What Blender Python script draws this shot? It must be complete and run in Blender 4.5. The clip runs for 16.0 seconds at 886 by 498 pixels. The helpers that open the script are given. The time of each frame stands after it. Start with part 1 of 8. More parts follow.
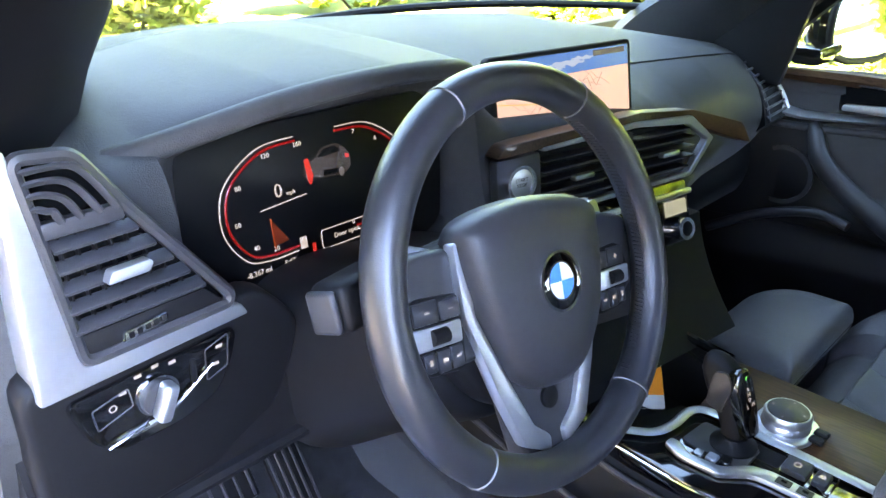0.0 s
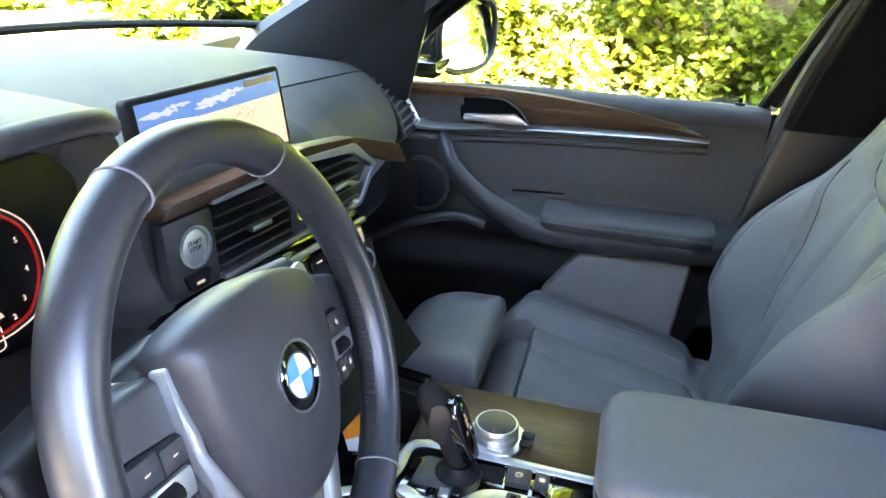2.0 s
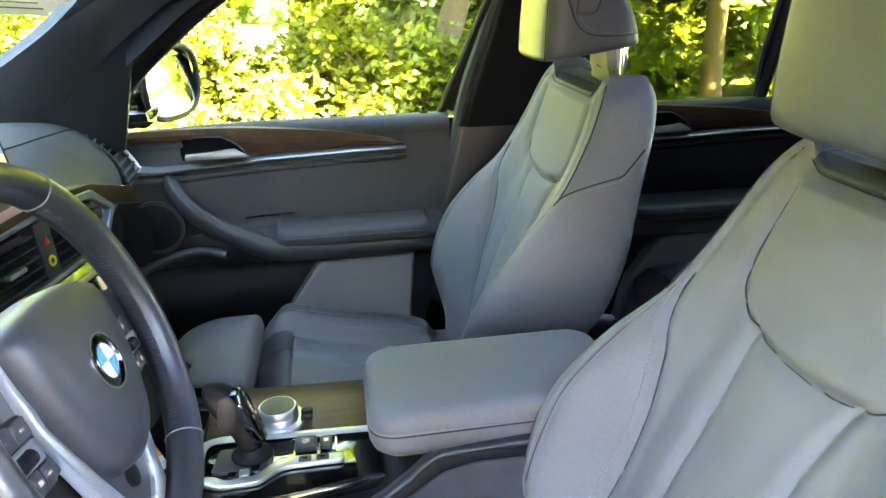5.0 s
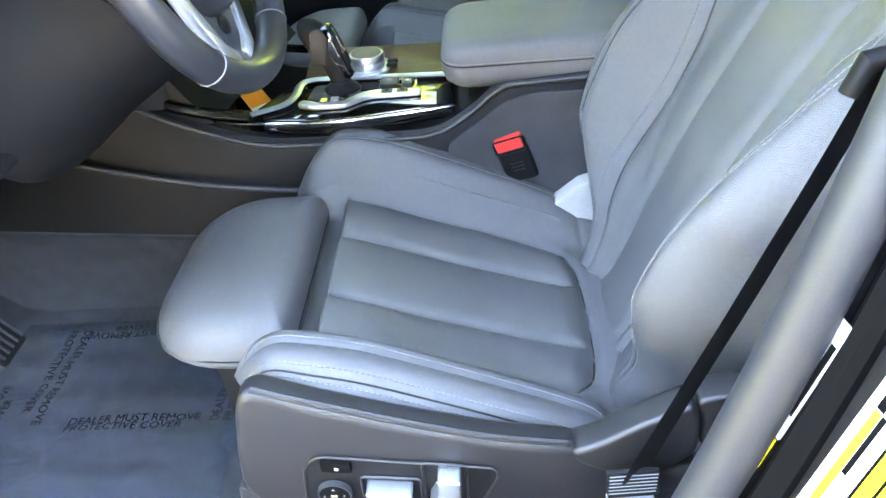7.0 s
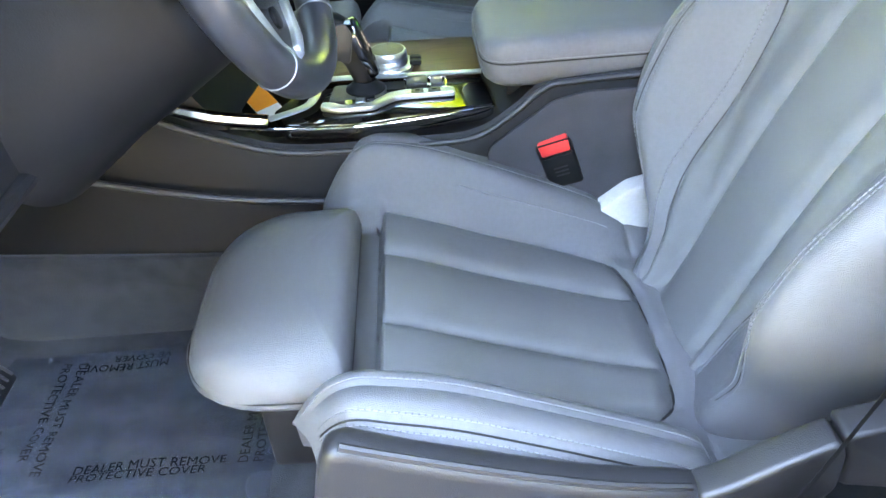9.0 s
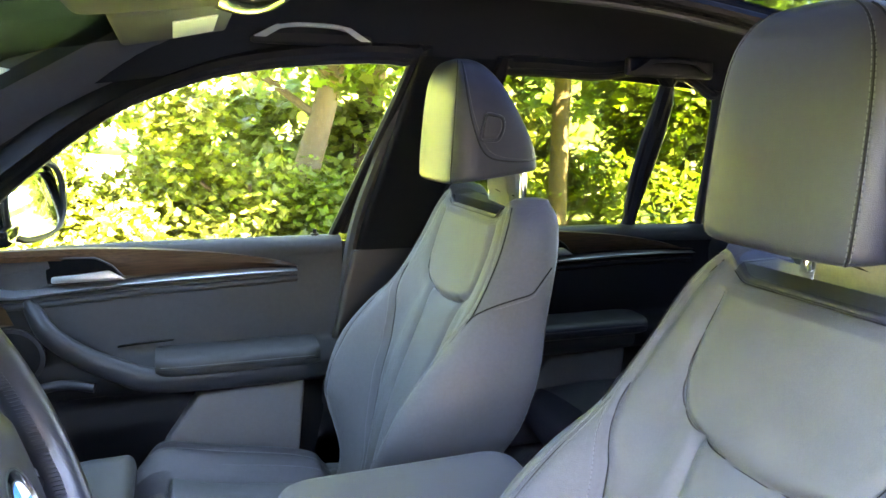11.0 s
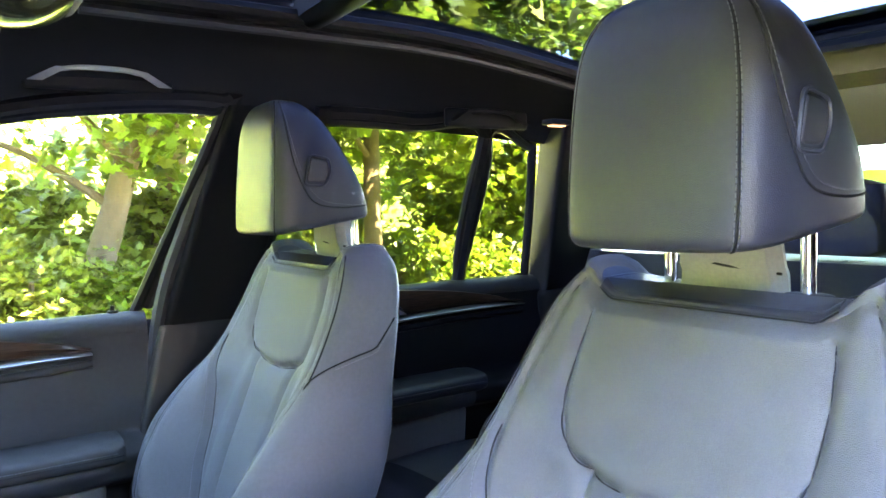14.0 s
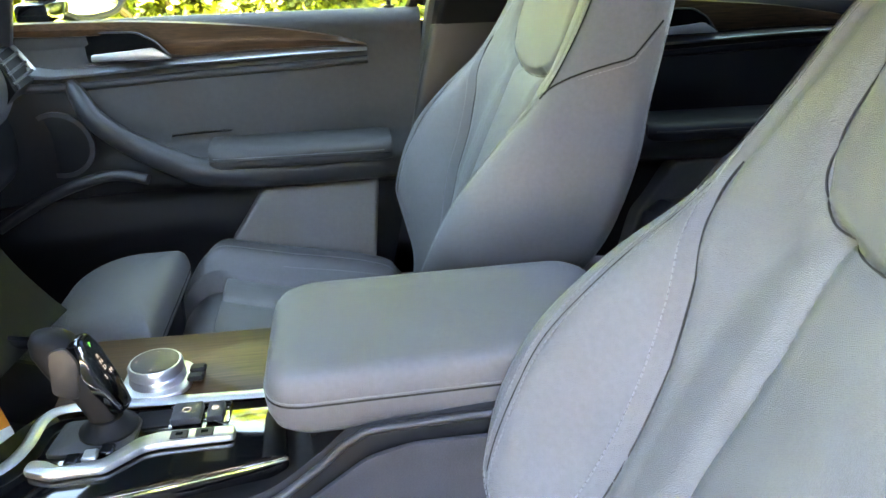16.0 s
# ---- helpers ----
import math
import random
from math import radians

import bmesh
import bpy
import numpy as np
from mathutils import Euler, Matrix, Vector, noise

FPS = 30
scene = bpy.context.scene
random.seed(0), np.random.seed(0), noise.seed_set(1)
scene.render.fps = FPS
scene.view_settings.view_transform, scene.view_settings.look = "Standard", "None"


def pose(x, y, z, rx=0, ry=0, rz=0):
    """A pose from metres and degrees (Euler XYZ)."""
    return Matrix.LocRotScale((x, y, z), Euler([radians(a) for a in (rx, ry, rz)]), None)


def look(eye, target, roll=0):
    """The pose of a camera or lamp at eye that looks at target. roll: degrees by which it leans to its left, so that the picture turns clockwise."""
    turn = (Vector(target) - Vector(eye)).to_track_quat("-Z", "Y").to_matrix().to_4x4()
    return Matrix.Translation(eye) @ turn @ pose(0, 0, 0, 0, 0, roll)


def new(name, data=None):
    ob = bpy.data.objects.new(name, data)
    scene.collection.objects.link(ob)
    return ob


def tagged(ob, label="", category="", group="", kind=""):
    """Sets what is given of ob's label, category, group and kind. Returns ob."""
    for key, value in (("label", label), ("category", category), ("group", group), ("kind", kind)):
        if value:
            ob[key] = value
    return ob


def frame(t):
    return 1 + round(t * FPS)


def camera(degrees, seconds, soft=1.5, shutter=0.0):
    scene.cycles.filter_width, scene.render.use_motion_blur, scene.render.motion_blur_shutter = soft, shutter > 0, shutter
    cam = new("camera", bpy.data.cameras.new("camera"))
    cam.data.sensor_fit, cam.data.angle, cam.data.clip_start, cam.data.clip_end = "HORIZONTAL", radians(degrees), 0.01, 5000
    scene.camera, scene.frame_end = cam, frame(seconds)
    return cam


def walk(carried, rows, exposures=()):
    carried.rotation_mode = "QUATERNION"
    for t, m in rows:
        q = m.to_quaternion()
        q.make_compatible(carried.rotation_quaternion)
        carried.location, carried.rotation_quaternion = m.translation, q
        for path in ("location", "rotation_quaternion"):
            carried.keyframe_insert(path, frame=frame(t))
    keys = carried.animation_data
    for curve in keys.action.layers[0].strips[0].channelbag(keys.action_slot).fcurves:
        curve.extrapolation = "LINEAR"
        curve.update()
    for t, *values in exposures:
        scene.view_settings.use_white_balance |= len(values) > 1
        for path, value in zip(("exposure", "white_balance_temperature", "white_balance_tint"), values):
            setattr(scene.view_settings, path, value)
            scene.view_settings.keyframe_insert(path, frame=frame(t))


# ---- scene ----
cam = camera(62.2, 16.0)
PATH = [
    (0, (-0.781, 0.112, 1.252), (0.505, 1.399, 0.42), -0.5),
    (0.5, (-0.733, 0.127, 1.242), (0.698, 1.243, 0.401), 0.6),
    (1, (-0.701, 0.157, 1.238), (0.868, 1.066, 0.394), 1.5),
    (1.5, (-0.7, 0.209, 1.245), (0.994, 0.873, 0.415), 2.5),
    (2, (-0.726, 0.225, 1.258), (1.058, 0.654, 0.463), 2.7),
    (2.5, (-0.758, 0.232, 1.265), (1.092, 0.426, 0.529), 2.5),
    (3, (-0.788, 0.231, 1.269), (1.097, 0.225, 0.602), 1.6),
    (3.2, (-0.798, 0.231, 1.266), (1.095, 0.155, 0.625), 1.3),
    (5.3, (-0.929, 0.205, 1.265), (0.926, -0.062, 0.567), -1.4),
    (5.5, (-0.957, 0.185, 1.253), (0.888, -0.038, 0.513), -1.6),
    (6, (-1.04, 0.126, 1.222), (0.754, 0.033, 0.341), -2.6),
    (6.5, (-1.072, 0.115, 1.186), (0.641, 0.168, 0.154), -3.9),
    (7, (-1.071, 0.151, 1.127), (0.543, 0.275, -0.048), -5.2),
    (7.5, (-1.056, 0.18, 1.085), (0.465, 0.337, -0.204), -6.3),
    (8, (-1.029, 0.226, 1.046), (0.449, 0.368, -0.294), -6.5),
    (8.5, (-1.004, 0.26, 1.044), (0.501, 0.337, -0.271), -5.5),
    (9, (-0.988, 0.277, 1.105), (0.616, 0.253, -0.09), -3.6),
    (9.5, (-0.95, 0.286, 1.183), (0.761, 0.143, 0.156), -2.1),
    (10, (-0.918, 0.301, 1.228), (0.881, -0.005, 0.409), -0.3),
    (10.2, (-0.906, 0.303, 1.242), (0.923, -0.075, 0.527), 0.2),
    (12.3, (-0.801, 0.297, 1.234), (0.934, -0.697, 1.252), -1.4),
    (12.5, (-0.8, 0.296, 1.234), (0.916, -0.729, 1.271), -1.6),
    (13, (-0.788, 0.302, 1.222), (0.887, -0.79, 1.265), -1.9),
    (13.5, (-0.768, 0.306, 1.196), (0.881, -0.825, 1.188), -1.8),
    (14, (-0.752, 0.287, 1.173), (0.891, -0.846, 1.05), -1.4),
    (14.5, (-0.744, 0.274, 1.143), (0.915, -0.805, 0.853), -0.7),
    (15, (-0.725, 0.241, 1.098), (0.981, -0.689, 0.623), 0.2),
    (15.5, (-0.697, 0.179, 1.09), (1.083, -0.427, 0.409), -0.2),
    (16, (-0.668, 0.117, 1.112), (1.149, -0.123, 0.312), -1.5),
]
EXPOSURE = [(0, 8.1, 8900, 22), (2.5, 8.6, 10300, 22), (5.5, 8.5, 10800, 16), (8, 8.8, 10700, 12), (10, 8.75, 10700, 15), (12.5, 8.2, 7300, 33), (14.5, 8.68, 8700, 22), (16, 8.85, 11200, 18)]
walk(cam, [(t, look(eye, target, roll)) for t, eye, target, roll in PATH], EXPOSURE)

# ---- light ----
SUN_EL, SUN_AZ = 55.0, 245.0     # elevation; compass angle of the sun, clockwise from +y
world = bpy.data.worlds.new("sky")
scene.world = world
world.use_nodes = True
wn = world.node_tree
sky = wn.nodes.new("ShaderNodeTexSky")
sky.sky_type, sky.sun_disc = "NISHITA", False
sky.dust_density, sky.ozone_density = 0.0, 3.0
sky.air_density = 0.5
sky.sun_elevation, sky.sun_rotation = radians(SUN_EL), radians(SUN_AZ)
wn.nodes["Background"].inputs["Strength"].default_value = 0.075
wn.links.new(sky.outputs["Color"], wn.nodes["Background"].inputs["Color"])
sun_data = bpy.data.lights.new("sun", "SUN")
sun_data.energy, sun_data.angle, sun_data.color = 5.2, radians(0.6), (1.0, 0.95, 0.86)
sun = new("sun", sun_data)
sun_dir = Vector((math.sin(radians(SUN_AZ)) * math.cos(radians(SUN_EL)), math.cos(radians(SUN_AZ)) * math.cos(radians(SUN_EL)), math.sin(radians(SUN_EL))))
sun.matrix_world = look(sun_dir * 30, (0, 0, 0))

GLOW = 0.0068    # lit screens are faint beside daylight

# ---- materials ----


def mat(name, col, rough=0.5, metal=0.0, vary=0.15, scale=40.0, bump=0.0, bscale=400.0, coat=0.0, voronoi=False, sheen=0.0, spec=0.5, stretch=(1, 1, 1)):
    """A principled surface with colour variation at two scales and a fine relief."""
    m = bpy.data.materials.new(name)
    m.use_nodes = True
    n, l = m.node_tree.nodes, m.node_tree.links
    b = n["Principled BSDF"]
    tc = n.new("ShaderNodeTexCoord")
    mp = n.new("ShaderNodeMapping")
    mp.inputs["Scale"].default_value = stretch
    l.new(tc.outputs["Object"], mp.inputs["Vector"])
    n1, n2 = n.new("ShaderNodeTexNoise"), n.new("ShaderNodeTexNoise")
    n1.inputs["Scale"].default_value, n2.inputs["Scale"].default_value = scale / 6, scale * 5
    n1.inputs["Detail"].default_value, n2.inputs["Detail"].default_value = 4, 3
    l.new(mp.outputs[0], n1.inputs["Vector"])
    l.new(mp.outputs[0], n2.inputs["Vector"])
    mix = n.new("ShaderNodeMath")
    mix.operation = "ADD"
    l.new(n1.outputs["Fac"], mix.inputs[0])
    l.new(n2.outputs["Fac"], mix.inputs[1])
    ramp = n.new("ShaderNodeMapRange")
    ramp.inputs["From Min"].default_value, ramp.inputs["From Max"].default_value = 0.6, 1.4
    ramp.inputs["To Min"].default_value, ramp.inputs["To Max"].default_value = 1 - vary, 1 + vary
    l.new(mix.outputs[0], ramp.inputs["Value"])
    hue = n.new("ShaderNodeVectorMath")
    hue.operation = "SCALE"
    hue.inputs[0].default_value = col
    l.new(ramp.outputs[0], hue.inputs["Scale"])
    l.new(hue.outputs[0], b.inputs["Base Color"])
    rr = n.new("ShaderNodeMapRange")
    rr.inputs["To Min"].default_value, rr.inputs["To Max"].default_value = max(0.02, rough - 0.06), min(1, rough + 0.06)
    l.new(n1.outputs["Fac"], rr.inputs["Value"])
    l.new(rr.outputs[0], b.inputs["Roughness"])
    b.inputs["Metallic"].default_value = metal
    b.inputs["Coat Weight"].default_value = coat
    b.inputs["Coat Roughness"].default_value = 0.04
    b.inputs["Specular IOR Level"].default_value = spec
    b.inputs["Sheen Weight"].default_value = sheen
    if bump:
        t = n.new("ShaderNodeTexVoronoi" if voronoi else "ShaderNodeTexNoise")
        t.inputs["Scale"].default_value = bscale
        l.new(mp.outputs[0], t.inputs["Vector"])
        bp = n.new("ShaderNodeBump")
        bp.inputs["Strength"].default_value = bump
        bp.inputs["Distance"].default_value = 0.001
        l.new(t.outputs["Distance" if voronoi else "Fac"], bp.inputs["Height"])
        l.new(bp.outputs[0], b.inputs["Normal"])
    return m


def ring_stack(plan, levels, m=None):
    """A pad: the plan (x, y) scaled about its middle at each level (z, scale), with rounded shoulders."""
    c = sum((Vector(p).to_2d() for p in plan), Vector((0, 0))) / len(plan)
    rr = [[Vector((c.x + (p[0] - c.x) * s, c.y + (p[1] - c.y) * s, z)) for p in plan] for z, s in levels]
    return loft([[m @ v for v in r] for r in rr] if m is not None else rr)


def glow(name, col, power):
    m = bpy.data.materials.new(name)
    m.use_nodes = True
    b = m.node_tree.nodes["Principled BSDF"]
    b.inputs["Base Color"].default_value = (*[c * 0.1 for c in col], 1)
    b.inputs["Roughness"].default_value = 0.25
    b.inputs["Emission Color"].default_value = (*col, 1)
    b.inputs["Emission Strength"].default_value = power * GLOW
    return m


def pane_mat(name, tint, gloss=0.35):
    m = bpy.data.materials.new(name)
    m.use_nodes = True
    n, l = m.node_tree.nodes, m.node_tree.links
    n.remove(n["Principled BSDF"])
    tr, gl, mx, lw = n.new("ShaderNodeBsdfTransparent"), n.new("ShaderNodeBsdfGlossy"), n.new("ShaderNodeMixShader"), n.new("ShaderNodeLayerWeight")
    tr.inputs["Color"].default_value = (*tint, 1)
    gl.inputs["Roughness"].default_value = 0.01
    p = n.new("ShaderNodeMath")
    p.operation = "POWER"
    p.inputs[1].default_value = 4.0
    k = n.new("ShaderNodeMath")
    k.operation = "MULTIPLY_ADD"
    k.inputs[1].default_value, k.inputs[2].default_value = gloss, 0.08 * gloss
    l.new(lw.outputs["Facing"], p.inputs[0])
    l.new(p.outputs[0], k.inputs[0])
    l.new(k.outputs[0], mx.inputs[0])
    l.new(tr.outputs[0], mx.inputs[1])
    l.new(gl.outputs[0], mx.inputs[2])
    l.new(mx.outputs[0], n["Material Output"].inputs["Surface"])
    return m


def wood_mat(name):
    m = mat(name, (0.037, 0.0172, 0.0085), 0.40, vary=0.95, scale=75, bump=0.12, bscale=300, coat=0.06, spec=0.10, stretch=(1, 0.05, 1))
    return m


def leaf_mat(name, col, thru):
    m = bpy.data.materials.new(name)
    m.use_nodes = True
    n, l = m.node_tree.nodes, m.node_tree.links
    b = n["Principled BSDF"]
    b.inputs["Roughness"].default_value = 0.5
    geo = n.new("ShaderNodeNewGeometry")
    hs = n.new("ShaderNodeHueSaturation")
    hs.inputs["Color"].default_value = (*col, 1)
    for a, lo, hi in (("Hue", 0.47, 0.52), ("Value", 0.55, 1.45)):
        r = n.new("ShaderNodeMapRange")
        r.inputs["To Min"].default_value, r.inputs["To Max"].default_value = lo, hi
        l.new(geo.outputs["Random Per Island"], r.inputs["Value"])
        l.new(r.outputs[0], hs.inputs[a])
    l.new(hs.outputs[0], b.inputs["Base Color"])
    tl, mx = n.new("ShaderNodeBsdfTranslucent"), n.new("ShaderNodeMixShader")
    mx.inputs[0].default_value = thru
    l.new(hs.outputs[0], tl.inputs["Color"])
    l.new(b.outputs[0], mx.inputs[1])
    l.new(tl.outputs[0], mx.inputs[2])
    l.new(mx.outputs[0], n["Material Output"].inputs["Surface"])
    return m


LEATHER = mat("black_leather", (0.066, 0.066, 0.068), 0.42, vary=0.14, scale=40, bump=0.5, bscale=1250, voronoi=True, spec=0.4)
LEATHER_H = mat("smooth_black_leather", (0.0175, 0.0185, 0.0235), 0.42, vary=0.14, scale=30, bump=0.18, bscale=1100, voronoi=True, spec=0.3)
STEEL = mat("dull_steel", (0.035, 0.035, 0.037), 0.42, metal=0.8, vary=0.2)
LEATHER_PERF = mat("perforated_black_leather", (0.066, 0.067, 0.066), 0.50, vary=0.22, scale=150, bump=0.5, bscale=1500, voronoi=True, spec=0.42)
RIM_LEATHER = mat("steering_leather", (0.014, 0.0145, 0.0165), 0.36, vary=0.2, scale=30, bump=0.08, bscale=900, voronoi=True)
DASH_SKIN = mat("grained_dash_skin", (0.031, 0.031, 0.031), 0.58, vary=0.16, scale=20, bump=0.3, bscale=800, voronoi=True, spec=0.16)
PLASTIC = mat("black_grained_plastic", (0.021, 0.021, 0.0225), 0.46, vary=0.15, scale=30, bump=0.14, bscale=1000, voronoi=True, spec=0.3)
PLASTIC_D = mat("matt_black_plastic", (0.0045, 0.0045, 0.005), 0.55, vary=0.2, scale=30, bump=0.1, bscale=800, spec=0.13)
PLASTIC_G = mat("grey_grained_plastic", (0.0085, 0.0079, 0.0085), 0.45, vary=0.12, scale=30, bump=0.16, bscale=900, voronoi=True, spec=0.4)
GLOSS = mat("gloss_black", (0.003, 0.003, 0.003), 0.05, vary=0.2, scale=20, coat=0.6)
SILVER = mat("satin_silver", (0.42, 0.43, 0.44), 0.36, metal=0.9, vary=0.05, scale=30, bump=0.02, bscale=900)
CHROME = mat("chrome", (0.75, 0.75, 0.74), 0.08, metal=1.0, vary=0.03)
WOOD = wood_mat("dark_oak_veneer")
CARPET = mat("dark_carpet", (0.014, 0.0145, 0.016), 0.95, vary=0.75, scale=220, bump=1.0, bscale=700, sheen=0.15, spec=0.1)
LINER = mat("anthracite_headliner", (0.0035, 0.0035, 0.0038), 0.95, vary=0.2, scale=200, bump=0.3, bscale=1500, spec=0.12)
RUBBER = mat("grey_rubber_seal", (0.017, 0.017, 0.019), 0.5, vary=0.15, scale=40, bump=0.12, bscale=600, spec=0.35)
PAINT = mat("black_car_paint", (0.004, 0.004, 0.005), 0.10, vary=0.2, scale=20, coat=0.6)
THREAD = mat("grey_thread", (0.115, 0.116, 0.12), 0.7, vary=0.1, scale=200)
DARK_THREAD = mat("dark_grey_thread", (0.055, 0.056, 0.062), 0.7, vary=0.1, scale=200)
PIPING = mat("black_seam", (0.005, 0.005, 0.0055), 0.7, vary=0.1, scale=100, spec=0.2)
RED = mat("red_plastic", (0.62, 0.035, 0.03), 0.35, vary=0.05)
WEB = mat("belt_webbing", (0.004, 0.004, 0.005), 0.75, vary=0.2, scale=300, bump=0.5, bscale=1200, spec=0.2)
WHITE = mat("white_paint", (0.75, 0.75, 0.74), 0.5, vary=0.04)
BEIGE = mat("pale_plastic", (0.55, 0.53, 0.47), 0.5, vary=0.06)
YELLOW = mat("yellow_label", (0.75, 0.55, 0.02), 0.5, vary=0.04)
ORANGE = mat("orange_card", (0.85, 0.25, 0.02), 0.6, vary=0.04)
BLUE = mat("blue_enamel", (0.02, 0.22, 0.62), 0.2, vary=0.03, coat=0.6)
INK = mat("black_ink", (0.003, 0.003, 0.003), 0.9, vary=0.05, spec=0.03)
FELT = mat("grey_felt", (0.030, 0.030, 0.033), 0.9, vary=0.3, scale=150, bump=0.6, bscale=1200, spec=0.15)
# VISOR's olive cast is warm light mixed into the cloth's grey
VISOR = mat("warm_lit_visor_cloth", (0.055, 0.052, 0.042), 0.85, vary=0.15, scale=150, bump=0.2, bscale=1200, spec=0.2)
GLASS = pane_mat("clear_glass", (0.70, 0.75, 0.69), 0.15)
SCREEN_GLASS = pane_mat("windscreen_glass", (0.68, 0.74, 0.70), 0.15)
SUN_BLOCK_GLASS = pane_mat("sun_blocking_glass", (0.08, 0.09, 0.08), 0.3)
PALE_METAL = mat("pale_zinc", (0.20, 0.20, 0.197), 0.45, vary=0.1)
PAPER = mat("white_sticker", (0.36, 0.36, 0.36), 0.6, vary=0.05)
TINT = pane_mat("tinted_glass", (0.31, 0.345, 0.275))
ROOFGLASS = pane_mat("roof_glass", (0.165, 0.195, 0.23), 0.16)
KICK = mat("warm_grey_plastic", (0.105, 0.098, 0.094), 0.55, vary=0.1, scale=30, bump=0.1, bscale=900, voronoi=True, spec=0.3)


def film_mat(name):
    """Clear plastic film, slightly milky."""
    m = pane_mat(name, (0.92, 0.94, 0.97), 0.8)
    n, l = m.node_tree.nodes, m.node_tree.links
    src = n["Material Output"].inputs["Surface"].links[0].from_socket
    df, mx, nz = n.new("ShaderNodeBsdfDiffuse"), n.new("ShaderNodeMixShader"), n.new("ShaderNodeTexNoise")
    crinkle, bp = n.new("ShaderNodeTexNoise"), n.new("ShaderNodeBump")
    crinkle.inputs["Scale"].default_value, crinkle.inputs["Detail"].default_value = 45.0, 6.0
    bp.inputs["Strength"].default_value, bp.inputs["Distance"].default_value = 0.8, 0.006
    l.new(crinkle.outputs["Fac"], bp.inputs["Height"])
    for node in n:
        if node.bl_idname == "ShaderNodeBsdfGlossy":
            l.new(bp.outputs[0], node.inputs["Normal"])
    df.inputs["Color"].default_value = (0.62, 0.70, 0.85, 1)
    nz.inputs["Scale"].default_value = 9.0
    rg = n.new("ShaderNodeMapRange")
    rg.inputs["To Min"].default_value, rg.inputs["To Max"].default_value = 0.002, 0.016
    l.new(nz.outputs["Fac"], rg.inputs["Value"])
    l.new(rg.outputs[0], mx.inputs[0])
    l.new(src, mx.inputs[1])
    l.new(df.outputs[0], mx.inputs[2])
    l.new(mx.outputs[0], n["Material Output"].inputs["Surface"])
    return m


FILM = film_mat("plastic_film")
# printed symbols get a faint glow of their own to read as white
MARK = glow("glowing_white_marking", (0.85, 0.87, 0.9), 0.28)

# ---- mesh tools ----


def part(name, bm, material, parent=None, label="", smooth=40.0):
    """Links a bmesh as ONE mesh object, under a thing or part."""
    me = bpy.data.meshes.new(name)
    bmesh.ops.recalc_face_normals(bm, faces=bm.faces)
    bm.to_mesh(me)
    bm.free()
    if smooth:
        me.polygons.foreach_set("use_smooth", [True] * len(me.polygons))
        me.set_sharp_from_angle(angle=radians(smooth))
    me.materials.append(material)
    ob = new(name, me)
    if parent is not None:
        ob.parent = parent
        ob.matrix_parent_inverse = Matrix.Translation(-BASE[parent.name])
    BASE[ob.name] = Vector((0, 0, 0))
    return tagged(ob, label)


BASE = {}


def thing(name, at, label, category, group="", kind=""):
    ob = new(name)
    ob.location = at
    ob.empty_display_size = 0.05
    BASE[ob.name] = Vector(at)
    return tagged(ob, label, category, group, kind)


def solo(name, bm, material, label, category, group="", kind="", smooth=40.0):
    return tagged(part(name, bm, material, None, label, smooth), "", category, group, kind)


def interp(table, t):
    """Smooth interpolation in a table of (t, value)."""
    xs = [r[0] for r in table]
    if t <= xs[0]:
        return table[0][1]
    if t >= xs[-1]:
        return table[-1][1]
    for i in range(len(xs) - 1):
        if t <= xs[i + 1]:
            k = (t - xs[i]) / (xs[i + 1] - xs[i])
            d = lambda j: (table[min(j + 1, len(xs) - 1)][1] - table[max(j - 1, 0)][1]) / (xs[min(j + 1, len(xs) - 1)] - xs[max(j - 1, 0)])
            h, m0, m1 = xs[i + 1] - xs[i], d(i), d(i + 1)
            a, b = table[i][1], table[i + 1][1]
            return a * (1 + 2 * k) * (1 - k) ** 2 + h * m0 * k * (1 - k) ** 2 + b * k * k * (3 - 2 * k) + h * m1 * k * k * (k - 1)


def sstep(a, b, x):
    k = min(1.0, max(0.0, (x - a) / (b - a)))
    return k * k * (3 - 2 * k)


def curve(pts, n=8, closed=False):
    """Catmull-Rom through the points."""
    p = [Vector(q) for q in pts]
    out, m = [], len(p)
    for i in range(m if closed else m - 1):
        a, b, c, d = (p[(i - 1) % m], p[i], p[(i + 1) % m], p[(i + 2) % m]) if closed else (p[max(i - 1, 0)], p[i], p[i + 1], p[min(i + 2, m - 1)])
        for j in range(n):
            k = j / n
            out.append(0.5 * ((2 * b) + (c - a) * k + (2 * a - 5 * b + 4 * c - d) * k * k + (3 * b - a - 3 * c + d) * k**3))
    if not closed:
        out.append(p[-1])
    return out


def loft(rings, closed=True, cap=True, bm=None, wrap=False):
    """Skins rings of equal count; closed: rings are loops; wrap: last ring joins the first."""
    bm = bm or bmesh.new()
    vs = [[bm.verts.new(p) for p in r] for r in rings]
    n = len(rings[0])
    for i in range(len(vs) if wrap else len(vs) - 1):
        a, b = vs[i], vs[(i + 1) % len(vs)]
        for j in range(n if closed else n - 1):
            bm.faces.new((a[j], a[(j + 1) % n], b[(j + 1) % n], b[j]))
    if cap and closed and not wrap:
        bm.faces.new(vs[0])
        bm.faces.new(vs[-1])
    return bm


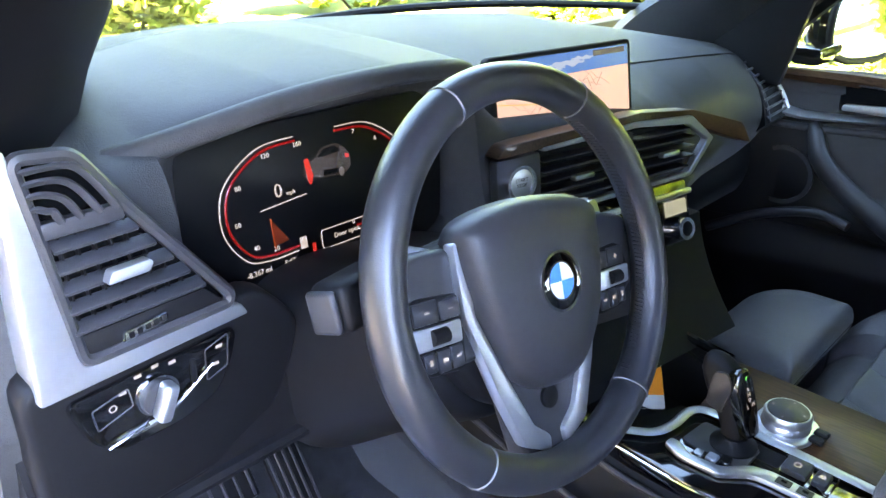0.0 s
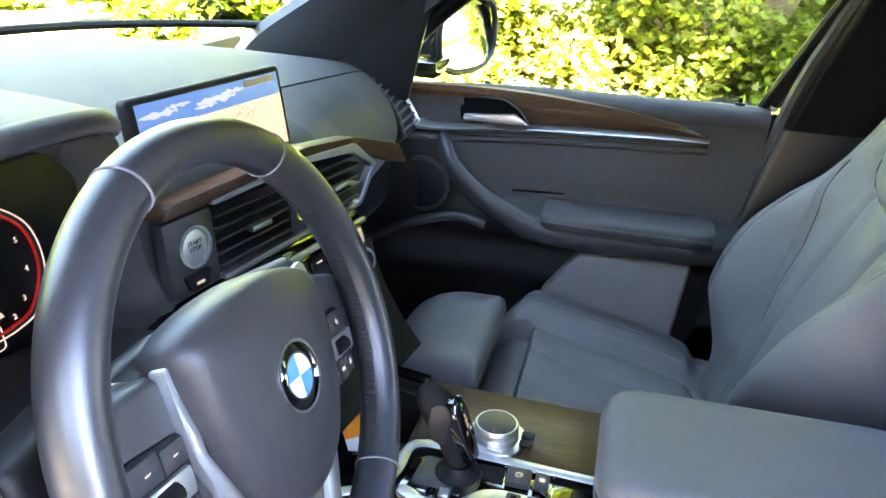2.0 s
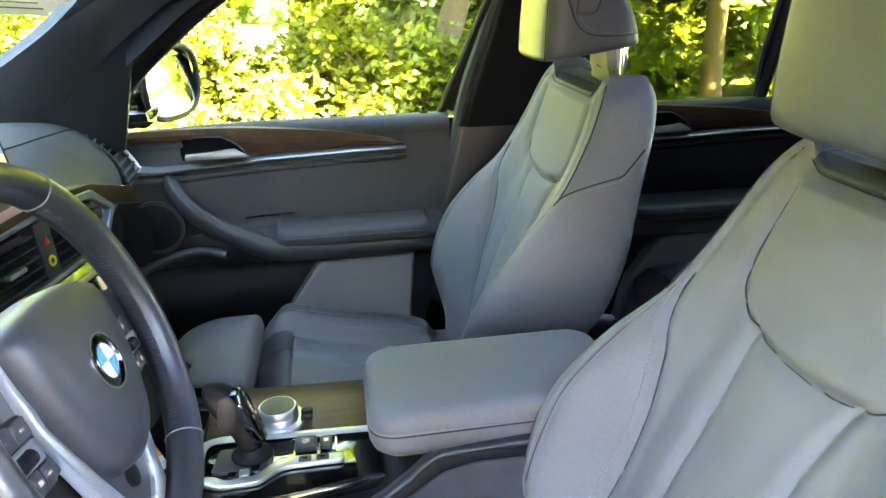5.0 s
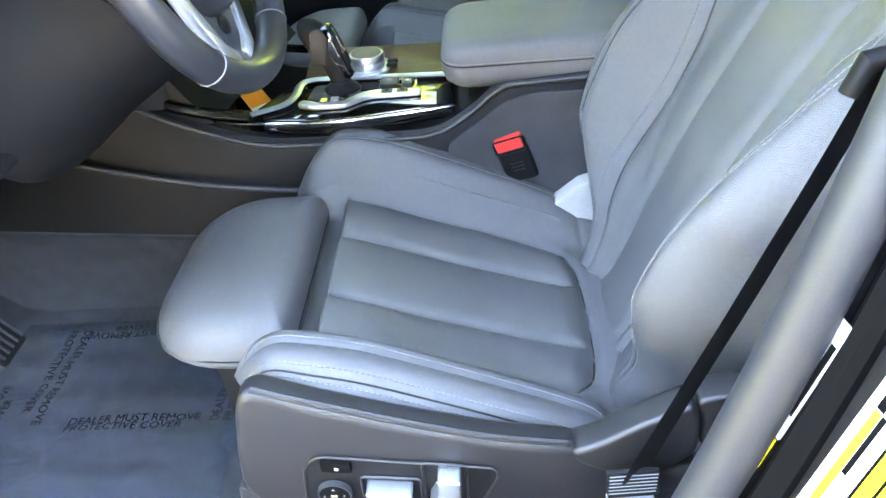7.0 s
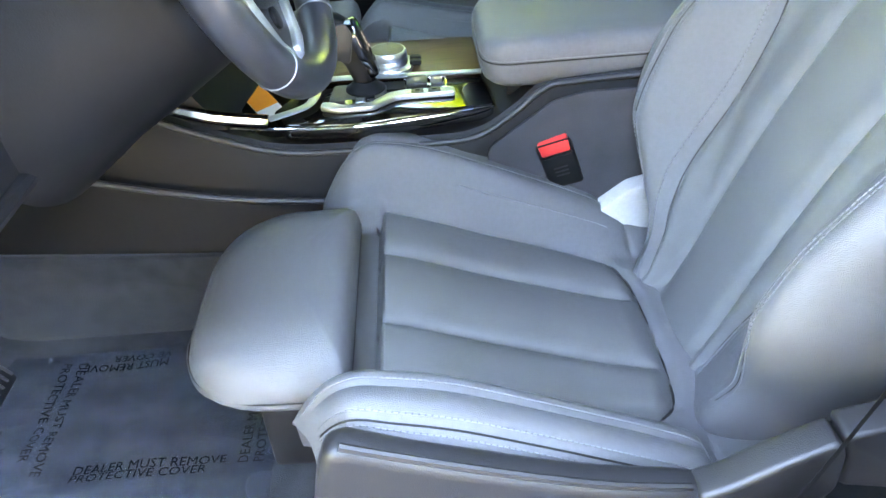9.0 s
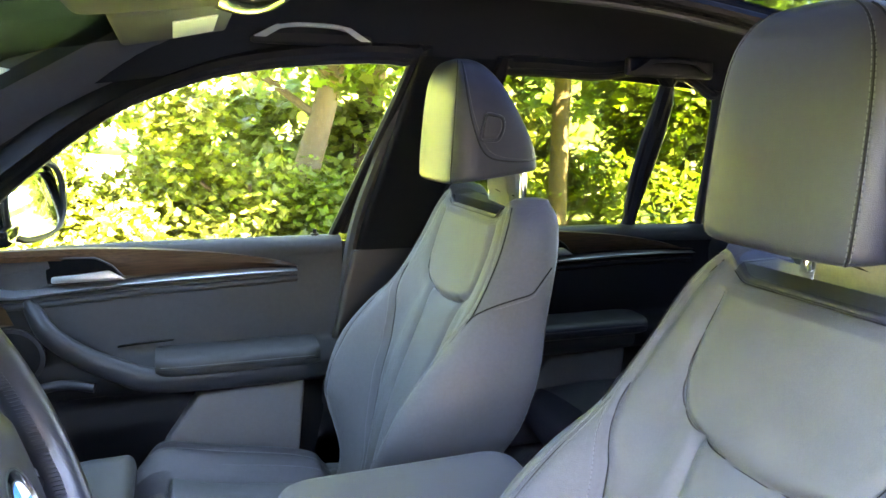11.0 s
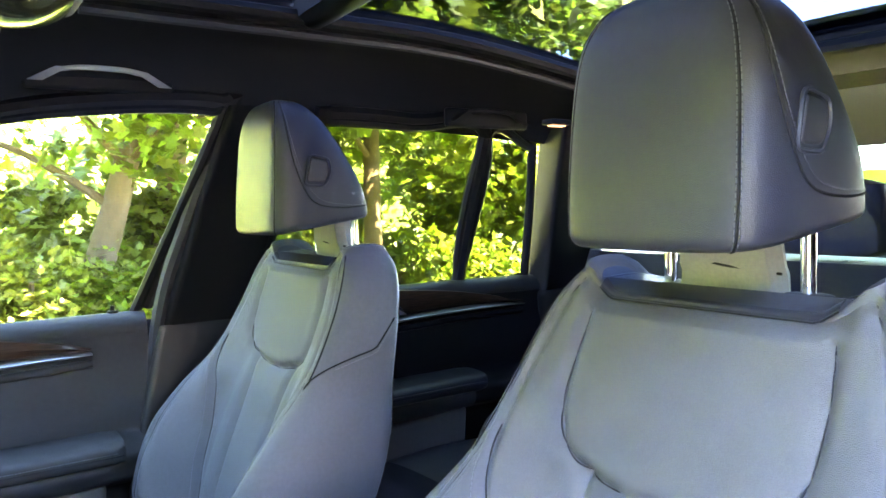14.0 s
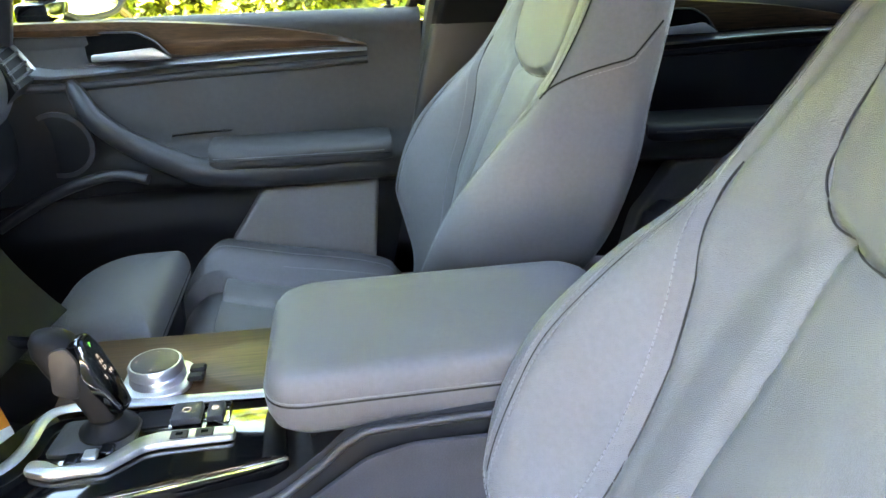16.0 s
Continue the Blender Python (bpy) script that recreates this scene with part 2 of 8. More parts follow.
def tube(pts, r, n=8, closed=False, bm=None, flat=1.0, up=None):
    """A tube along points; r a number or one per point; flat squeezes it along up."""
    p = [Vector(q) for q in pts]
    rings, side = [], None
    for i, q in enumerate(p):
        d = (p[(i + 1) % len(p)] - p[i - 1]) if closed else (p[min(i + 1, len(p) - 1)] - p[max(i - 1, 0)])
        d.normalize()
        if up is not None:
            side = Vector(up).cross(d)
        elif side is None:
            side = d.orthogonal()
        side = (side - side.dot(d) * d).normalized()
        top = d.cross(side)
        rad = r[i] if isinstance(r, (list, tuple)) else r
        rings.append([q + rad * (math.cos(a) * side + flat * math.sin(a) * top) for a in [2 * math.pi * k / n for k in range(n)]])
    return loft(rings, True, not closed, bm, closed)


def bevelled(bm, r, seg=2, angle=30):
    es = [e for e in bm.edges if len(e.link_faces) == 2 and e.calc_face_angle(0) > radians(angle)]
    if r > 0 and es:
        bmesh.ops.bevel(bm, geom=es, offset=r, segments=seg, profile=0.5, affect="EDGES", clamp_overlap=True)
    return bm


def rbox(x0, x1, y0, y1, z0, z1, r=0.004, seg=2, m=None, bm=None):
    """A rounded box, in its own coordinates, then moved by m."""
    b = bmesh.new()
    bmesh.ops.create_cube(b, size=1.0)
    bmesh.ops.transform(b, matrix=Matrix.Translation(((x0 + x1) / 2, (y0 + y1) / 2, (z0 + z1) / 2)) @ Matrix.Diagonal((x1 - x0, y1 - y0, z1 - z0, 1)), verts=b.verts)
    bevelled(b, r, seg)
    if m is not None:
        bmesh.ops.transform(b, matrix=m, verts=b.verts)
    return joined(b, bm)


def joined(b, bm):
    if bm is None:
        return b
    me = bpy.data.meshes.new("tmp")
    b.to_mesh(me)
    b.free()
    bm.from_mesh(me)
    bpy.data.meshes.remove(me)
    return bm


def slab(pts, depth, m, r=0.003, seg=2, bm=None):
    """A polygon in the x-y plane of m, as thick as depth (towards -z of m), with rounded edges."""
    b = bmesh.new()
    f = b.faces.new([b.verts.new((p[0], p[1], 0)) for p in pts])
    e = bmesh.ops.extrude_face_region(b, geom=[f])
    bmesh.ops.translate(b, verts=[v for v in e["geom"] if isinstance(v, bmesh.types.BMVert)], vec=(0, 0, -depth))
    bmesh.ops.recalc_face_normals(b, faces=b.faces)
    bevelled(b, r, seg, 50)
    bmesh.ops.transform(b, matrix=m, verts=b.verts)
    return joined(b, bm)


def disc(rad, depth, m, n=32, r=0.001, bm=None):
    return slab([(rad * math.cos(2 * math.pi * k / n), rad * math.sin(2 * math.pi * k / n)) for k in range(n)], depth, m, r, 2, bm)


def ring(r0, r1, depth, m, n=40, bm=None):
    """A flat washer."""
    prof = [(r0, 0), (r1, 0), (r1, -depth), (r0, -depth)]
    rings = [[m @ Vector((r * math.cos(a), r * math.sin(a), z)) for r, z in prof] for a in [2 * math.pi * k / n for k in range(n)]]
    return joined(loft(rings, True, False, None, True), bm)


def axes(o, x, y):
    """A frame with its origin, x direction and approximate y direction."""
    x = Vector(x).normalized()
    z = x.cross(Vector(y)).normalized()
    y = z.cross(x)
    return Matrix(((x.x, y.x, z.x, o[0]), (x.y, y.y, z.y, o[1]), (x.z, y.z, z.z, o[2]), (0, 0, 0, 1)))


def rpoly(pts, r=0.01, n=4):
    """Rounds the corners of a polygon."""
    out, m = [], len(pts)
    for i in range(m):
        a, b, c = Vector(pts[i - 1]).to_2d(), Vector(pts[i]).to_2d(), Vector(pts[(i + 1) % m]).to_2d()
        k = min(r, (a - b).length * 0.45, (c - b).length * 0.45)
        p, q = b + (a - b).normalized() * k, b + (c - b).normalized() * k
        for j in range(n + 1):
            t = j / n
            out.append(tuple(p * (1 - t) ** 2 + b * 2 * t * (1 - t) + q * t * t))
    return out


def sheet(fn, us, vs, off, bm=None):
    """A surface fn(u, v) with a second skin at the offset, joined at the rim."""
    bm = bm or bmesh.new()
    off = Vector(off)
    a = [[bm.verts.new(fn(u, v)) for v in vs] for u in us]
    b = [[bm.verts.new(w.co + off) for w in row] for row in a]
    nu, nv = len(us), len(vs)
    for i in range(nu - 1):
        for j in range(nv - 1):
            bm.faces.new((a[i][j], a[i + 1][j], a[i + 1][j + 1], a[i][j + 1]))
            bm.faces.new((b[i][j], b[i][j + 1], b[i + 1][j + 1], b[i + 1][j]))
    for i in range(nu - 1):
        for j in (0, nv - 1):
            bm.faces.new((a[i][j], b[i][j], b[i + 1][j], a[i + 1][j]))
    for j in range(nv - 1):
        for i in (0, nu - 1):
            bm.faces.new((a[i][j], a[i][j + 1], b[i][j + 1], b[i][j]))
    return bm


def lin(a, b, n):
    return [a + (b - a) * i / (n - 1) for i in range(n)]


def seg_dist(u, v, line):
    """Distance in the plane from (u, v) to a polyline."""
    best = 9.0
    for (a, b), (c, d) in zip(line, line[1:]):
        k = ((u - a) * (c - a) + (v - b) * (d - b)) / ((c - a) ** 2 + (d - b) ** 2)
        k = min(1.0, max(0.0, k))
        best = min(best, math.hypot(u - a - k * (c - a), v - b - k * (d - b)))
    return best


def text_bm(s, size, m, depth=0.0004, bm=None, align="CENTER"):
    cu = bpy.data.curves.new("txt", "FONT")
    cu.body, cu.size, cu.align_x, cu.align_y, cu.extrude, cu.resolution_u = s, size, align, "CENTER", depth, 2
    ob = bpy.data.objects.new("txt", cu)
    scene.collection.objects.link(ob)
    me = bpy.data.meshes.new_from_object(ob.evaluated_get(bpy.context.evaluated_depsgraph_get()))
    bpy.data.objects.remove(ob)
    bpy.data.curves.remove(cu)
    b = bmesh.new()
    b.from_mesh(me)
    bpy.data.meshes.remove(me)
    bmesh.ops.transform(b, matrix=m, verts=b.verts)
    return joined(b, bm)


def stitches(line, pitch=0.0052, length=0.0036, r=0.00075):
    """Single stitches along a line of points, in one mesh."""
    bm, walked = bmesh.new(), 0.0
    nxt = 0.0
    for a, b in zip(line, line[1:]):
        d = (b - a).length
        while d > 1e-6 and nxt < walked + d:
            p = a.lerp(b, (nxt - walked) / d)
            tube([p, p + (b - a).normalized() * length], r, 4, bm=bm)
            nxt += pitch
        walked += d
    return bm


def two_tone(ob, material, inside):
    """Gives the faces whose middle lies inside a second material."""
    ob.data.materials.append(material)
    for f in ob.data.polygons:
        if inside(f.center):
            f.material_index = 1


# ---- ground and surroundings ----
GROUND_M = mat("grey_asphalt_drive", (0.062, 0.066, 0.073), 0.9, vary=0.35, scale=3, bump=0.6, bscale=60)
LAWN_M = mat("lawn", (0.075, 0.105, 0.018), 0.9, vary=0.4, scale=4, bump=0.6, bscale=40)
BARK = mat("tree_bark", (0.070, 0.044, 0.022), 0.9, vary=0.5, scale=12, bump=1.0, bscale=30, stretch=(1, 1, 0.25))
BIRCH = mat("pale_bark", (0.30, 0.25, 0.18), 0.8, vary=0.35, scale=14, bump=0.6, bscale=20)
LEAF = leaf_mat("maple_leaf", (0.088, 0.130, 0.010), 0.5)
LEAF_L = leaf_mat("pale_shrub_leaf", (0.125, 0.148, 0.020), 0.45)
LEAF_D = leaf_mat("dark_leaf", (0.07, 0.11, 0.014), 0.4)
gb = bmesh.new()
bmesh.ops.create_grid(gb, x_segments=40, y_segments=40, size=300)
solo("ground", gb, GROUND_M, "grey asphalt drive under and round the car", "ground", kind="structure")
lb = sheet(lambda u, v: Vector((u, v, 0.03 + 0.06 * math.sin(u * 0.7) * math.cos(v * 0.5))), lin(2.0, 60, 50), lin(-40, 40, 50), (0, 0, -0.12))
solo("lawn", lb, LAWN_M, "sunlit green lawn beyond the drive", "lawn", kind="structure")
lb = sheet(lambda u, v: Vector((u, v, 0.03 + 0.05 * math.sin(u * 0.7) * math.cos(v * 0.5))), lin(-40, 1.9, 40), lin(5.5, 40, 40), (0, 0, -0.12))
solo("lawn", lb, LAWN_M, "green lawn ahead of the car", "lawn", kind="structure")

LEAF_SHAPE = [(0, -0.5), (0.16, -0.36), (0.46, -0.30), (0.30, -0.08), (0.50, 0.20), (0.20, 0.14), (0, 0.55), (-0.20, 0.14), (-0.50, 0.20), (-0.30, -0.08), (-0.46, -0.30), (-0.16, -0.36)]


def leaves(name, blobs, count, size, material, parent, seed, kind=""):
    """A crown of single leaves, thick near the shells of many small clumps; blobs: (x, y, z, rx, ry, rz)."""
    rng = np.random.default_rng(seed)
    w = np.array([b[3] * b[4] * b[5] for b in blobs]) ** 0.67
    pick = rng.choice(len(blobs), count, p=w / w.sum())
    B = np.array(blobs)[pick]
    d = rng.normal(size=(count, 3))
    d /= np.linalg.norm(d, axis=1)[:, None]
    rad = rng.uniform(0.25, 1.0, count) ** 0.45 * (1 + 0.25 * rng.normal(size=count))
    clump = rng.normal(size=(len(blobs) * 14, 3))
    clump /= np.linalg.norm(clump, axis=1)[:, None]
    near = clump[pick * 14 + rng.integers(0, 14, count)]
    d = 0.42 * d + 0.75 * near
    pos = B[:, :3] + d * rad[:, None] * B[:, 3:]
    yaw, tilt, roll = rng.uniform(0, 6.283, count), rng.normal(0.5, 0.45, count), rng.normal(0, 0.5, count)
    sz = size * rng.uniform(0.6, 1.3, count)
    shape = np.array([(x, y, -0.18 * abs(x)) for x, y in LEAF_SHAPE])
    cy, sy, ct, st, cr, sr = np.cos(yaw), np.sin(yaw), np.cos(tilt), np.sin(tilt), np.cos(roll), np.sin(roll)
    o = np.zeros(count)
    e = np.ones(count)
    Rz = np.stack([np.stack([cy, -sy, o], -1), np.stack([sy, cy, o], -1), np.stack([o, o, e], -1)], 1)
    Rx = np.stack([np.stack([e, o, o], -1), np.stack([o, ct, -st], -1), np.stack([o, st, ct], -1)], 1)
    Ry = np.stack([np.stack([cr, o, sr], -1), np.stack([o, e, o], -1), np.stack([-sr, o, cr], -1)], 1)
    R = Rz @ Rx @ Ry
    v = (np.einsum("nij,kj->nki", R, shape) * sz[:, None, None] + pos[:, None]).reshape(-1, 3)
    k = len(LEAF_SHAPE)
    base = (np.arange(count) * k)[:, None]
    right, left = base + np.array([[0, 1, 2, 3, 4, 5, 6]]), base + np.array([[6, 7, 8, 9, 10, 11, 0]])
    me = bpy.data.meshes.new(name)
    me.from_pydata(v.tolist(), [], np.concatenate([right, left]).tolist())
    me.materials.append(material)
    ob = new(name, me)
    if parent is not None:
        ob.parent = parent
        ob.matrix_parent_inverse = Matrix.Translation(-BASE[parent.name])
    if kind:
        tagged(ob, kind=kind)
    return ob


def tree(x, y, r, lean, height, blobs, count, size, seed, bark=None, leaf=None, label="", name="maple_tree"):
    t = thing(name, (x, y, 0), label, "tree", "trees beside the drive")
    rng = random.Random(seed)
    pts = [(x + lean[0] * k * height + 0.05 * math.sin(5 * k + seed), y + lean[1] * k * height + 0.05 * math.cos(4 * k + seed), height * k - 0.05) for k in lin(0, 1, 12)]
    bm = tube(curve(pts, 3), [r * (1.35 if k < 0.04 else 1.0) * (1 - 0.75 * k) for k in lin(0, 1, 34)], 12)
    part("trunk", bm, bark or BARK, t)
    lm = bmesh.new()
    for i in range(9):
        k = 0.3 + 0.65 * i / 9
        p = Vector(pts[int(k * 11)])
        a = rng.uniform(0, 6.28)
        q = p + Vector((math.cos(a), math.sin(a), 0.5)) * rng.uniform(0.8, 2.2)
        tube(curve([p, (p + q) / 2 + Vector((0, 0, 0.15)), q], 4), [r * 0.32 * (1 - 0.8 * j) for j in lin(0, 1, 9)], 7, bm=lm)
    part("limbs", lm, bark or BARK, t)
    leaves("crown", blobs, count, size, leaf or LEAF, t, seed)
    return t


def crown(cx, cy, z0, z1, spread, n, seed):
    rng = random.Random(seed)
    out = []
    for _ in range(n):
        k = rng.random()
        rr = spread * (0.55 + 0.5 * math.sin(math.pi * min(1, 0.25 + 0.75 * k)))
        a, d = rng.uniform(0, 6.28), rr * math.sqrt(rng.random())
        s = rng.uniform(0.5, 1.05)
        out.append((cx + d * math.cos(a), cy + d * math.sin(a), z0 + k * (z1 - z0), s, s, s * 0.5))
    return out


tree(7.0, -0.72, 0.16, (0.02, -0.33), 4.6, crown(6.6, -2.6, 1.75, 7.0, 3.0, 60, 3), 12000, 0.16, 3, label="maple tree with a leaning brown trunk and bright green crown")
tree(8.0, -1.75, 0.19, (0.0, -0.14), 7.0, crown(7.8, -4.2, 1.6, 8.0, 2.9, 60, 4), 11000, 0.17, 4, label="tall maple tree with rough dark bark and green crown")
tree(8.6, -8.4, 0.15, (-0.03, 0.02), 6.5, crown(8.3, -8.5, 1.2, 6.8, 2.7, 60, 5), 13000, 0.15, 5, label="maple tree with low hanging green branches behind the car")
tree(8.2, 1.85, 0.12, (0.0, 0.02), 7.0, crown(8.8, 2.2, 2.0, 7.0, 2.4, 40, 6), 6000, 0.16, 6, bark=BIRCH, label="slim pale-barked tree with light green leaves")
tree(5.2, -3.1, 0.10, (0.05, 0.0), 6.0, crown(4.9, -2.75, 2.0, 6.0, 1.7, 45, 7), 9000, 0.15, 7, label="young maple tree with a spreading crown")


def shrub(x, y, rx, ry, h, count, size, seed, leaf, label):
    s = thing("shrub", (x, y, 0), label, "shrub", "shrubs beyond the drive")
    rng = random.Random(seed)
    bl = [(x + rx * rng.uniform(-0.8, 0.8), y + ry * rng.uniform(-0.85, 0.85), h * rng.uniform(0.0, 0.85), 0.42, 0.42, 0.38) for _ in range(int(10 + rx * ry * 8))]
    sm = bmesh.new()
    for i in range(6):
        b = bl[i]
        tube(curve([(x, y, -0.05), ((x + b[0]) / 2, (y + b[1]) / 2, b[2] * 0.6), b[:3]], 3), 0.02, 6, bm=sm)
    part("stems", sm, BARK, s)
    leaves("foliage", bl, count, size, leaf, s, seed)


shrub(6.35, 1.5, 0.6, 1.7, 1.75, 21000, 0.08, 11, LEAF_L, "pale yellow-green shrub in full sun")
shrub(8.6, -2.8, 1.1, 2.6, 1.5, 9000, 0.15, 12, LEAF_L, "wide light green shrub below the trees")
shrub(8.4, 4.4, 1.2, 2.0, 2.6, 8000, 0.15, 13, LEAF, "green shrub behind a dark garden fence")
shrub(8.5, -7.6, 1.4, 2.4, 2.6, 8000, 0.15, 14, LEAF, "green shrub at the edge of the trees")
shrub(6.0, 8.6, 4.6, 0.8, 2.6, 15000, 0.16, 15, LEAF_L, "sunlit yellow-green hedge ahead of the car")
shrub(-3.4, 10.0, 3.8, 0.9, 2.4, 10000, 0.18, 16, LEAF, "green hedge across the drive ahead")

shrub(7.6, 5.7, 2.0, 0.8, 2.5, 14000, 0.14, 18, LEAF, "tall yellow-green hedge beside the drive")
shrub(9.2, -0.3, 0.8, 1.3, 1.5, 12000, 0.10, 19, LEAF_L, "pale green shrub behind the leaning tree")
shrub(6.2, -1.5, 0.45, 0.9, 0.5, 4500, 0.09, 20, LEAF, "low green ground cover round the tree's foot")
shrub(6.3, -0.35, 0.45, 0.7, 0.75, 6000, 0.08, 24, LEAF_L, "low pale green shrub beside the tree's foot")
shrub(5.9, -3.4, 0.5, 1.8, 0.8, 6000, 0.10, 17, LEAF, "low green shrub at the edge of the lawn")
# far woods all round, loose leaves on a deep belt
far = []
rngw = random.Random(5)
for i in range(150):
    a = radians(-44 + 270 * i / 150)
    d = rngw.uniform(20, 27)
    far.append((d * math.cos(a), d * math.sin(a), rngw.uniform(0.5, 9), 2.2, 2.2, 1.8))
wood = leaves("far_woods", far, 30000, 0.55, LEAF_D, None, 21)
tagged(wood, "belt of dark green woodland in the distance", "woods", kind="stuff")
bd = loft([[(38 * math.cos(a), 38 * math.sin(a), z * (1 - 0.75 * sstep(0.25, 0.75, -math.sin(a)))) for a in lin(0, 2 * math.pi, 97)[:-1]] for z in (0.0, 5.0, 9.0)], True, False)
solo("backdrop", bd, mat("distant_foliage", (0.20, 0.27, 0.05), 0.9, vary=0.8, scale=3, bump=1, bscale=2), "green haze of distant trees", "backdrop", kind="structure")
# an unseen tree, added so that its crown keeps the sun off the car, beside the open driver's door
tree(-9.6, -3.7, 0.26, (0.16, 0.07), 11.6, crown(-7.55, -2.75, 10.2, 12.6, 3.5, 190, 9), 34000, 0.30, 9, label="unseen maple tree added to shade the parked car")

# dense unseen trees, added dark to cut the light through the open driver's door
near = []
for i in range(60):
    near.append((rngw.uniform(-12.5, -10.5), -14 + 26 * i / 60, rngw.uniform(0.4, 8.5), 1.3, 1.3, 1.1))
wood = leaves("unseen_woodland", near, 16000, 0.45, leaf_mat("unseen_wood_leaf", (0.020, 0.033, 0.022), 0.08), None, 22)
tagged(wood, "unseen dark wall of trees added to dim the driver's side", "woods", kind="stuff")
fence = thing("garden_fence", (9.4, 3.6, 0), "dark slatted garden fence behind the shrubs", "fence")
for i in range(12):
    part("slat", rbox(9.40, 9.43, 2.7 + 0.16 * i, 2.76 + 0.16 * i, -0.05, 1.05, 0.006, 1), BARK, fence)
for z in (0.3, 0.8):
    part("rail", rbox(9.435, 9.47, 2.6, 4.6, z, z + 0.07, 0.006, 1), BARK, fence)
# ---- car body: floor, roof, pillars, doors ----
BODY = thing("car_body", (0, 0, 0.3), "black car body shell with dark interior trim, driver's door open", "car", kind="structure")


def floor_z(x, y):
    return 0.40 + 0.30 * sstep(0.86, 1.15, y) + 0.10 * sstep(0.06, 0.02, abs(x + 0.04)) - 0.02 * sstep(0.6, 0.7, abs(x)) + 0.06 * sstep(-0.35, -0.5, y)


part("floor_carpet", sheet(lambda u, v: Vector((u, v, floor_z(u, v) + 0.002 * math.sin(u * 91) * math.sin(v * 77))), lin(-0.72, 0.74, 60), lin(-1.5, 1.25, 70), (0, 0, -0.05)), CARPET, BODY, "dark grey carpet")
for s in (-1, 1):
    part("door_sill", slab(rpoly([(-1.2, 0.30), (0.95, 0.30), (0.95, 0.425), (-1.2, 0.425)], 0.02), 0.10, axes((s * 0.80, 0, 0), (0, 1, 0), (0, 0, 1)) if s > 0 else axes((-0.72, 0, 0), (0, 1, 0), (0, 0, 1)), 0.018, 3), PLASTIC, BODY, "black plastic sill trim")
# passenger's outer skin and rear end close the shell
part("outer_skin", sheet(lambda u, v: Vector((0.92 - 0.10 * sstep(0.9, 0.3, v), u, v)), lin(-2.0, 1.9, 30), lin(0.25, 0.94, 10), (-0.02, 0, 0)), PAINT, BODY, "black painted flank")
part("bonnet", sheet(lambda u, v: Vector((u, v, 1.06 - 0.10 * sstep(1.1, 2.2, v) - 0.08 * (u / 0.85) ** 2)), lin(-0.85, 0.85, 24), lin(1.12, 2.2, 20), (0, 0, -0.02)), PAINT, BODY, "black painted bonnet")
part("nose_panel", rbox(-0.85, 0.85, 2.16, 2.20, 0.25, 0.90, 0.03, 3), PAINT, BODY, "black painted nose")
part("fender", sheet(lambda u, v: Vector((-0.90 + 0.08 * sstep(0.9, 0.3, v), u, v)), lin(1.16, 2.18, 14), lin(0.25, 0.92, 10), (0.02, 0, 0)), PAINT, BODY, "black painted fender")
part("firewall", rbox(-0.80, 0.85, 1.10, 1.14, 0.3, 1.02, 0.01), PLASTIC_D, BODY)
part("tail_panel", rbox(-0.75, 0.75, -1.92, -1.88, 0.3, 1.0, 0.02), PLASTIC_D, BODY)

# roof: side liners, header, sunroof frame
SRX, SRF, SRB = 0.41, 0.10, -1.05


def roof_z(x, y):
    return 1.505 - 0.022 * (x / 0.6) ** 2 - 0.10 * sstep(0.1, 0.55, y) * 1.0 - 0.09 * sstep(-0.4, -1.4, y)


def liner(x0, x1, y0, y1, nx=10, ny=24, f=roof_z, t=0.03):
    return sheet(lambda u, v: Vector((u, v, f(u, v))), lin(x0, x1, nx), lin(y0, y1, ny), (0, 0, t))


roof = thing("ceiling", (0, 0, 1.5), "anthracite cloth headliner round a panoramic glass roof", "ceiling", kind="structure")
for s in (-1, 1):
    def side(u, v, s=s):
        # from the sunroof's edge, over a soft roll, down to the window's upper edge
        k = u
        x = SRX + (0.60 - SRX) * k + 0.012 * math.sin(k * math.pi)
        top, low = roof_z(SRX, v) + 0.0, 1.345 - 0.06 * sstep(0.05, 0.5, v) - 0.035 * sstep(-0.3, -1.1, v)
        z = top - 0.022 * sstep(0.0, 0.12, k) - (top - 0.022 - low) * (0.35 * k + 0.65 * k**2.2)
        return Vector((s * x, v, z))
    part("headliner", sheet(side, lin(0, 1, 22), lin(-1.6, 0.62, 50), (s * 0.012, 0, 0.03)), LINER, roof)
part("headliner", liner(-SRX, SRX, SRF, 0.62, 16, 16), LINER, roof)
part("headliner", liner(-SRX, SRX, -1.7, SRB, 16, 16), LINER, roof)
skin = liner(-0.62, 0.62, -1.75, SRB - 0.02, 10, 10, lambda x, y: roof_z(x, y) + 0.05, 0.01)
part("roof_skin", liner(-0.58, 0.58, SRF + 0.02, 0.42, 10, 10, lambda x, y: roof_z(x, y) + 0.05, 0.01), PAINT, BODY)
part("roof_skin", skin, PAINT, BODY)
sf = thing("sunroof", (0, -0.5, 1.5), "panoramic glass sunroof with a black frame and cross bar", "sunroof", kind="structure")
for s in (-1, 1):
    part("frame_rail", tube([(s * (SRX - 0.004), v, roof_z(SRX, v) - 0.004) for v in lin(SRB, SRF, 24)], 0.013, 8), PLASTIC_D, sf)
    part("guide_rail", tube([(s * (SRX + 0.022), v, roof_z(SRX, v) - 0.026) for v in lin(SRB, SRF, 24)], 0.009, 8), PLASTIC, sf)
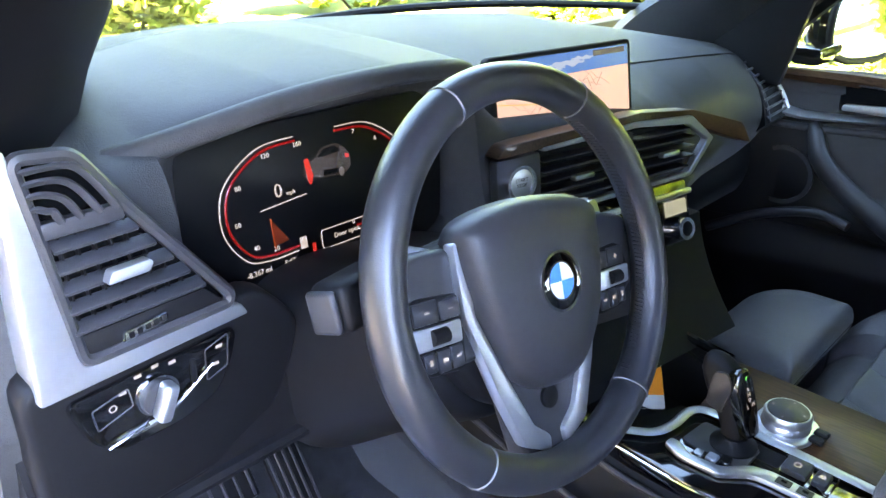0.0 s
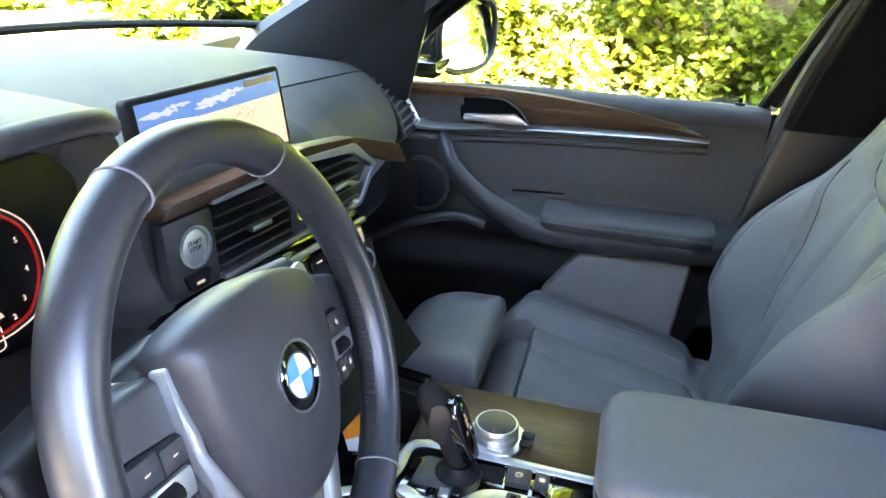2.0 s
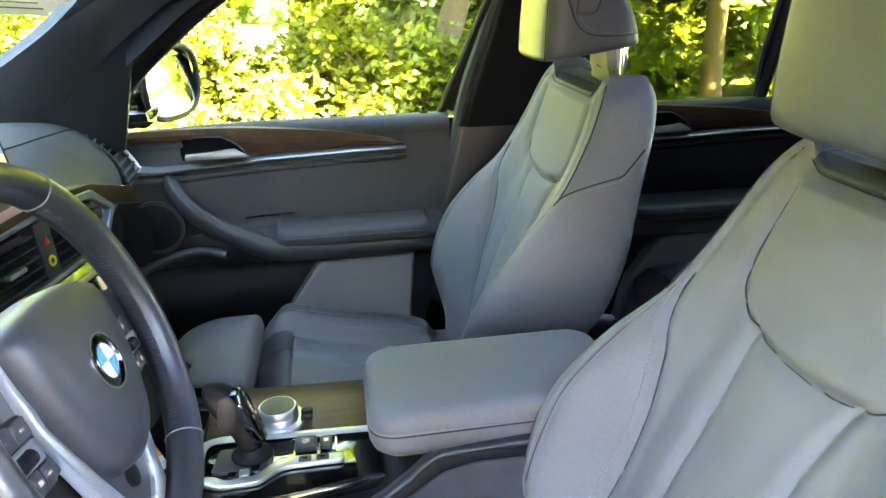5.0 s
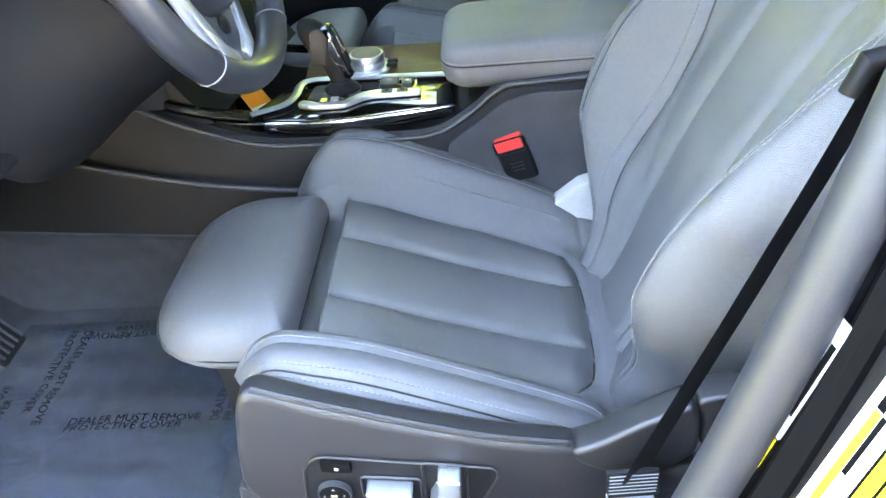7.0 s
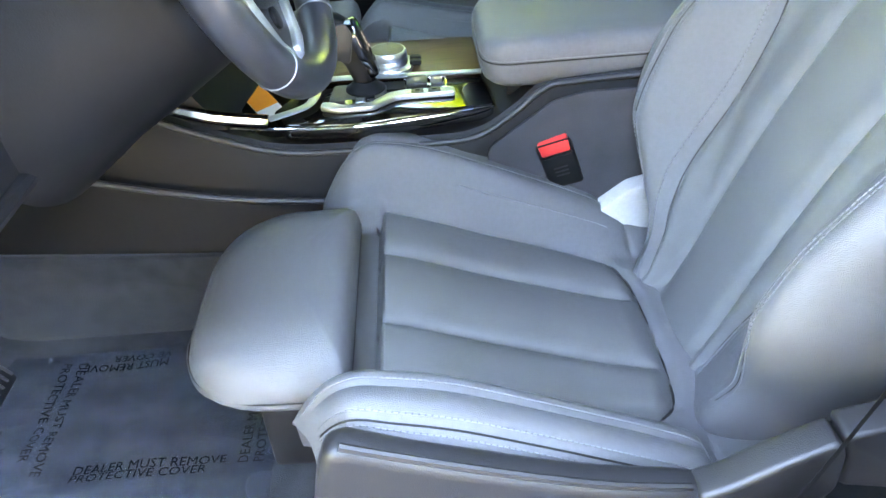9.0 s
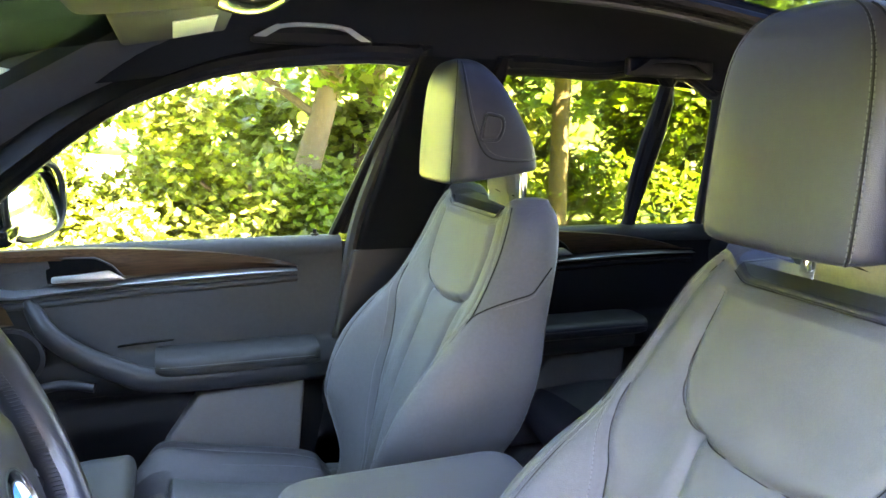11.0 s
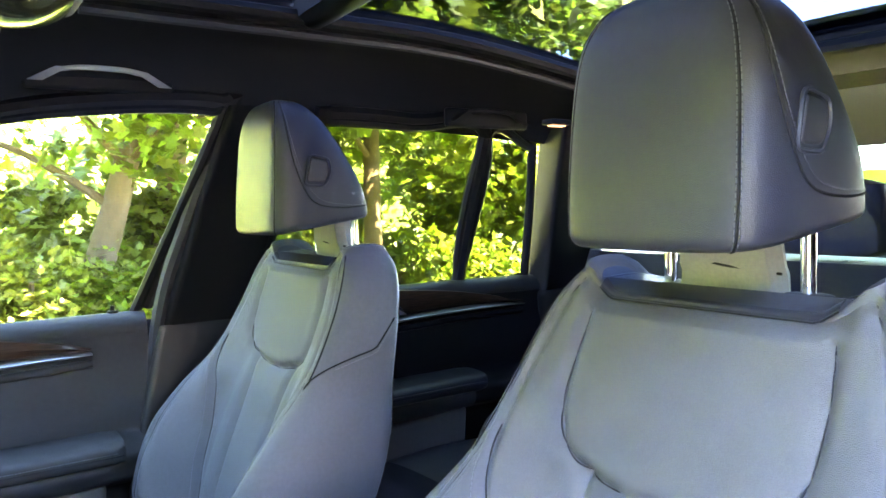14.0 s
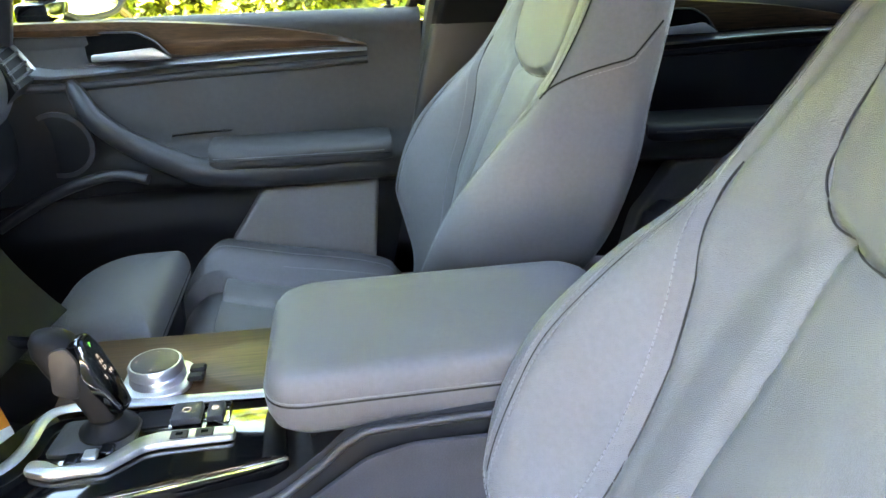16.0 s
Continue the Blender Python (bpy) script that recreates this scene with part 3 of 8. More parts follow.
part("cross_bar", sheet(lambda u, v: Vector((u, v, roof_z(u, v) - 0.008 - 0.012 * math.sin(math.pi * (v + 0.292) / 0.068))), lin(-SRX, SRX, 20), lin(-0.292, -0.224, 10), (0, 0, 0.03)), PLASTIC_D, sf, "dark plastic cross bar")
for v in (SRF, SRB):
    part("frame_end", tube([(u, v, roof_z(u, v) - 0.004) for u in lin(-SRX, SRX, 16)], 0.014, 8), PLASTIC_D, sf)
for a, b in ((SRB, -0.290), (-0.226, SRF)):
    g = part("pane", liner(-SRX - 0.02, SRX + 0.02, a, b, 12, 12, lambda x, y: roof_z(x, y) + 0.02, 0.004), ROOFGLASS, sf, "tinted roof glass")
    g.visible_shadow = False


def belt_x(y):
    return 0.745 - 0.10 * sstep(0.35, 0.85, y) - 0.05 * sstep(-0.7, -1.1, y)


def side_wall(z, y):
    """x of the glass plane."""
    return belt_x(y) + 0.02 - (z - 0.975) * 0.46


# pillars
def pillar(name, low, high, w0, w1, mat_, parent, thick=0.05, label="", bow=0.0):
    """A post between two points (x, y, z), w0 and w1 wide along y."""
    a, b = Vector(low), Vector(high)
    rings = []
    for k in lin(0, 1, 14):
        p = a.lerp(b, k) + Vector((bow * math.sin(math.pi * k), 0, 0))
        w = w0 + (w1 - w0) * k
        s = 1 if a.x > 0 else -1
        prof = rpoly([(-w / 2, 0), (w / 2, 0), (w / 2, thick), (-w / 2, thick)], 0.014, 3)
        rings.append([p + Vector((s * q[1], q[0], 0)) for q in prof])
    return part(name, loft(rings), mat_, parent, label)


for s in (-1, 1):
    nm = BODY
    if s > 0:
        pillar("b_pillar_trim", (0.685, -0.135, 0.955), (0.555, -0.245, 1.36), 0.15, 0.17, LINER, nm, 0.06, "dark cloth-covered pillar trim")
        pillar("b_pillar_trim", (0.685, -0.02, 0.44), (0.685, -0.125, 0.955), 0.17, 0.15, PLASTIC_G, nm, 0.06, "grey plastic lower pillar trim")
    # windscreen pillar between its inner and outer edges
    inn = curve([(s * 0.55, 0.94, 1.03), (s * 0.55, 0.886, 1.078), (s * 0.55, 0.72, 1.184), (s * 0.55, 0.628, 1.258), (s * 0.53, 0.48, 1.345), (s * 0.50, 0.32, 1.425)], 5)
    out = curve([(s * 0.655, 0.84, 0.955), (s * 0.652, 0.735, 1.005), (s * 0.69, 0.545, 1.187), (s * 0.675, 0.43, 1.265), (s * 0.635, 0.28, 1.345), (s * 0.60, 0.18, 1.385)], 5)
    prings = []
    for a, b in zip(inn, out):
        side = Vector((s * -0.55, -0.75, -0.2)).normalized()
        prings.append([a, a.lerp(b, 0.15) + side * 0.018, a.lerp(b, 0.4) + side * 0.030, a.lerp(b, 0.7) + side * 0.026, a.lerp(b, 0.93) + side * 0.012, b, b - side * 0.03, a - side * 0.03])
    # same trim on both sides; the driver's has its shade in a blacker colour
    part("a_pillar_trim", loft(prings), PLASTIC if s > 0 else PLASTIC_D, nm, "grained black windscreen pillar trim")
    part("pillar_frame", tube([b + Vector((s * 0.026, 0.006, -0.004)) for b in out], 0.030, 8), PLASTIC_D, nm)
    if s > 0:
        part("pillar_seal", tube(curve([(0.700, 0.03, 0.44), (0.700, -0.02, 0.60), (0.705, -0.052, 0.955), (0.655, -0.105, 1.16), (0.600, -0.168, 1.345)], 8), 0.014, 8), DASH_SKIN, nm, "grey rubber door seal")
    pillar("d_pillar_trim", (s * 0.655, -1.10, 0.93), (s * 0.52, -1.05, 1.36), 0.20, 0.20, PLASTIC_D, nm, 0.09)
    part("rear_side_trim", rbox(min(s * 0.64, s * 0.80), max(s * 0.64, s * 0.80), -1.9, -0.99, 0.35, 0.955, 0.03, 3), PLASTIC_D, nm)

# windscreen and side glass
def screen_pt(u, v):
    return Vector(((0.60 - 0.12 * v) * u, 1.08 - 0.68 * v - u * u * (0.17 - 0.08 * v), 1.108 + 0.335 * v - 0.030 * u * u))


part("windscreen", sheet(screen_pt, lin(-1, 1, 24), lin(0, 1, 16), (0, 0.004, 0.003)), SCREEN_GLASS, BODY, "faintly green windscreen")
part("cowl_seal", tube([screen_pt(u, 0.0) + Vector((0, -0.008, 0.0)) for u in lin(-1, 1, 30)], 0.007, 8), PLASTIC_D, BODY, "black strip along the windscreen's foot")



def door(name, y0, y1, rear=False):
    d = thing(name, (0.7, (y0 + y1) / 2, 0.4), "closed passenger door with black trim, dark oak veneer and silver strip" if not rear else "closed rear door with trim blackened for shade and dark veneer strip", "car door", kind="structure")
    return d


def door_x(y, z, rear):
    """Inner face of the door."""
    base = belt_x(y) - 0.03 - 0.018 * sstep(0.93, 0.80, z)
    yy = y if not rear else y + 0.80
    # the armrest swells out below the middle, and tapers towards the front
    arm = 0.062 * sstep(0.60, 0.30, yy) * math.exp(-((z - 0.715) / 0.036) ** 4)
    return base - arm - 0.012 * sstep(0.69, 0.60, z) + 0.03 * sstep(0.62, 0.52, z) * sstep(0.30, 0.42, yy)


# rear door repeats the front one in blacker plastics, shade put into the colour
for nm, y0, y1, rear in (("door_front", 0.80, -0.035, False), ("door_rear", -0.19, -1.02, True)):
    D = door(nm, y0, y1, rear)
    lo = 0.44 if not rear else 0.46
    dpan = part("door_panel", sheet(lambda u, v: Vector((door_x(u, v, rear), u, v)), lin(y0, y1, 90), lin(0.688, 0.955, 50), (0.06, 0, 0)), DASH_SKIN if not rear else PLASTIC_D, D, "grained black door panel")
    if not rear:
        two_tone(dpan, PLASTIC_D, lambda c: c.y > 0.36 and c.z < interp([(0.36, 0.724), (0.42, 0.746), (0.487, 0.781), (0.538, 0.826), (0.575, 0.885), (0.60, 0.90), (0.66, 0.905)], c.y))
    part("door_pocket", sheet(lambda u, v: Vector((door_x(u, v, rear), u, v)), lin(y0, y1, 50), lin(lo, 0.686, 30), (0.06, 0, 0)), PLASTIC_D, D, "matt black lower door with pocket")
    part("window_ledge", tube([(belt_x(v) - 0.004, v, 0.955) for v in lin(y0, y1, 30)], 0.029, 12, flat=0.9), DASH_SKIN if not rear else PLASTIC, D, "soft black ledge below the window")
    off = 0.0 if not rear else -0.98
    X = lambda y, z, d=0.0: door_x(y, z, rear) - d
    # veneer, tapering to a point behind, with the silver strip below
    def strip(ylo, yhi, zt, zb, n, proud, mt, lab, nmx):
        rows = []
        for y in lin(ylo, yhi, n):
            a, b = interp(zt, y - off), interp(zb, y - off)
            rows.append((y, a, b))
        rings = [[Vector((X(y, (a + b) / 2) + 0.004, y, a)), Vector((X(y, a) - proud * 0.6, y, a - 0.002)), Vector((X(y, (a + b) / 2) - proud, y, (a + b) / 2)), Vector((X(y, b) - proud * 0.6, y, b + 0.002)), Vector((X(y, (a + b) / 2) + 0.004, y, b))] for y, a, b in rows]
        part(nmx, loft(rings), mt, D, lab)
    yf, yb = (0.74, 0.065) if not rear else (-0.24, -0.94)
    strip(yb, yf, [(0.065, 0.924), (0.106, 0.938), (0.231, 0.960), (0.367, 0.973), (0.49, 0.982), (0.613, 0.987), (0.74, 0.99)], [(0.065, 0.921), (0.15, 0.922), (0.3, 0.920), (0.41, 0.919), (0.46, 0.950), (0.6, 0.962), (0.74, 0.972)], 24, 0.012, WOOD, "glossy dark oak veneer strip", "veneer_strip")
    strip(yb, yf, [(0.065, 0.918), (0.15, 0.9205), (0.3, 0.9165), (0.45, 0.9115), (0.58, 0.909), (0.625, 0.918), (0.655, 0.940), (0.74, 0.975)], [(0.065, 0.911), (0.15, 0.908), (0.3, 0.901), (0.45, 0.896), (0.58, 0.893), (0.625, 0.897), (0.655, 0.914), (0.74, 0.955)], 24, 0.019, SILVER, "satin silver strip", "silver_strip")
    part("panel_ridge", tube([(X(y, 0.88) + 0.001, y, interp([(0.06, 0.897), (0.3, 0.886), (0.55, 0.878), (0.66, 0.884)], y - off)) for y in lin(yb, yf - 0.07, 24)], 0.0075, 10), DASH_SKIN if not rear else PLASTIC_D, D, "soft ridge below the silver strip")
    # handle in its black recess, with the switch plate before it
    h0 = 0.0 if not rear else -1.005
    hm = axes((X(0.48 + h0, 0.935) - 0.014, h0, 0.0), (0, 1, 0), (0, 0, 1)) @ Matrix.Diagonal((1, 1, -1, 1))
    part("switch_plate", slab(rpoly([(0.655, 0.968), (0.555, 0.966), (0.548, 0.914), (0.622, 0.912), (0.640, 0.932)], 0.006), 0.012, hm @ Matrix.Translation((0, 0, 0.002)), 0.002), PLASTIC, D, "black switch plate")
    part("handle_recess", slab(rpoly([(0.556, 0.966), (0.455, 0.963), (0.425, 0.946), (0.402, 0.917), (0.556, 0.914)], 0.006), 0.012, hm @ Matrix.Translation((0, 0, 0.002)), 0.002), INK, D, "black handle recess")
    part("recess_edge", tube([hm @ Vector((y, z, 0.003)) for y, z in rpoly([(0.556, 0.966), (0.455, 0.963), (0.425, 0.946), (0.402, 0.917), (0.556, 0.914)], 0.008)], 0.0016, 6, True), PLASTIC, D)
    part("door_handle", slab(rpoly([(0.532, 0.929), (0.470, 0.933), (0.432, 0.937), (0.402, 0.918), (0.533, 0.918)], 0.004), 0.014, hm @ Matrix.Translation((0, 0, 0.012)), 0.004), SILVER, D, "satin silver door handle")
    if not rear:
        for y, z in ((0.590, 0.950), (0.580, 0.930)):
            sw = part("switch", slab(rpoly([(y - 0.010, z - 0.007), (y + 0.010, z - 0.007), (y + 0.010, z + 0.007), (y - 0.010, z + 0.007)], 0.002), 0.008, hm @ Matrix.Translation((0, 0, 0.006)), 0.002), PLASTIC_D, D)
            part("mark", slab([(y - 0.004, z - 0.003), (y + 0.003, z - 0.003), (y + 0.004, z + 0.003), (y - 0.002, z + 0.003)], 0.0004, hm @ Matrix.Translation((0, 0, 0.0064)), 0), MARK, sw)
    # grab handle that curves from the veneer down into the armrest
    g0 = 0.0 if not rear else -0.80
    grab = [(X(y + g0, z) - d, y + g0, z) for y, z, d in ((0.575, 0.885, -0.004), (0.560, 0.862, 0.010), (0.538, 0.826, 0.024), (0.487, 0.781, 0.036), (0.42, 0.746, 0.034), (0.36, 0.724, 0.012), (0.23, 0.714, -0.002), (0.06, 0.716, -0.002))]
    gc = curve(grab, 6)
    part("grab_handle", tube(gc, [interp([(0, 0.012), (0.15, 0.019), (0.45, 0.024), (0.7, 0.028), (1, 0.027)], k) for k in lin(0, 1, len(gc))], 14, flat=0.8), PLASTIC, D, "black pull handle")
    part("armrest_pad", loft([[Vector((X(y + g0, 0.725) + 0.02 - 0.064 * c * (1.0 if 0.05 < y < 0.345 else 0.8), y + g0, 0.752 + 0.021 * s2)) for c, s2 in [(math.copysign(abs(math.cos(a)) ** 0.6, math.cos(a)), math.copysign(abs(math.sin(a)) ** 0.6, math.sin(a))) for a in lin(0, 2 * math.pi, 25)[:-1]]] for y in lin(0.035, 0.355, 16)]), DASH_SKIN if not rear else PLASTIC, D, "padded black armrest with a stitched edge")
    part("stitching", stitches([Vector((X(y + g0, 0.725) - 0.0434, y + g0, 0.757)) for y in lin(0.05, 0.345, 14)]), THREAD, D)
    part("seam", tube([(X(y + g0, 0.725) - 0.0438, y + g0, 0.752) for y in lin(0.04, 0.352, 14)], 0.0011, 5), PIPING, D)
    part("silver_line", tube([(X(y + g0, 0.79) - 0.010, y + g0, 0.782 + 0.03 * (0.42 - y)) for y in lin(0.32, 0.425, 10)], 0.0022, 6), CHROME, D)
    # lighter lower panel and the dark pocket in front of it
    lp = [(0.06 + g0, 0.687), (0.275 + g0, 0.677), (0.345 + g0, 0.577), (0.37 + g0, 0.46), (0.08 + g0, 0.46)]
    part("kick_panel", slab(rpoly(lp, 0.012), 0.05, axes((X(0.2 + g0, 0.6) - 0.035, 0, 0), (0, 1, 0), (0, 0, 1)) @ Matrix.Diagonal((1, 1, -1, 1)), 0.010, 3), KICK, D, "warm grey plastic lower panel")
    if not rear:
        sp = axes((X(0.60 + g0, 0.79) - 0.006, 0.605 + g0, 0.785), (0, -1, 0), (0, 0, 1))
        part("speaker", ring(0.050, 0.058, 0.008, sp, 36), PLASTIC, D)
        part("speaker_mesh", disc(0.050, 0.006, sp @ Matrix.Translation((0, 0, -0.002)), 32), PLASTIC_D, D)
        part("pocket_lip", tube(curve([(X(0.72 + g0, 0.66) - 0.01, 0.72 + g0, 0.655), (X(0.63 + g0, 0.70) - 0.012, 0.627 + g0, 0.702), (X(0.53 + g0, 0.72) - 0.022, 0.532 + g0, 0.728), (X(0.46 + g0, 0.72) - 0.03, 0.465 + g0, 0.720)], 8), 0.010, 10), PLASTIC, D)
    if not rear:
        part("lock_pin", tube([(0.748, 0.019, 0.97), (0.748, 0.019, 0.995)], 0.0042, 10), PLASTIC_D, D, "black lock pin")
        part("pin_collar", disc(0.010, 0.006, Matrix.Translation((0.748, 0.019, 0.988)) @ Matrix.Translation((0, 0, -0.002)), 16), PLASTIC_D, D)
    # window frame and glass
    if not rear:
        outline = [(0.72, 0.975), (0.60, 1.10), (0.44, 1.225), (0.30, 1.292), (0.16, 1.330), (-0.02, 1.350), (-0.13, 1.350), (-0.145, 1.325), (-0.02, 0.975)]
    else:
        outline = [(-0.235, 0.975), (-0.345, 1.32), (-0.37, 1.342), (-0.56, 1.338), (-0.765, 1.322), (-0.790, 0.977)]
    P3 = lambda q, dx=0.0: Vector((side_wall(q[1], q[0]) + dx, q[0], q[1]))
    loop = curve([(*q, 0) for q in outline], 5, False)
    part("window_seal", tube([P3(q, -0.012) for q in loop], 0.011, 8), PLASTIC_D, D, "black rubber window seal")
    fr = [Vector(q) for q in outline]
    part("window_frame", tube([P3((q.x, q.y), -0.006) + Vector((0, 0.0, 0.0)) for q in curve([((q[0] - (0.02 if not rear else -0.0)), q[1] + 0.016, 0) for q in outline], 5)], 0.016, 8), PLASTIC_D, D)
    gl = bmesh.new()
    gl.faces.new([gl.verts.new(P3(q)) for q in outline])
    ex = bmesh.ops.extrude_face_region(gl, geom=list(gl.faces))
    bmesh.ops.translate(gl, verts=[v for v in ex["geom"] if isinstance(v, bmesh.types.BMVert)], vec=(0.004, 0, 0))
    pn = part("pane", gl, TINT if rear else GLASS, D, "tinted side glass" if rear else "clear side glass", smooth=0)
    pn.visible_shadow = False
    if rear:
        part("window_bar", tube([P3((-0.790, 0.975), -0.01), P3((-0.772, 1.15), -0.01), P3((-0.765, 1.325), -0.01)], 0.017, 8), PLASTIC_D, D, "black bar before the quarter light")
        qo = [(-0.79, 0.977), (-0.765, 1.322), (-0.88, 1.305), (-0.905, 1.28), (-0.975, 1.0), (-0.965, 0.977)]
        qb = bmesh.new()
        qb.faces.new([qb.verts.new(P3(q)) for q in qo])
        ex = bmesh.ops.extrude_face_region(qb, geom=list(qb.faces))
        bmesh.ops.translate(qb, verts=[v for v in ex["geom"] if isinstance(v, bmesh.types.BMVert)], vec=(0.004, 0, 0))
        pn = part("quarter_pane", qb, TINT, D, "tinted quarter light", smooth=0)
        pn.visible_shadow = False
        part("quarter_seal", tube([P3(q, -0.01) for q in curve([(*q, 0) for q in qo], 5, True)], 0.011, 8, True), PLASTIC_D, D)
# filler between the window tops and the headliner's edge
part("roof_rail_trim", sheet(lambda u, v: Vector((0.60 + 0.03 * u + 0.0 * v, v, interp([(-1.3, 1.30), (-0.75, 1.335), (-0.36, 1.352), (-0.1, 1.362), (0.16, 1.345), (0.30, 1.308), (0.45, 1.235), (0.6, 1.12)], v) + 0.05 * u)), lin(0, 1, 5), lin(-1.3, 0.6, 50), (0.02, 0, 0.01)), PLASTIC_D, BODY)

# closed rear door behind the driver, unseen; its near-black glass keeps sun off the headrest
DL = thing("door_rear_driver", (-0.7, -0.6, 0.4), "unseen closed rear door on the driver's side, glass darkened against the sun", "car door", kind="structure")
part("door_panel", sheet(lambda u, v: Vector((-belt_x(u) + 0.03, u, v)), lin(-0.22, -1.02, 20), lin(0.46, 0.955, 10), (-0.06, 0, 0)), PLASTIC_D, DL, "black door panel")
L3 = lambda q, dx=0.0: Vector((-side_wall(q[1], q[0]) + dx, q[0], q[1]))
lo = [(-0.235, 0.955), (-0.345, 1.32), (-0.56, 1.338), (-0.765, 1.322), (-0.88, 1.305), (-0.975, 0.955)]
gl = bmesh.new()
gl.faces.new([gl.verts.new(L3(q)) for q in lo])
ex = bmesh.ops.extrude_face_region(gl, geom=list(gl.faces))
bmesh.ops.translate(gl, verts=[v for v in ex["geom"] if isinstance(v, bmesh.types.BMVert)], vec=(-0.004, 0, 0))
part("pane", gl, SUN_BLOCK_GLASS, DL, "side glass darkened to hold the sun off", smooth=0)
part("window_frame", tube([L3(q, 0.006) for q in curve([(*q, 0) for q in lo], 5, True)], 0.018, 8, True), PLASTIC_D, DL)
part("outer_skin", sheet(lambda u, v: Vector((-0.92 + 0.10 * sstep(0.9, 0.3, v), u, v)), lin(-2.0, -0.30, 14), lin(0.25, 0.94, 10), (0.02, 0, 0)), PAINT, BODY, "black painted flank")
part("roof_rail_trim", sheet(lambda u, v: Vector((-0.60 - 0.03 * u, v, 1.325 + 0.06 * u)), lin(0, 1, 4), lin(-1.3, -0.2, 12), (-0.02, 0, 0.01)), PLASTIC_D, BODY)

# triangular corner panel and outside mirror, passenger side
part("mirror_sail", slab([(0.93, 0.955), (0.640, 0.955), (0.618, 1.05), (0.600, 1.13), (0.560, 1.18), (0.585, 1.24), (0.80, 1.10)], 0.02, axes((0.715, 0, 0), (-0.12, 1, 0), (0, 0, 1)), 0.004), PLASTIC_D, BODY, "black triangular mirror base panel")
om = thing("door_mirror", (0.86, 0.62, 1.0), "black outside mirror with a rounded glass", "mirror")
mc = Vector((0.935, 0.608, 1.050))
part("housing", loft([[mc + Matrix.Rotation(radians(-20), 3, "Z") @ Vector((0.115 * k * math.copysign(abs(math.cos(a)) ** 0.7, math.cos(a)), dy, 0.082 * k * math.copysign(abs(math.sin(a)) ** 0.7, math.sin(a)))) for a in lin(0, 2 * math.pi, 29)[:-1]] for dy, k in ((-0.01, 1.0), (0.0, 1.06), (0.04, 1.0), (0.08, 0.7), (0.10, 0.3))]), PAINT, om)
part("mirror_glass", slab([(0.108 * math.copysign(abs(math.cos(a)) ** 0.7, math.cos(a)), 0.076 * math.copysign(abs(math.sin(a)) ** 0.7, math.sin(a))) for a in lin(0, 2 * math.pi, 29)[:-1]], 0.004, Matrix.Translation(mc + Vector((-0.006, -0.016, 0))) @ Matrix.Rotation(radians(-20), 4, "Z") @ Matrix.Rotation(radians(83), 4, "X"), 0.001), mat("mirror_silver", (0.5, 0.52, 0.52), 0.03, metal=1.0, vary=0.01), om, "mirror glass")
part("rim", tube([mc + Vector((-0.006, -0.020, 0)) + Matrix.Rotation(radians(-20), 3, "Z") @ Vector((0.114 * math.copysign(abs(math.cos(a)) ** 0.7, math.cos(a)), 0, 0.082 * math.copysign(abs(math.sin(a)) ** 0.7, math.sin(a)))) for a in lin(0, 2 * math.pi, 41)[:-1]], 0.008, 8, True), PLASTIC_D, om, "black rim round the glass")
part("arm", rbox(0.75, 0.90, 0.61, 0.67, 0.975, 1.01, 0.01), PAINT, om)
SLEEVE = mat("grey_cloth", (0.16, 0.16, 0.15), 0.7, vary=0.15, scale=60)


# ---- front seats ----


def crease(d, depth, width):
    """A sewn valley: sharp at the thread, soft beside it."""
    return -depth * (0.6 * math.exp(-((d / width) ** 2)) + 0.4 * math.exp(-abs(d) / (0.35 * width)))


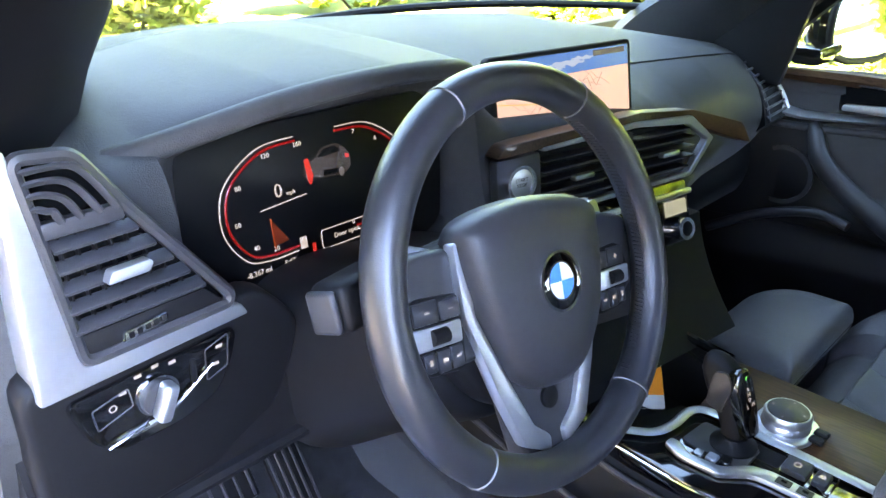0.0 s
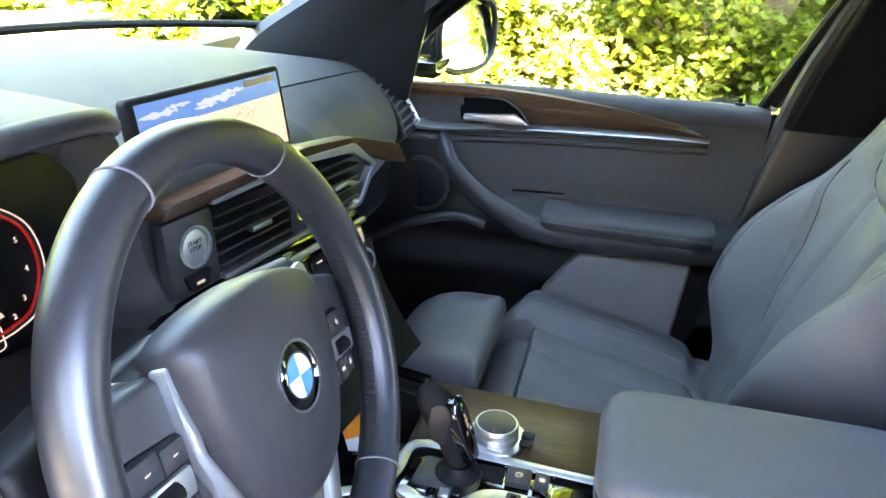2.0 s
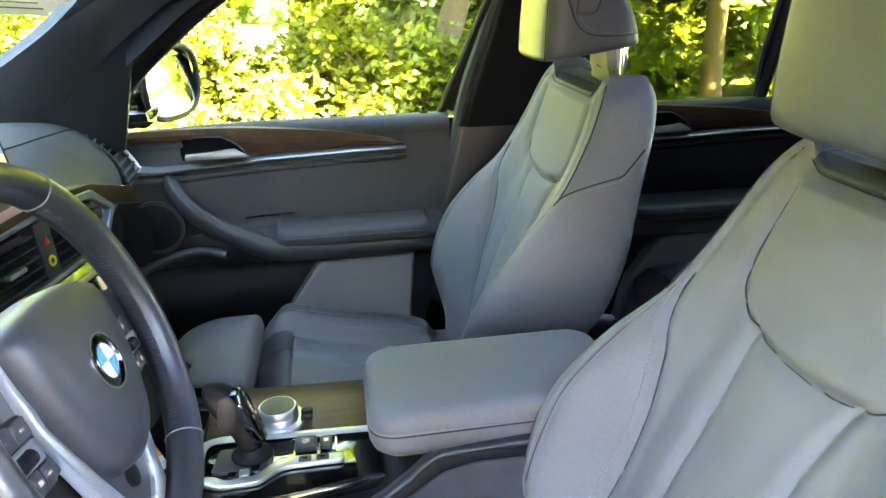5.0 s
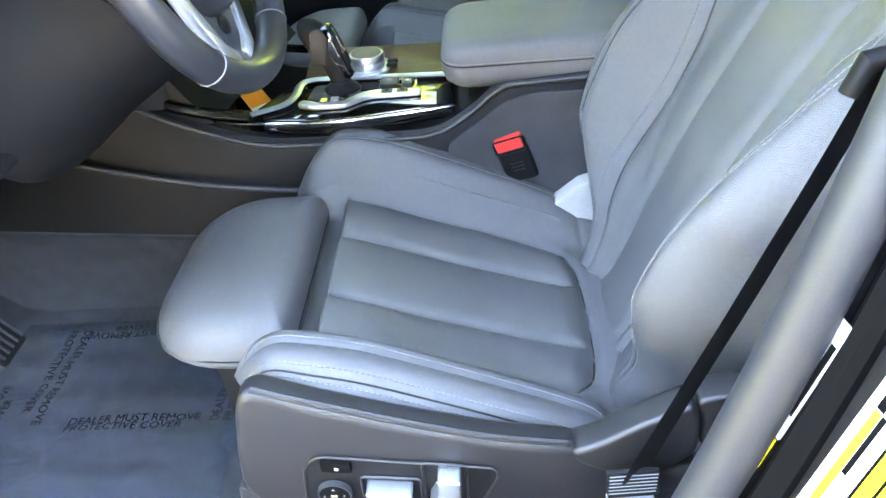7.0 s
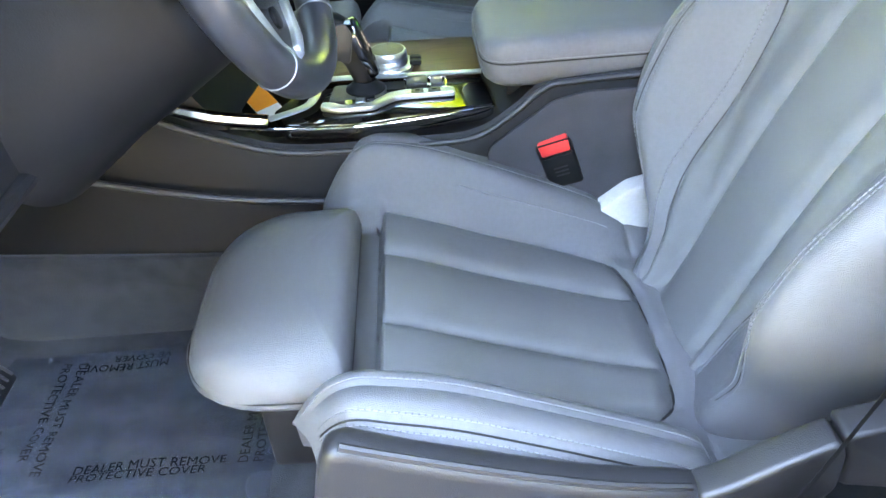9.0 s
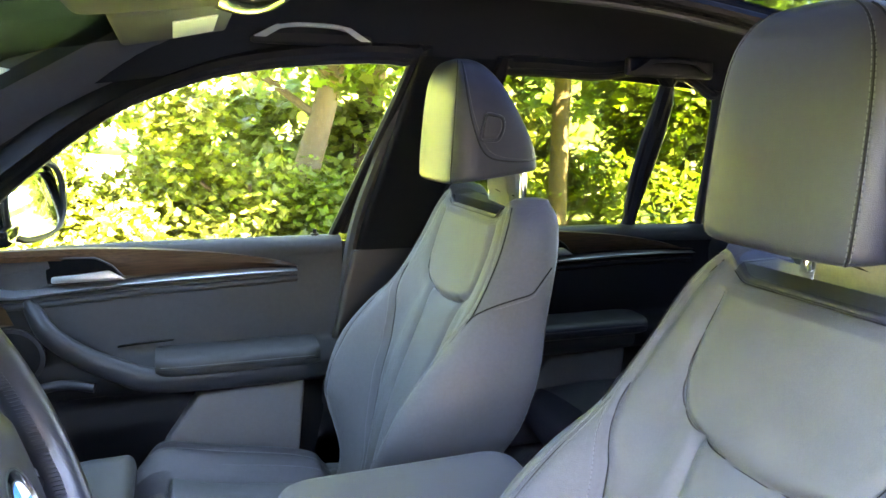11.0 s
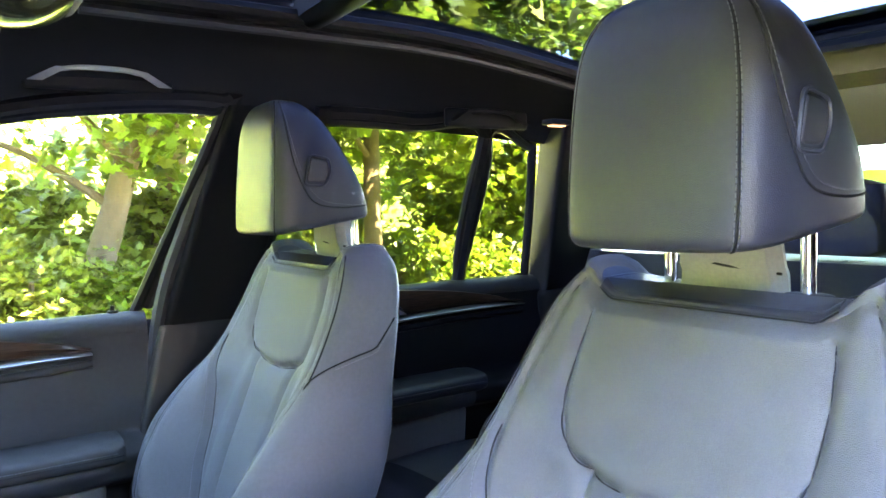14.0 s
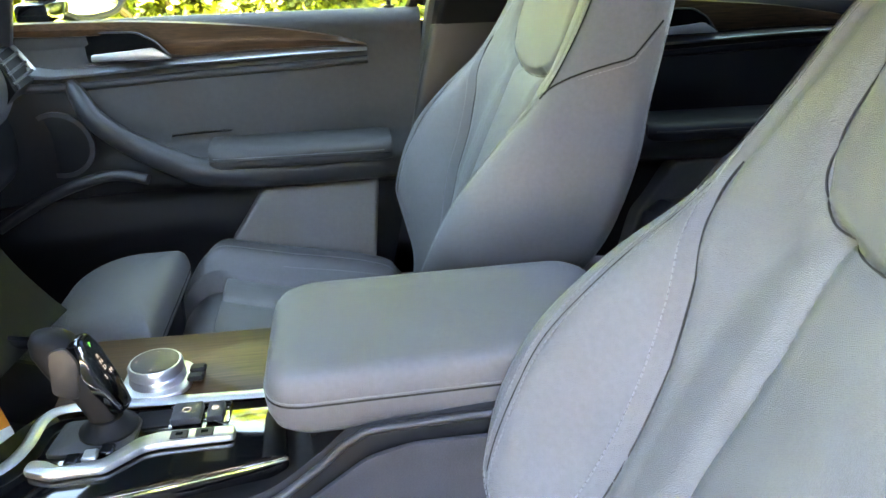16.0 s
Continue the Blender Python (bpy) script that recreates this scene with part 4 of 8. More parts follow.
def make_seat(cx, s, shift, sink, bx_, label):
    """A front seat; s: +1 where +x is the outer side; shift: how far the back's top leans forward; sink: how far the cushion's front is lowered."""
    S = thing("front_seat", (cx, 0.15, 0.42), label, "car seat", "front seats")
    o = s
    drop = lambda y: sink * sstep(0.05, 0.32, y)
    puff = 1.0 - 11.0 * sink      # a lowered cushion shows flatter bolsters

    def zc(y):
        return interp([(-0.06, 0.508), (0.04, 0.514), (0.20, 0.564), (0.335, 0.613), (0.45, 0.630)], y) - drop(y)

    half_panel = lambda y: 0.142 - 0.014 * sstep(0.16, 0.05, y)
    rear_u = [(0.142, 0.20), (0.138, 0.11), (0.128, 0.062), (0.108, 0.042), (0.07, 0.034), (0.0, 0.031)]

    def cz(u, y):
        a = abs(u)
        h = puff * interp([(-0.05, 0.012), (0.02, 0.028), (0.07, 0.052), (0.17, 0.066), (0.26, 0.071), (0.33, 0.063), (0.42, 0.047)], y)
        if u * o > 0:      # the outer bolster ends blunt before the backrest
            h *= 0.25 + 0.75 * sstep(0.028, 0.052, y)
        z = zc(y) + h * sstep(0.132, 0.192, a) ** 1.15
        if a > 0.206:
            z -= (0.012 * ((a - 0.206) / 0.056) ** 2 + 0.052 * max(0.0, (a - 0.226) / 0.036) ** 2) * (1 - 0.6 * sstep(0.26, 0.417, y))
        z -= 0.062 * max(0.0, (y - 0.335) / 0.082) ** 2.4
        w = half_panel(y)
        if a < 0.150:      # the open gap behind the thigh support
            z -= 0.034 * sstep(0.332, 0.343, y) * sstep(0.152, 0.144, a)
        if y > 0.034 and a < w and y < 0.342:
            lane = abs(a / 0.0575) if a < 0.0575 else abs(a - (0.0575 + w) / 2) / ((w - 0.0575) / 2)
            z += 0.0085 * (1 - min(1.0, lane) ** 2.4) * sstep(0.036, 0.066, y) * sstep(0.343, 0.330, y)
            z += crease(a - 0.0575, 0.0055, 0.007) * sstep(0.034, 0.06, y)
        edge = min(seg_dist(a, y, rear_u), abs(a - 0.142) if y > 0.2 else 9.0)
        if y < 0.345:
            z += crease(edge, 0.010, 0.008)
        for q in (0.203, 0.236):
            z += crease(a - q, 0.0026, 0.005) * sstep(0.415, 0.39, y)
        z += 0.0025 * math.exp(-((a - 0.221) / 0.012) ** 2)
        # a sewn cross seam ends the bolster before the backrest
        z += crease(y - 0.020 - 0.12 * (a - 0.15), 0.003, 0.005) * sstep(0.125, 0.15, a)
        return z

    def cp(u, y, lift=0.0):
        """The cushion's surface, its bolsters rounded off in plan at the front."""
        f, a = max(0.0, (y - 0.30) / 0.117), abs(u)
        side = sstep(0.15, 0.26, a)
        return Vector((cx + u * (1 - 0.13 * side * f**2.5), y - 0.030 * side * f**1.5, cz(u, y) + lift))

    bm = bmesh.new()
    us, ys = (lin(-0.262, 0.232, 176) if o < 0 else lin(-0.232, 0.262, 176)), lin(-0.06, 0.417, 150)
    g = [[bm.verts.new(cp(u, y)) for y in ys] for u in us]
    for i in range(len(us) - 1):
        for j in range(len(ys) - 1):
            bm.faces.new((g[i][j], g[i + 1][j], g[i + 1][j + 1], g[i][j + 1]))
    rim = [g[i][0] for i in range(len(us))] + [g[-1][j] for j in range(1, len(ys))] + [g[i][-1] for i in range(len(us) - 2, -1, -1)] + [g[0][j] for j in range(len(ys) - 2, 0, -1)]
    low = [bm.verts.new((cx + (v.co.x - cx) * 0.93, min(v.co.y, 0.345), (v.co.z - 0.030 if v.co.y > 0.35 else max(0.49, min(v.co.z - 0.02, 0.55 - drop(v.co.y)))))) for v in rim]
    for i in range(len(rim)):
        j = (i + 1) % len(rim)
        bm.faces.new((rim[i], rim[j], low[j], low[i]))
    cu = part("cushion", bm, LEATHER, S, "fluted black leather cushion with raised bolsters")
    two_tone(cu, LEATHER_PERF, lambda c: abs(c.x - cx) < half_panel(c.y) - 0.002 and 0.036 < c.y < 0.334)
    # stitched seams on the bolsters
    for q in (-1, 1):
        for a, y0, y1 in ((0.196, 0.0, 0.405), (0.231, 0.040, 0.400), (0.241, 0.040, 0.400), (0.168, 0.05, 0.24)):
            if a < 0.23 or q == o:
                part("stitching", stitches([cp(q * a, y, 0.0008 if a < 0.22 else 0.0016) for y in lin(y0, y1, 60)]), THREAD, cu)
        part("seam", tube([(cx + q * a, y, cz(q * a, y) + 0.0002) for a, y, _ in curve([(0.142, 0.335, 0)] + [(a, y, 0) for a, y in rear_u], 8)], 0.0015, 5), PIPING, cu)
        part("seam", tube([(cx + q * 0.0575, y, cz(0.0575, y) - 0.0001) for y in lin(0.034, 0.333, 40)], 0.0007, 5), PIPING, cu)
        part("seam", tube([cp(q * 0.236, y, 0.0003) for y in lin(0.035, 0.40, 40)], 0.0012, 5), PIPING, cu)
    # thigh support in front of the gap: straight behind with sharp corners, round before
    dp = 0.012 - 0.15 * sink
    out = 0.68 * sink       # how far the thigh support is drawn out
    plan = []
    for (x, y), r in (((-0.143, 0.364), 0.010), ((0.143, 0.364), 0.010), ((0.140, 0.520), 0.085), ((-0.140, 0.520), 0.085)):
        k = [(-0.143, 0.364), (0.143, 0.364), (0.140, 0.520), (-0.140, 0.520)]
        i = k.index((x, y))
        b, a, c = Vector((x, y)), Vector(k[i - 1]), Vector(k[(i + 1) % 4])
        p, q2 = b + (a - b).normalized() * r, b + (c - b).normalized() * r
        plan += [tuple(p * (1 - t) ** 2 + b * 2 * t * (1 - t) + q2 * t * t) for t in lin(0, 1, 9)]
    plan = [(cx + x, y + out + 0.016 * (1 - (x / 0.147) ** 2) * sstep(0.40, 0.52, y)) for x, y in plan]
    bm = ring_stack(plan, [(z - dp, k) for z, k in ((0.588, 0.92), (0.590, 0.965), (0.594, 0.985), (0.600, 0.996), (0.603, 0.988), (0.606, 1.0), (0.616, 1.002), (0.628, 0.985), (0.639, 0.945), (0.647, 0.87), (0.6515, 0.74), (0.654, 0.5), (0.655, 0.2))])
    for v in bm.verts:
        if v.co.z > 0.607 - dp:
            v.co.z -= 0.024 * max(0.0, (v.co.y - out - 0.42) / 0.11) ** 2 + 0.010 * abs((v.co.x - cx) / 0.147) ** 4
    th = part("thigh_support", bm, LEATHER, S, "padded black leather thigh support")
    part("seam", tube([((x - cx) * 0.990 + cx, (y - 0.45 - out) * 0.990 + 0.45 + out, 0.603 - dp) for x, y in plan], 0.0014, 5, True), PIPING, th)
    part("seat_base", rbox(cx - 0.215, cx + 0.215, -0.05, 0.40, 0.455, 0.492 - drop(0.3), 0.02, 3), PLASTIC_D, S)
    part('pad_carrier', rbox(cx - 0.12, cx + 0.12, 0.385 + out, 0.46 + out, 0.47, 0.588 - dp, 0.01, 2), PLASTIC_D, S)
    # side trim with the seat switches
    if o < 0:
        X = cx + o * 0.276
        m = axes((X, 0, 0), (0, 1, 0), (0, 0, 1)) @ Matrix.Diagonal((1, 1, -1, 1))
        d0 = 2.0 * drop(0.33)
        low_ = 2.2 * sink
        trim = [(0.391, 0.556), (0.386, 0.60), (0.376, 0.655 - d0), (0.366, 0.681 - d0), (0.352, 0.686 - d0), (0.301, 0.664 - d0), (0.219, 0.635 - 0.5 * d0), (0.154, 0.616), (0.088, 0.605), (0.05, 0.585), (0.0, 0.57), (-0.03, 0.57), (-0.03, 0.520), (0.036, 0.514), (0.129, 0.503), (0.182, 0.494), (0.26, 0.494), (0.345, 0.503), (0.372, 0.522)]
        st = part("side_trim", slab(rpoly([(y, max(0.50, z - low_) if z > 0.55 else z) for y, z in trim], 0.014), 0.030, m, 0.012, 4), PLASTIC_G, S, "dark grey grained plastic side trim")
        part("trim_lip", tube(curve([(X - o * 0.006, y, z + 0.001) for y, z in ((0.355, 0.684 - d0 - low_), (0.301, 0.663 - d0 - low_), (0.219, 0.634 - 0.5 * d0 - low_), (0.154, 0.615 - low_), (0.090, 0.604 - low_))], 6), 0.0035, 8), PLASTIC_G, st)
        part("rear_trim", slab(rpoly([(0.087, 0.603), (0.064, 0.612), (0.031, 0.635), (-0.011, 0.658), (-0.019, 0.640), (-0.021, 0.598), (0.004, 0.573), (0.044, 0.567), (0.083, 0.588)], 0.008), 0.030, m @ Matrix.Translation((0, -low_, 0.004)), 0.009, 4), PLASTIC_G, S, "dark grey hinge cover")
        part("back_trim", slab(rpoly([(-0.013, 0.658), (-0.06, 0.668), (-0.12, 0.66), (-0.12, 0.58), (-0.023, 0.60), (-0.021, 0.64)], 0.008), 0.030, m, 0.009, 4), PLASTIC_G, S)
        part("seat_rail", slab(rpoly([(0.394, 0.560), (0.402, 0.487), (0.392, 0.476), (0.325, 0.473), (0.14, 0.465), (0.122, 0.472), (0.118, 0.497), (0.18, 0.512), (0.35, 0.52)], 0.006), 0.05, m @ Matrix.Translation((0, 0, -0.003)), 0.008, 3), PLASTIC_G, S, "dark plastic rail cover")
        rl = part("seat_rail", rbox(min(X, X - o * 0.06) , max(X, X - o * 0.06), -0.06, 0.125, 0.458, 0.492, 0.004), INK, S, "black seat runner")
        part("runner_edge", rbox(min(X + o * 0.006, X - o * 0.04), max(X + o * 0.006, X - o * 0.04), 0.03, 0.118, 0.491, 0.4955, 0.0015), STEEL, rl, "worn steel edge")
        part("runner_label", rbox(X - 0.0012, X - 0.0004, 0.058, 0.080, 0.468, 0.478, 0), WHITE, rl, "small white label")
        part("bar", rbox(X - 0.0016, X - 0.0013, 0.066, 0.072, 0.470, 0.476, 0), PLASTIC_G, rl)
        part("rail_foot", rbox(min(X, X - o * 0.07), max(X, X - o * 0.07), 0.08, 0.31, 0.435, 0.470, 0.006), INK, S)
        mo = axes((X + o * 0.0005, 0, 0), (0, o, 0), (0, 0, 1))
        P = lambda y, z: (o * y, z)
        frame_pts = rpoly([P(0.312, 0.606), P(0.155, 0.583), P(0.151, 0.572), P(0.174, 0.519), P(0.190, 0.510), P(0.320, 0.526), P(0.331, 0.540), P(0.326, 0.590)], 0.012)
        pl = part("switch_panel", slab(frame_pts, 0.006, mo @ Matrix.Translation((0, 0, 0.001)), 0.0015), PLASTIC_D, S, "matt black switch panel")
        part("panel_edge", tube([mo @ Vector((p[0], p[1], 0.0015)) for p in frame_pts], 0.0013, 6, True), PLASTIC_G, pl)
        mt = mo @ Matrix.Translation((0, 0, 0.014))
        for y0, y1, z0, z1 in ((0.276, 0.222, 0.532, 0.577), (0.219, 0.180, 0.532, 0.594)):
            part("switch_well", tube([mt @ Vector((p[0], p[1], -0.012)) for p in rpoly([P(y0, z1), P(y1, z1 - 0.006), P(y1, z0 - 0.006), P(y0, z0)], 0.006)], 0.0014, 6, True), PLASTIC_G, pl)
        mb = part("memory_button", slab(rpoly([P(0.309, 0.602), P(0.282, 0.598), P(0.282, 0.586), P(0.309, 0.589)], 0.002), 0.012, mt @ Matrix.Translation((0, 0, -0.008)), 0.0015), INK, pl)
        part("mark", disc(0.0022, 0.0004, mt @ Matrix.Translation((*P(0.295, 0.593), -0.0076)), 14, 0), MARK, mb)
        part("lumbar_ring", ring(0.0142, 0.0158, 0.006, mt @ Matrix.Translation((*P(0.302, 0.557), -0.006)), 32), PLASTIC, pl)
        lb_ = part("lumbar_button", disc(0.0142, 0.010, mt @ Matrix.Translation((*P(0.302, 0.557), -0.006)), 28), INK, pl)
        for k in range(4):
            part("mark", slab([(-0.0016, 0), (0.0016, 0), (0, 0.0016)], 0.0003, mt @ Matrix.Translation((*P(0.302, 0.557), -0.0056)) @ Matrix.Rotation(k * math.pi / 2, 4, "Z") @ Matrix.Translation((0, 0.0085, 0)), 0), MARK, lb_)
        part("mark", rbox(P(0.302, 0)[0] - 0.0030, P(0.302, 0)[0] + 0.0030, 0.5555, 0.5585, -0.0062, -0.0056, 0, m=mt), MARK, lb_)
        # the switches: bevelled blocks with a sloping upper face
        part("slide_switch", slab(rpoly([P(0.271, 0.571), P(0.229, 0.566), P(0.231, 0.548), P(0.270, 0.553)], 0.003), 0.020, mt @ Matrix.Translation((0, 0, 0.004)), 0.006, 3), SILVER, pl, "satin silver slide switch")
        part("slide_foot", slab(rpoly([P(0.269, 0.552), P(0.232, 0.547), P(0.233, 0.540), P(0.267, 0.545)], 0.002), 0.014, mt, 0.003, 2), PLASTIC, pl)
        part("recline_switch", slab(rpoly([P(0.205, 0.588), P(0.184, 0.586), P(0.186, 0.556), P(0.197, 0.551), P(0.207, 0.540), P(0.215, 0.552), P(0.205, 0.570)], 0.003), 0.022, mt @ Matrix.Translation((0, 0, 0.006)), 0.006, 3), SILVER, pl, "satin silver recline switch")

    # backrest
    cx = bx_
    lean = lambda z: shift * max(0.0, z - 0.56) / 0.55
    yc = lambda z: interp([(0.50, 0.008), (0.56, -0.018), (0.64, -0.046), (0.75, -0.090), (0.925, -0.178), (1.02, -0.218), (1.07, -0.238), (1.105, -0.254)], z) + lean(z)
    upper = [(0.75, 0.246), (0.80, 0.254), (0.86, 0.249), (0.92, 0.227), (0.98, 0.214), (1.04, 0.199), (1.08, 0.180), (1.105, 0.156)]

    def W(z, side=0):
        """Half width; the outer wing reaches lower than the one beside the console."""
        if side * o > 0:
            return interp([(0.50, 0.175), (0.56, 0.190), (0.60, 0.206), (0.63, 0.220), (0.66, 0.232), (0.70, 0.241)] + upper, z)
        return interp([(0.50, 0.112), (0.585, 0.125), (0.64, 0.170), (0.70, 0.218)] + upper, z)

    Pz = lambda z: interp([(0.50, 0.02), (0.58, 0.036), (0.62, 0.054), (0.66, 0.075), (0.70, 0.092), (0.80, 0.092), (0.87, 0.064), (0.915, 0.036), (0.96, 0.020), (1.02, 0.008), (1.12, 0.0)], z)
    yb = lambda z: interp([(0.50, -0.09), (0.62, -0.16), (0.80, -0.245), (1.0, -0.320), (1.075, -0.342), (1.105, -0.342)], z) + lean(z)
    bib = [(0.119, 1.064), (0.124, 1.02), (0.122, 0.975), (0.106, 0.945), (0.074, 0.928), (0.03, 0.921), (0.0, 0.920)]
    flute = [(0.074, 0.928), (0.066, 0.86), (0.062, 0.76), (0.058, 0.60), (0.057, 0.52)]
    panel = [(0.140, 1.098), (0.160, 1.05), (0.172, 1.0), (0.178, 0.955), (0.172, 0.918), (0.150, 0.872), (0.134, 0.81), (0.122, 0.73), (0.108, 0.65), (0.086, 0.58), (0.080, 0.52)]
    wing = [(0.188, 0.932), (0.193, 0.90), (0.200, 0.84), (0.196, 0.77), (0.172, 0.69), (0.130, 0.62), (0.100, 0.56)]
    wing_out = wing[:3] + [(0.197, 0.77), (0.195, 0.72), (0.190, 0.67), (0.181, 0.62), (0.168, 0.58), (0.15, 0.54)]
    px = lambda z: interp([(q[1], q[0]) for q in reversed(panel)], z)

    def front(u, z):
        a, w, p = abs(u), W(z, u), Pz(z)
        y = yc(z) + p * sstep(0.42 * w, 0.84 * w, a)
        t = (a / w - 0.80) / 0.20
        if t > 0:
            ym = yb(z) + 0.040
            y -= (1 - max(0.0, 1 - t**2.7) ** (1 / 2.7)) * (y - ym)
        k = min(1.0, max(0.0, 1.05 - t))
        y += crease(seg_dist(a, z, bib), 0.0080, 0.0085)
        y += crease(seg_dist(a, z, flute), 0.0085, 0.0095)
        dp_ = seg_dist(a, z, panel) * (1 if a > px(z) else -1)
        y += crease(dp_, 0.0055, 0.0060) + crease(dp_ - 0.010, 0.0016, 0.003)
        y += 0.0035 * sstep(-0.002, 0.008, dp_) * math.exp(-max(0.0, dp_) / 0.03)
        y += crease(seg_dist(a, z, wing_out if u * o > 0 else wing), 0.0022, 0.005) * k
        if z > 0.925 and a < 0.12:
            y += 0.0050 * (1 - (a / 0.125) ** 4) * sstep(0.922, 0.945, z)
        if z < 0.93 and a < px(z):
            f = 0.064
            lane = a / f if a < f else abs(a - (f + px(z)) / 2) / ((px(z) - f) / 2)
            y += 0.0050 * (1 - min(1.0, lane) ** 2) * sstep(0.925, 0.88, z)
        return y

    rings = []
    fr = lin(-0.80, 0.80, 170)
    ed = [math.sin(t * math.pi / 2) * 0.20 for t in lin(0, 1, 13)[1:]]
    qs = [-(0.80 + e) for e in reversed(ed)] + fr + [0.80 + e for e in ed]
    zs = lin(0.50, 1.105, 210)
    for z in zs:
        r = [Vector((cx + q * W(z, q), front(q * W(z, q), z), z)) for q in qs]
        r += [Vector((cx + math.copysign(abs(math.cos(a)) ** 0.5, math.cos(a)) * W(z, math.cos(a)) * 0.995, yb(z) + 0.040 - 0.040 * abs(math.sin(a)) ** 0.6, z)) for a in lin(0, math.pi, 16)[1:-1]]
        rings.append(r)
    # round the top off
    base = rings[-1]
    cen = sum(base, Vector()) / len(base)
    for k in (0.35, 0.65, 0.88, 1.0):
        z = 1.105 + 0.014 * math.sin(k * math.pi / 2)
        rings.append([Vector((cen.x + (p.x - cen.x) * (1 - 0.16 * k * k), cen.y + (p.y - cen.y) * (1 - 0.26 * k * k), z)) for p in base])
    def squash(p):
        """The middle of the top is sunk for the headrest posts."""
        if p.z > 1.065 and abs(p.x - cx) < 0.150:
            p.z = 1.065 + (p.z - 1.065) * (0.34 + 0.66 * sstep(0.105, 0.150, abs(p.x - cx)))
        return p

    for r in rings:
        for p in r:
            squash(p)
    bk = part("backrest", loft(rings), LEATHER, S, "black leather backrest with side wings and a sewn bib")
    two_tone(bk, LEATHER_PERF, lambda c: abs(c.x - cx) < px(c.z) - 0.002 and c.y > yc(c.z) - 0.03 and c.z < 1.072)

    def on(u, z, d=0.0004):
        """A point d off the backrest's face."""
        nx, nz = front(u - 0.002, z) - front(u + 0.002, z), front(u, z - 0.002) - front(u, z + 0.002)
        n = Vector((nx / 0.004, 1, nz / 0.004)).normalized()
        return squash(Vector((cx + u, front(u, z), z)) + n * d)

    for q in (-1, 1):
        wing_q = wing_out if q == o else wing
        for ln, dx in ((panel, 0.0085), (wing_q, -0.004), (wing_q, 0.004)):
            pts = curve([(a, z, 0) for a, z in ln], 10)
            part("stitching", stitches([on(q * (p.x + dx), p.y, 0.0005) for p in pts]), THREAD, bk)
        for ln, r in ((bib, 0.0011), (panel, 0.0012), (wing_q, 0.0008)):
            part("seam", tube([on(q * p.x, p.y, -0.0002) for p in curve([(a, z, 0) for a, z in ln], 10)], r, 5), PIPING, bk)
        # shoulder seams that run back over the flank
        flank = []
        for k in lin(0, 1, 24):
            z = 0.925 + 0.085 * k
            w = W(z)
            a = w * (0.86 + 0.139 * sstep(0.0, 0.55, k))
            t = 0.0 if k < 0.5 else (k - 0.5) / 0.5
            y = front(a, z) * (1 - t) + (yb(z) + 0.03) * t
            flank.append(Vector((cx + q * (a + 0.0012), y + 0.0006, z)))
        part("seam", tube(flank, 0.0012, 5), PIPING, bk)
        part("stitching", stitches([p + Vector((q * 0.0003, 0, -0.006)) for p in flank]), THREAD, bk)
        ridge = [Vector((cx + q * (W(z) * f), front(W(z) * f, z) + 0.0004, z)) for z, f in ((1.10, 0.93), (1.07, 0.91), (1.03, 0.895), (0.99, 0.885), (0.955, 0.88), (0.93, 0.875))]
        part("seam", tube(curve(ridge, 6), 0.0011, 5), PIPING, bk)
    # headrest on two chrome posts
    yh = -0.280 + lean(1.11)
    yp = -0.295 + 0.6 * lean(1.11)      # the posts stand near the saddle's front edge

    def saddle(u, v):
        """Leather cap sewn over the top between the shoulders."""
        rise = 0.013 * sstep(0.098, 0.124, abs(u))
        if v < 0.4:
            z = 1.0775 + 0.0055 * v / 0.4
            return Vector((cx + u, front(u, 1.065 + (z - 1.065) / 0.34) + 0.0012 - 0.003 * (v / 0.4) ** 3, z + rise))
        k = (v - 0.4) / 0.6
        y0 = front(u, 1.105) - 0.0015
        return Vector((cx + u, y0 + (yh - 0.045 - y0) * k, 1.0845 + 0.0015 * math.sin(math.pi * k) + rise))

    sd = part("saddle", sheet(saddle, lin(-0.116, 0.116, 40), lin(0, 1, 17), (0, 0.0, 0.0012)), LEATHER_H, S, "black leather saddle round the headrest posts")
    part("seam", tube([saddle(u, 0.0) + Vector((0, 0.001, 0)) for u in lin(-0.116, 0.116, 40)], 0.0008, 5), PIPING, sd)
    yf, yr = yh + 0.116, yh - 0.058
    half = [(0.0, yf), (0.058, yf - 0.002), (0.086, yf - 0.011), (0.099, yf - 0.034), (0.103, yf - 0.075), (0.104, yr + 0.032), (0.088, yr + 0.008), (0.045, yr)]
    plan = curve([(x, y, 0) for x, y in half] + [(0.0, yr, 0)] + [(-x, y, 0) for x, y in reversed(half[1:])], 6, True)
    cen = (yf + yr) / 2
    HZ, HS = [(0, 1.131), (0.06, 1.133), (0.15, 1.146), (0.55, 1.240), (0.75, 1.296), (0.88, 1.324), (0.96, 1.337), (1, 1.341)], [(0, 0.78), (0.05, 0.93), (0.15, 1.0), (0.55, 0.985), (0.75, 0.90), (0.88, 0.72), (0.96, 0.46), (1, 0.14)]

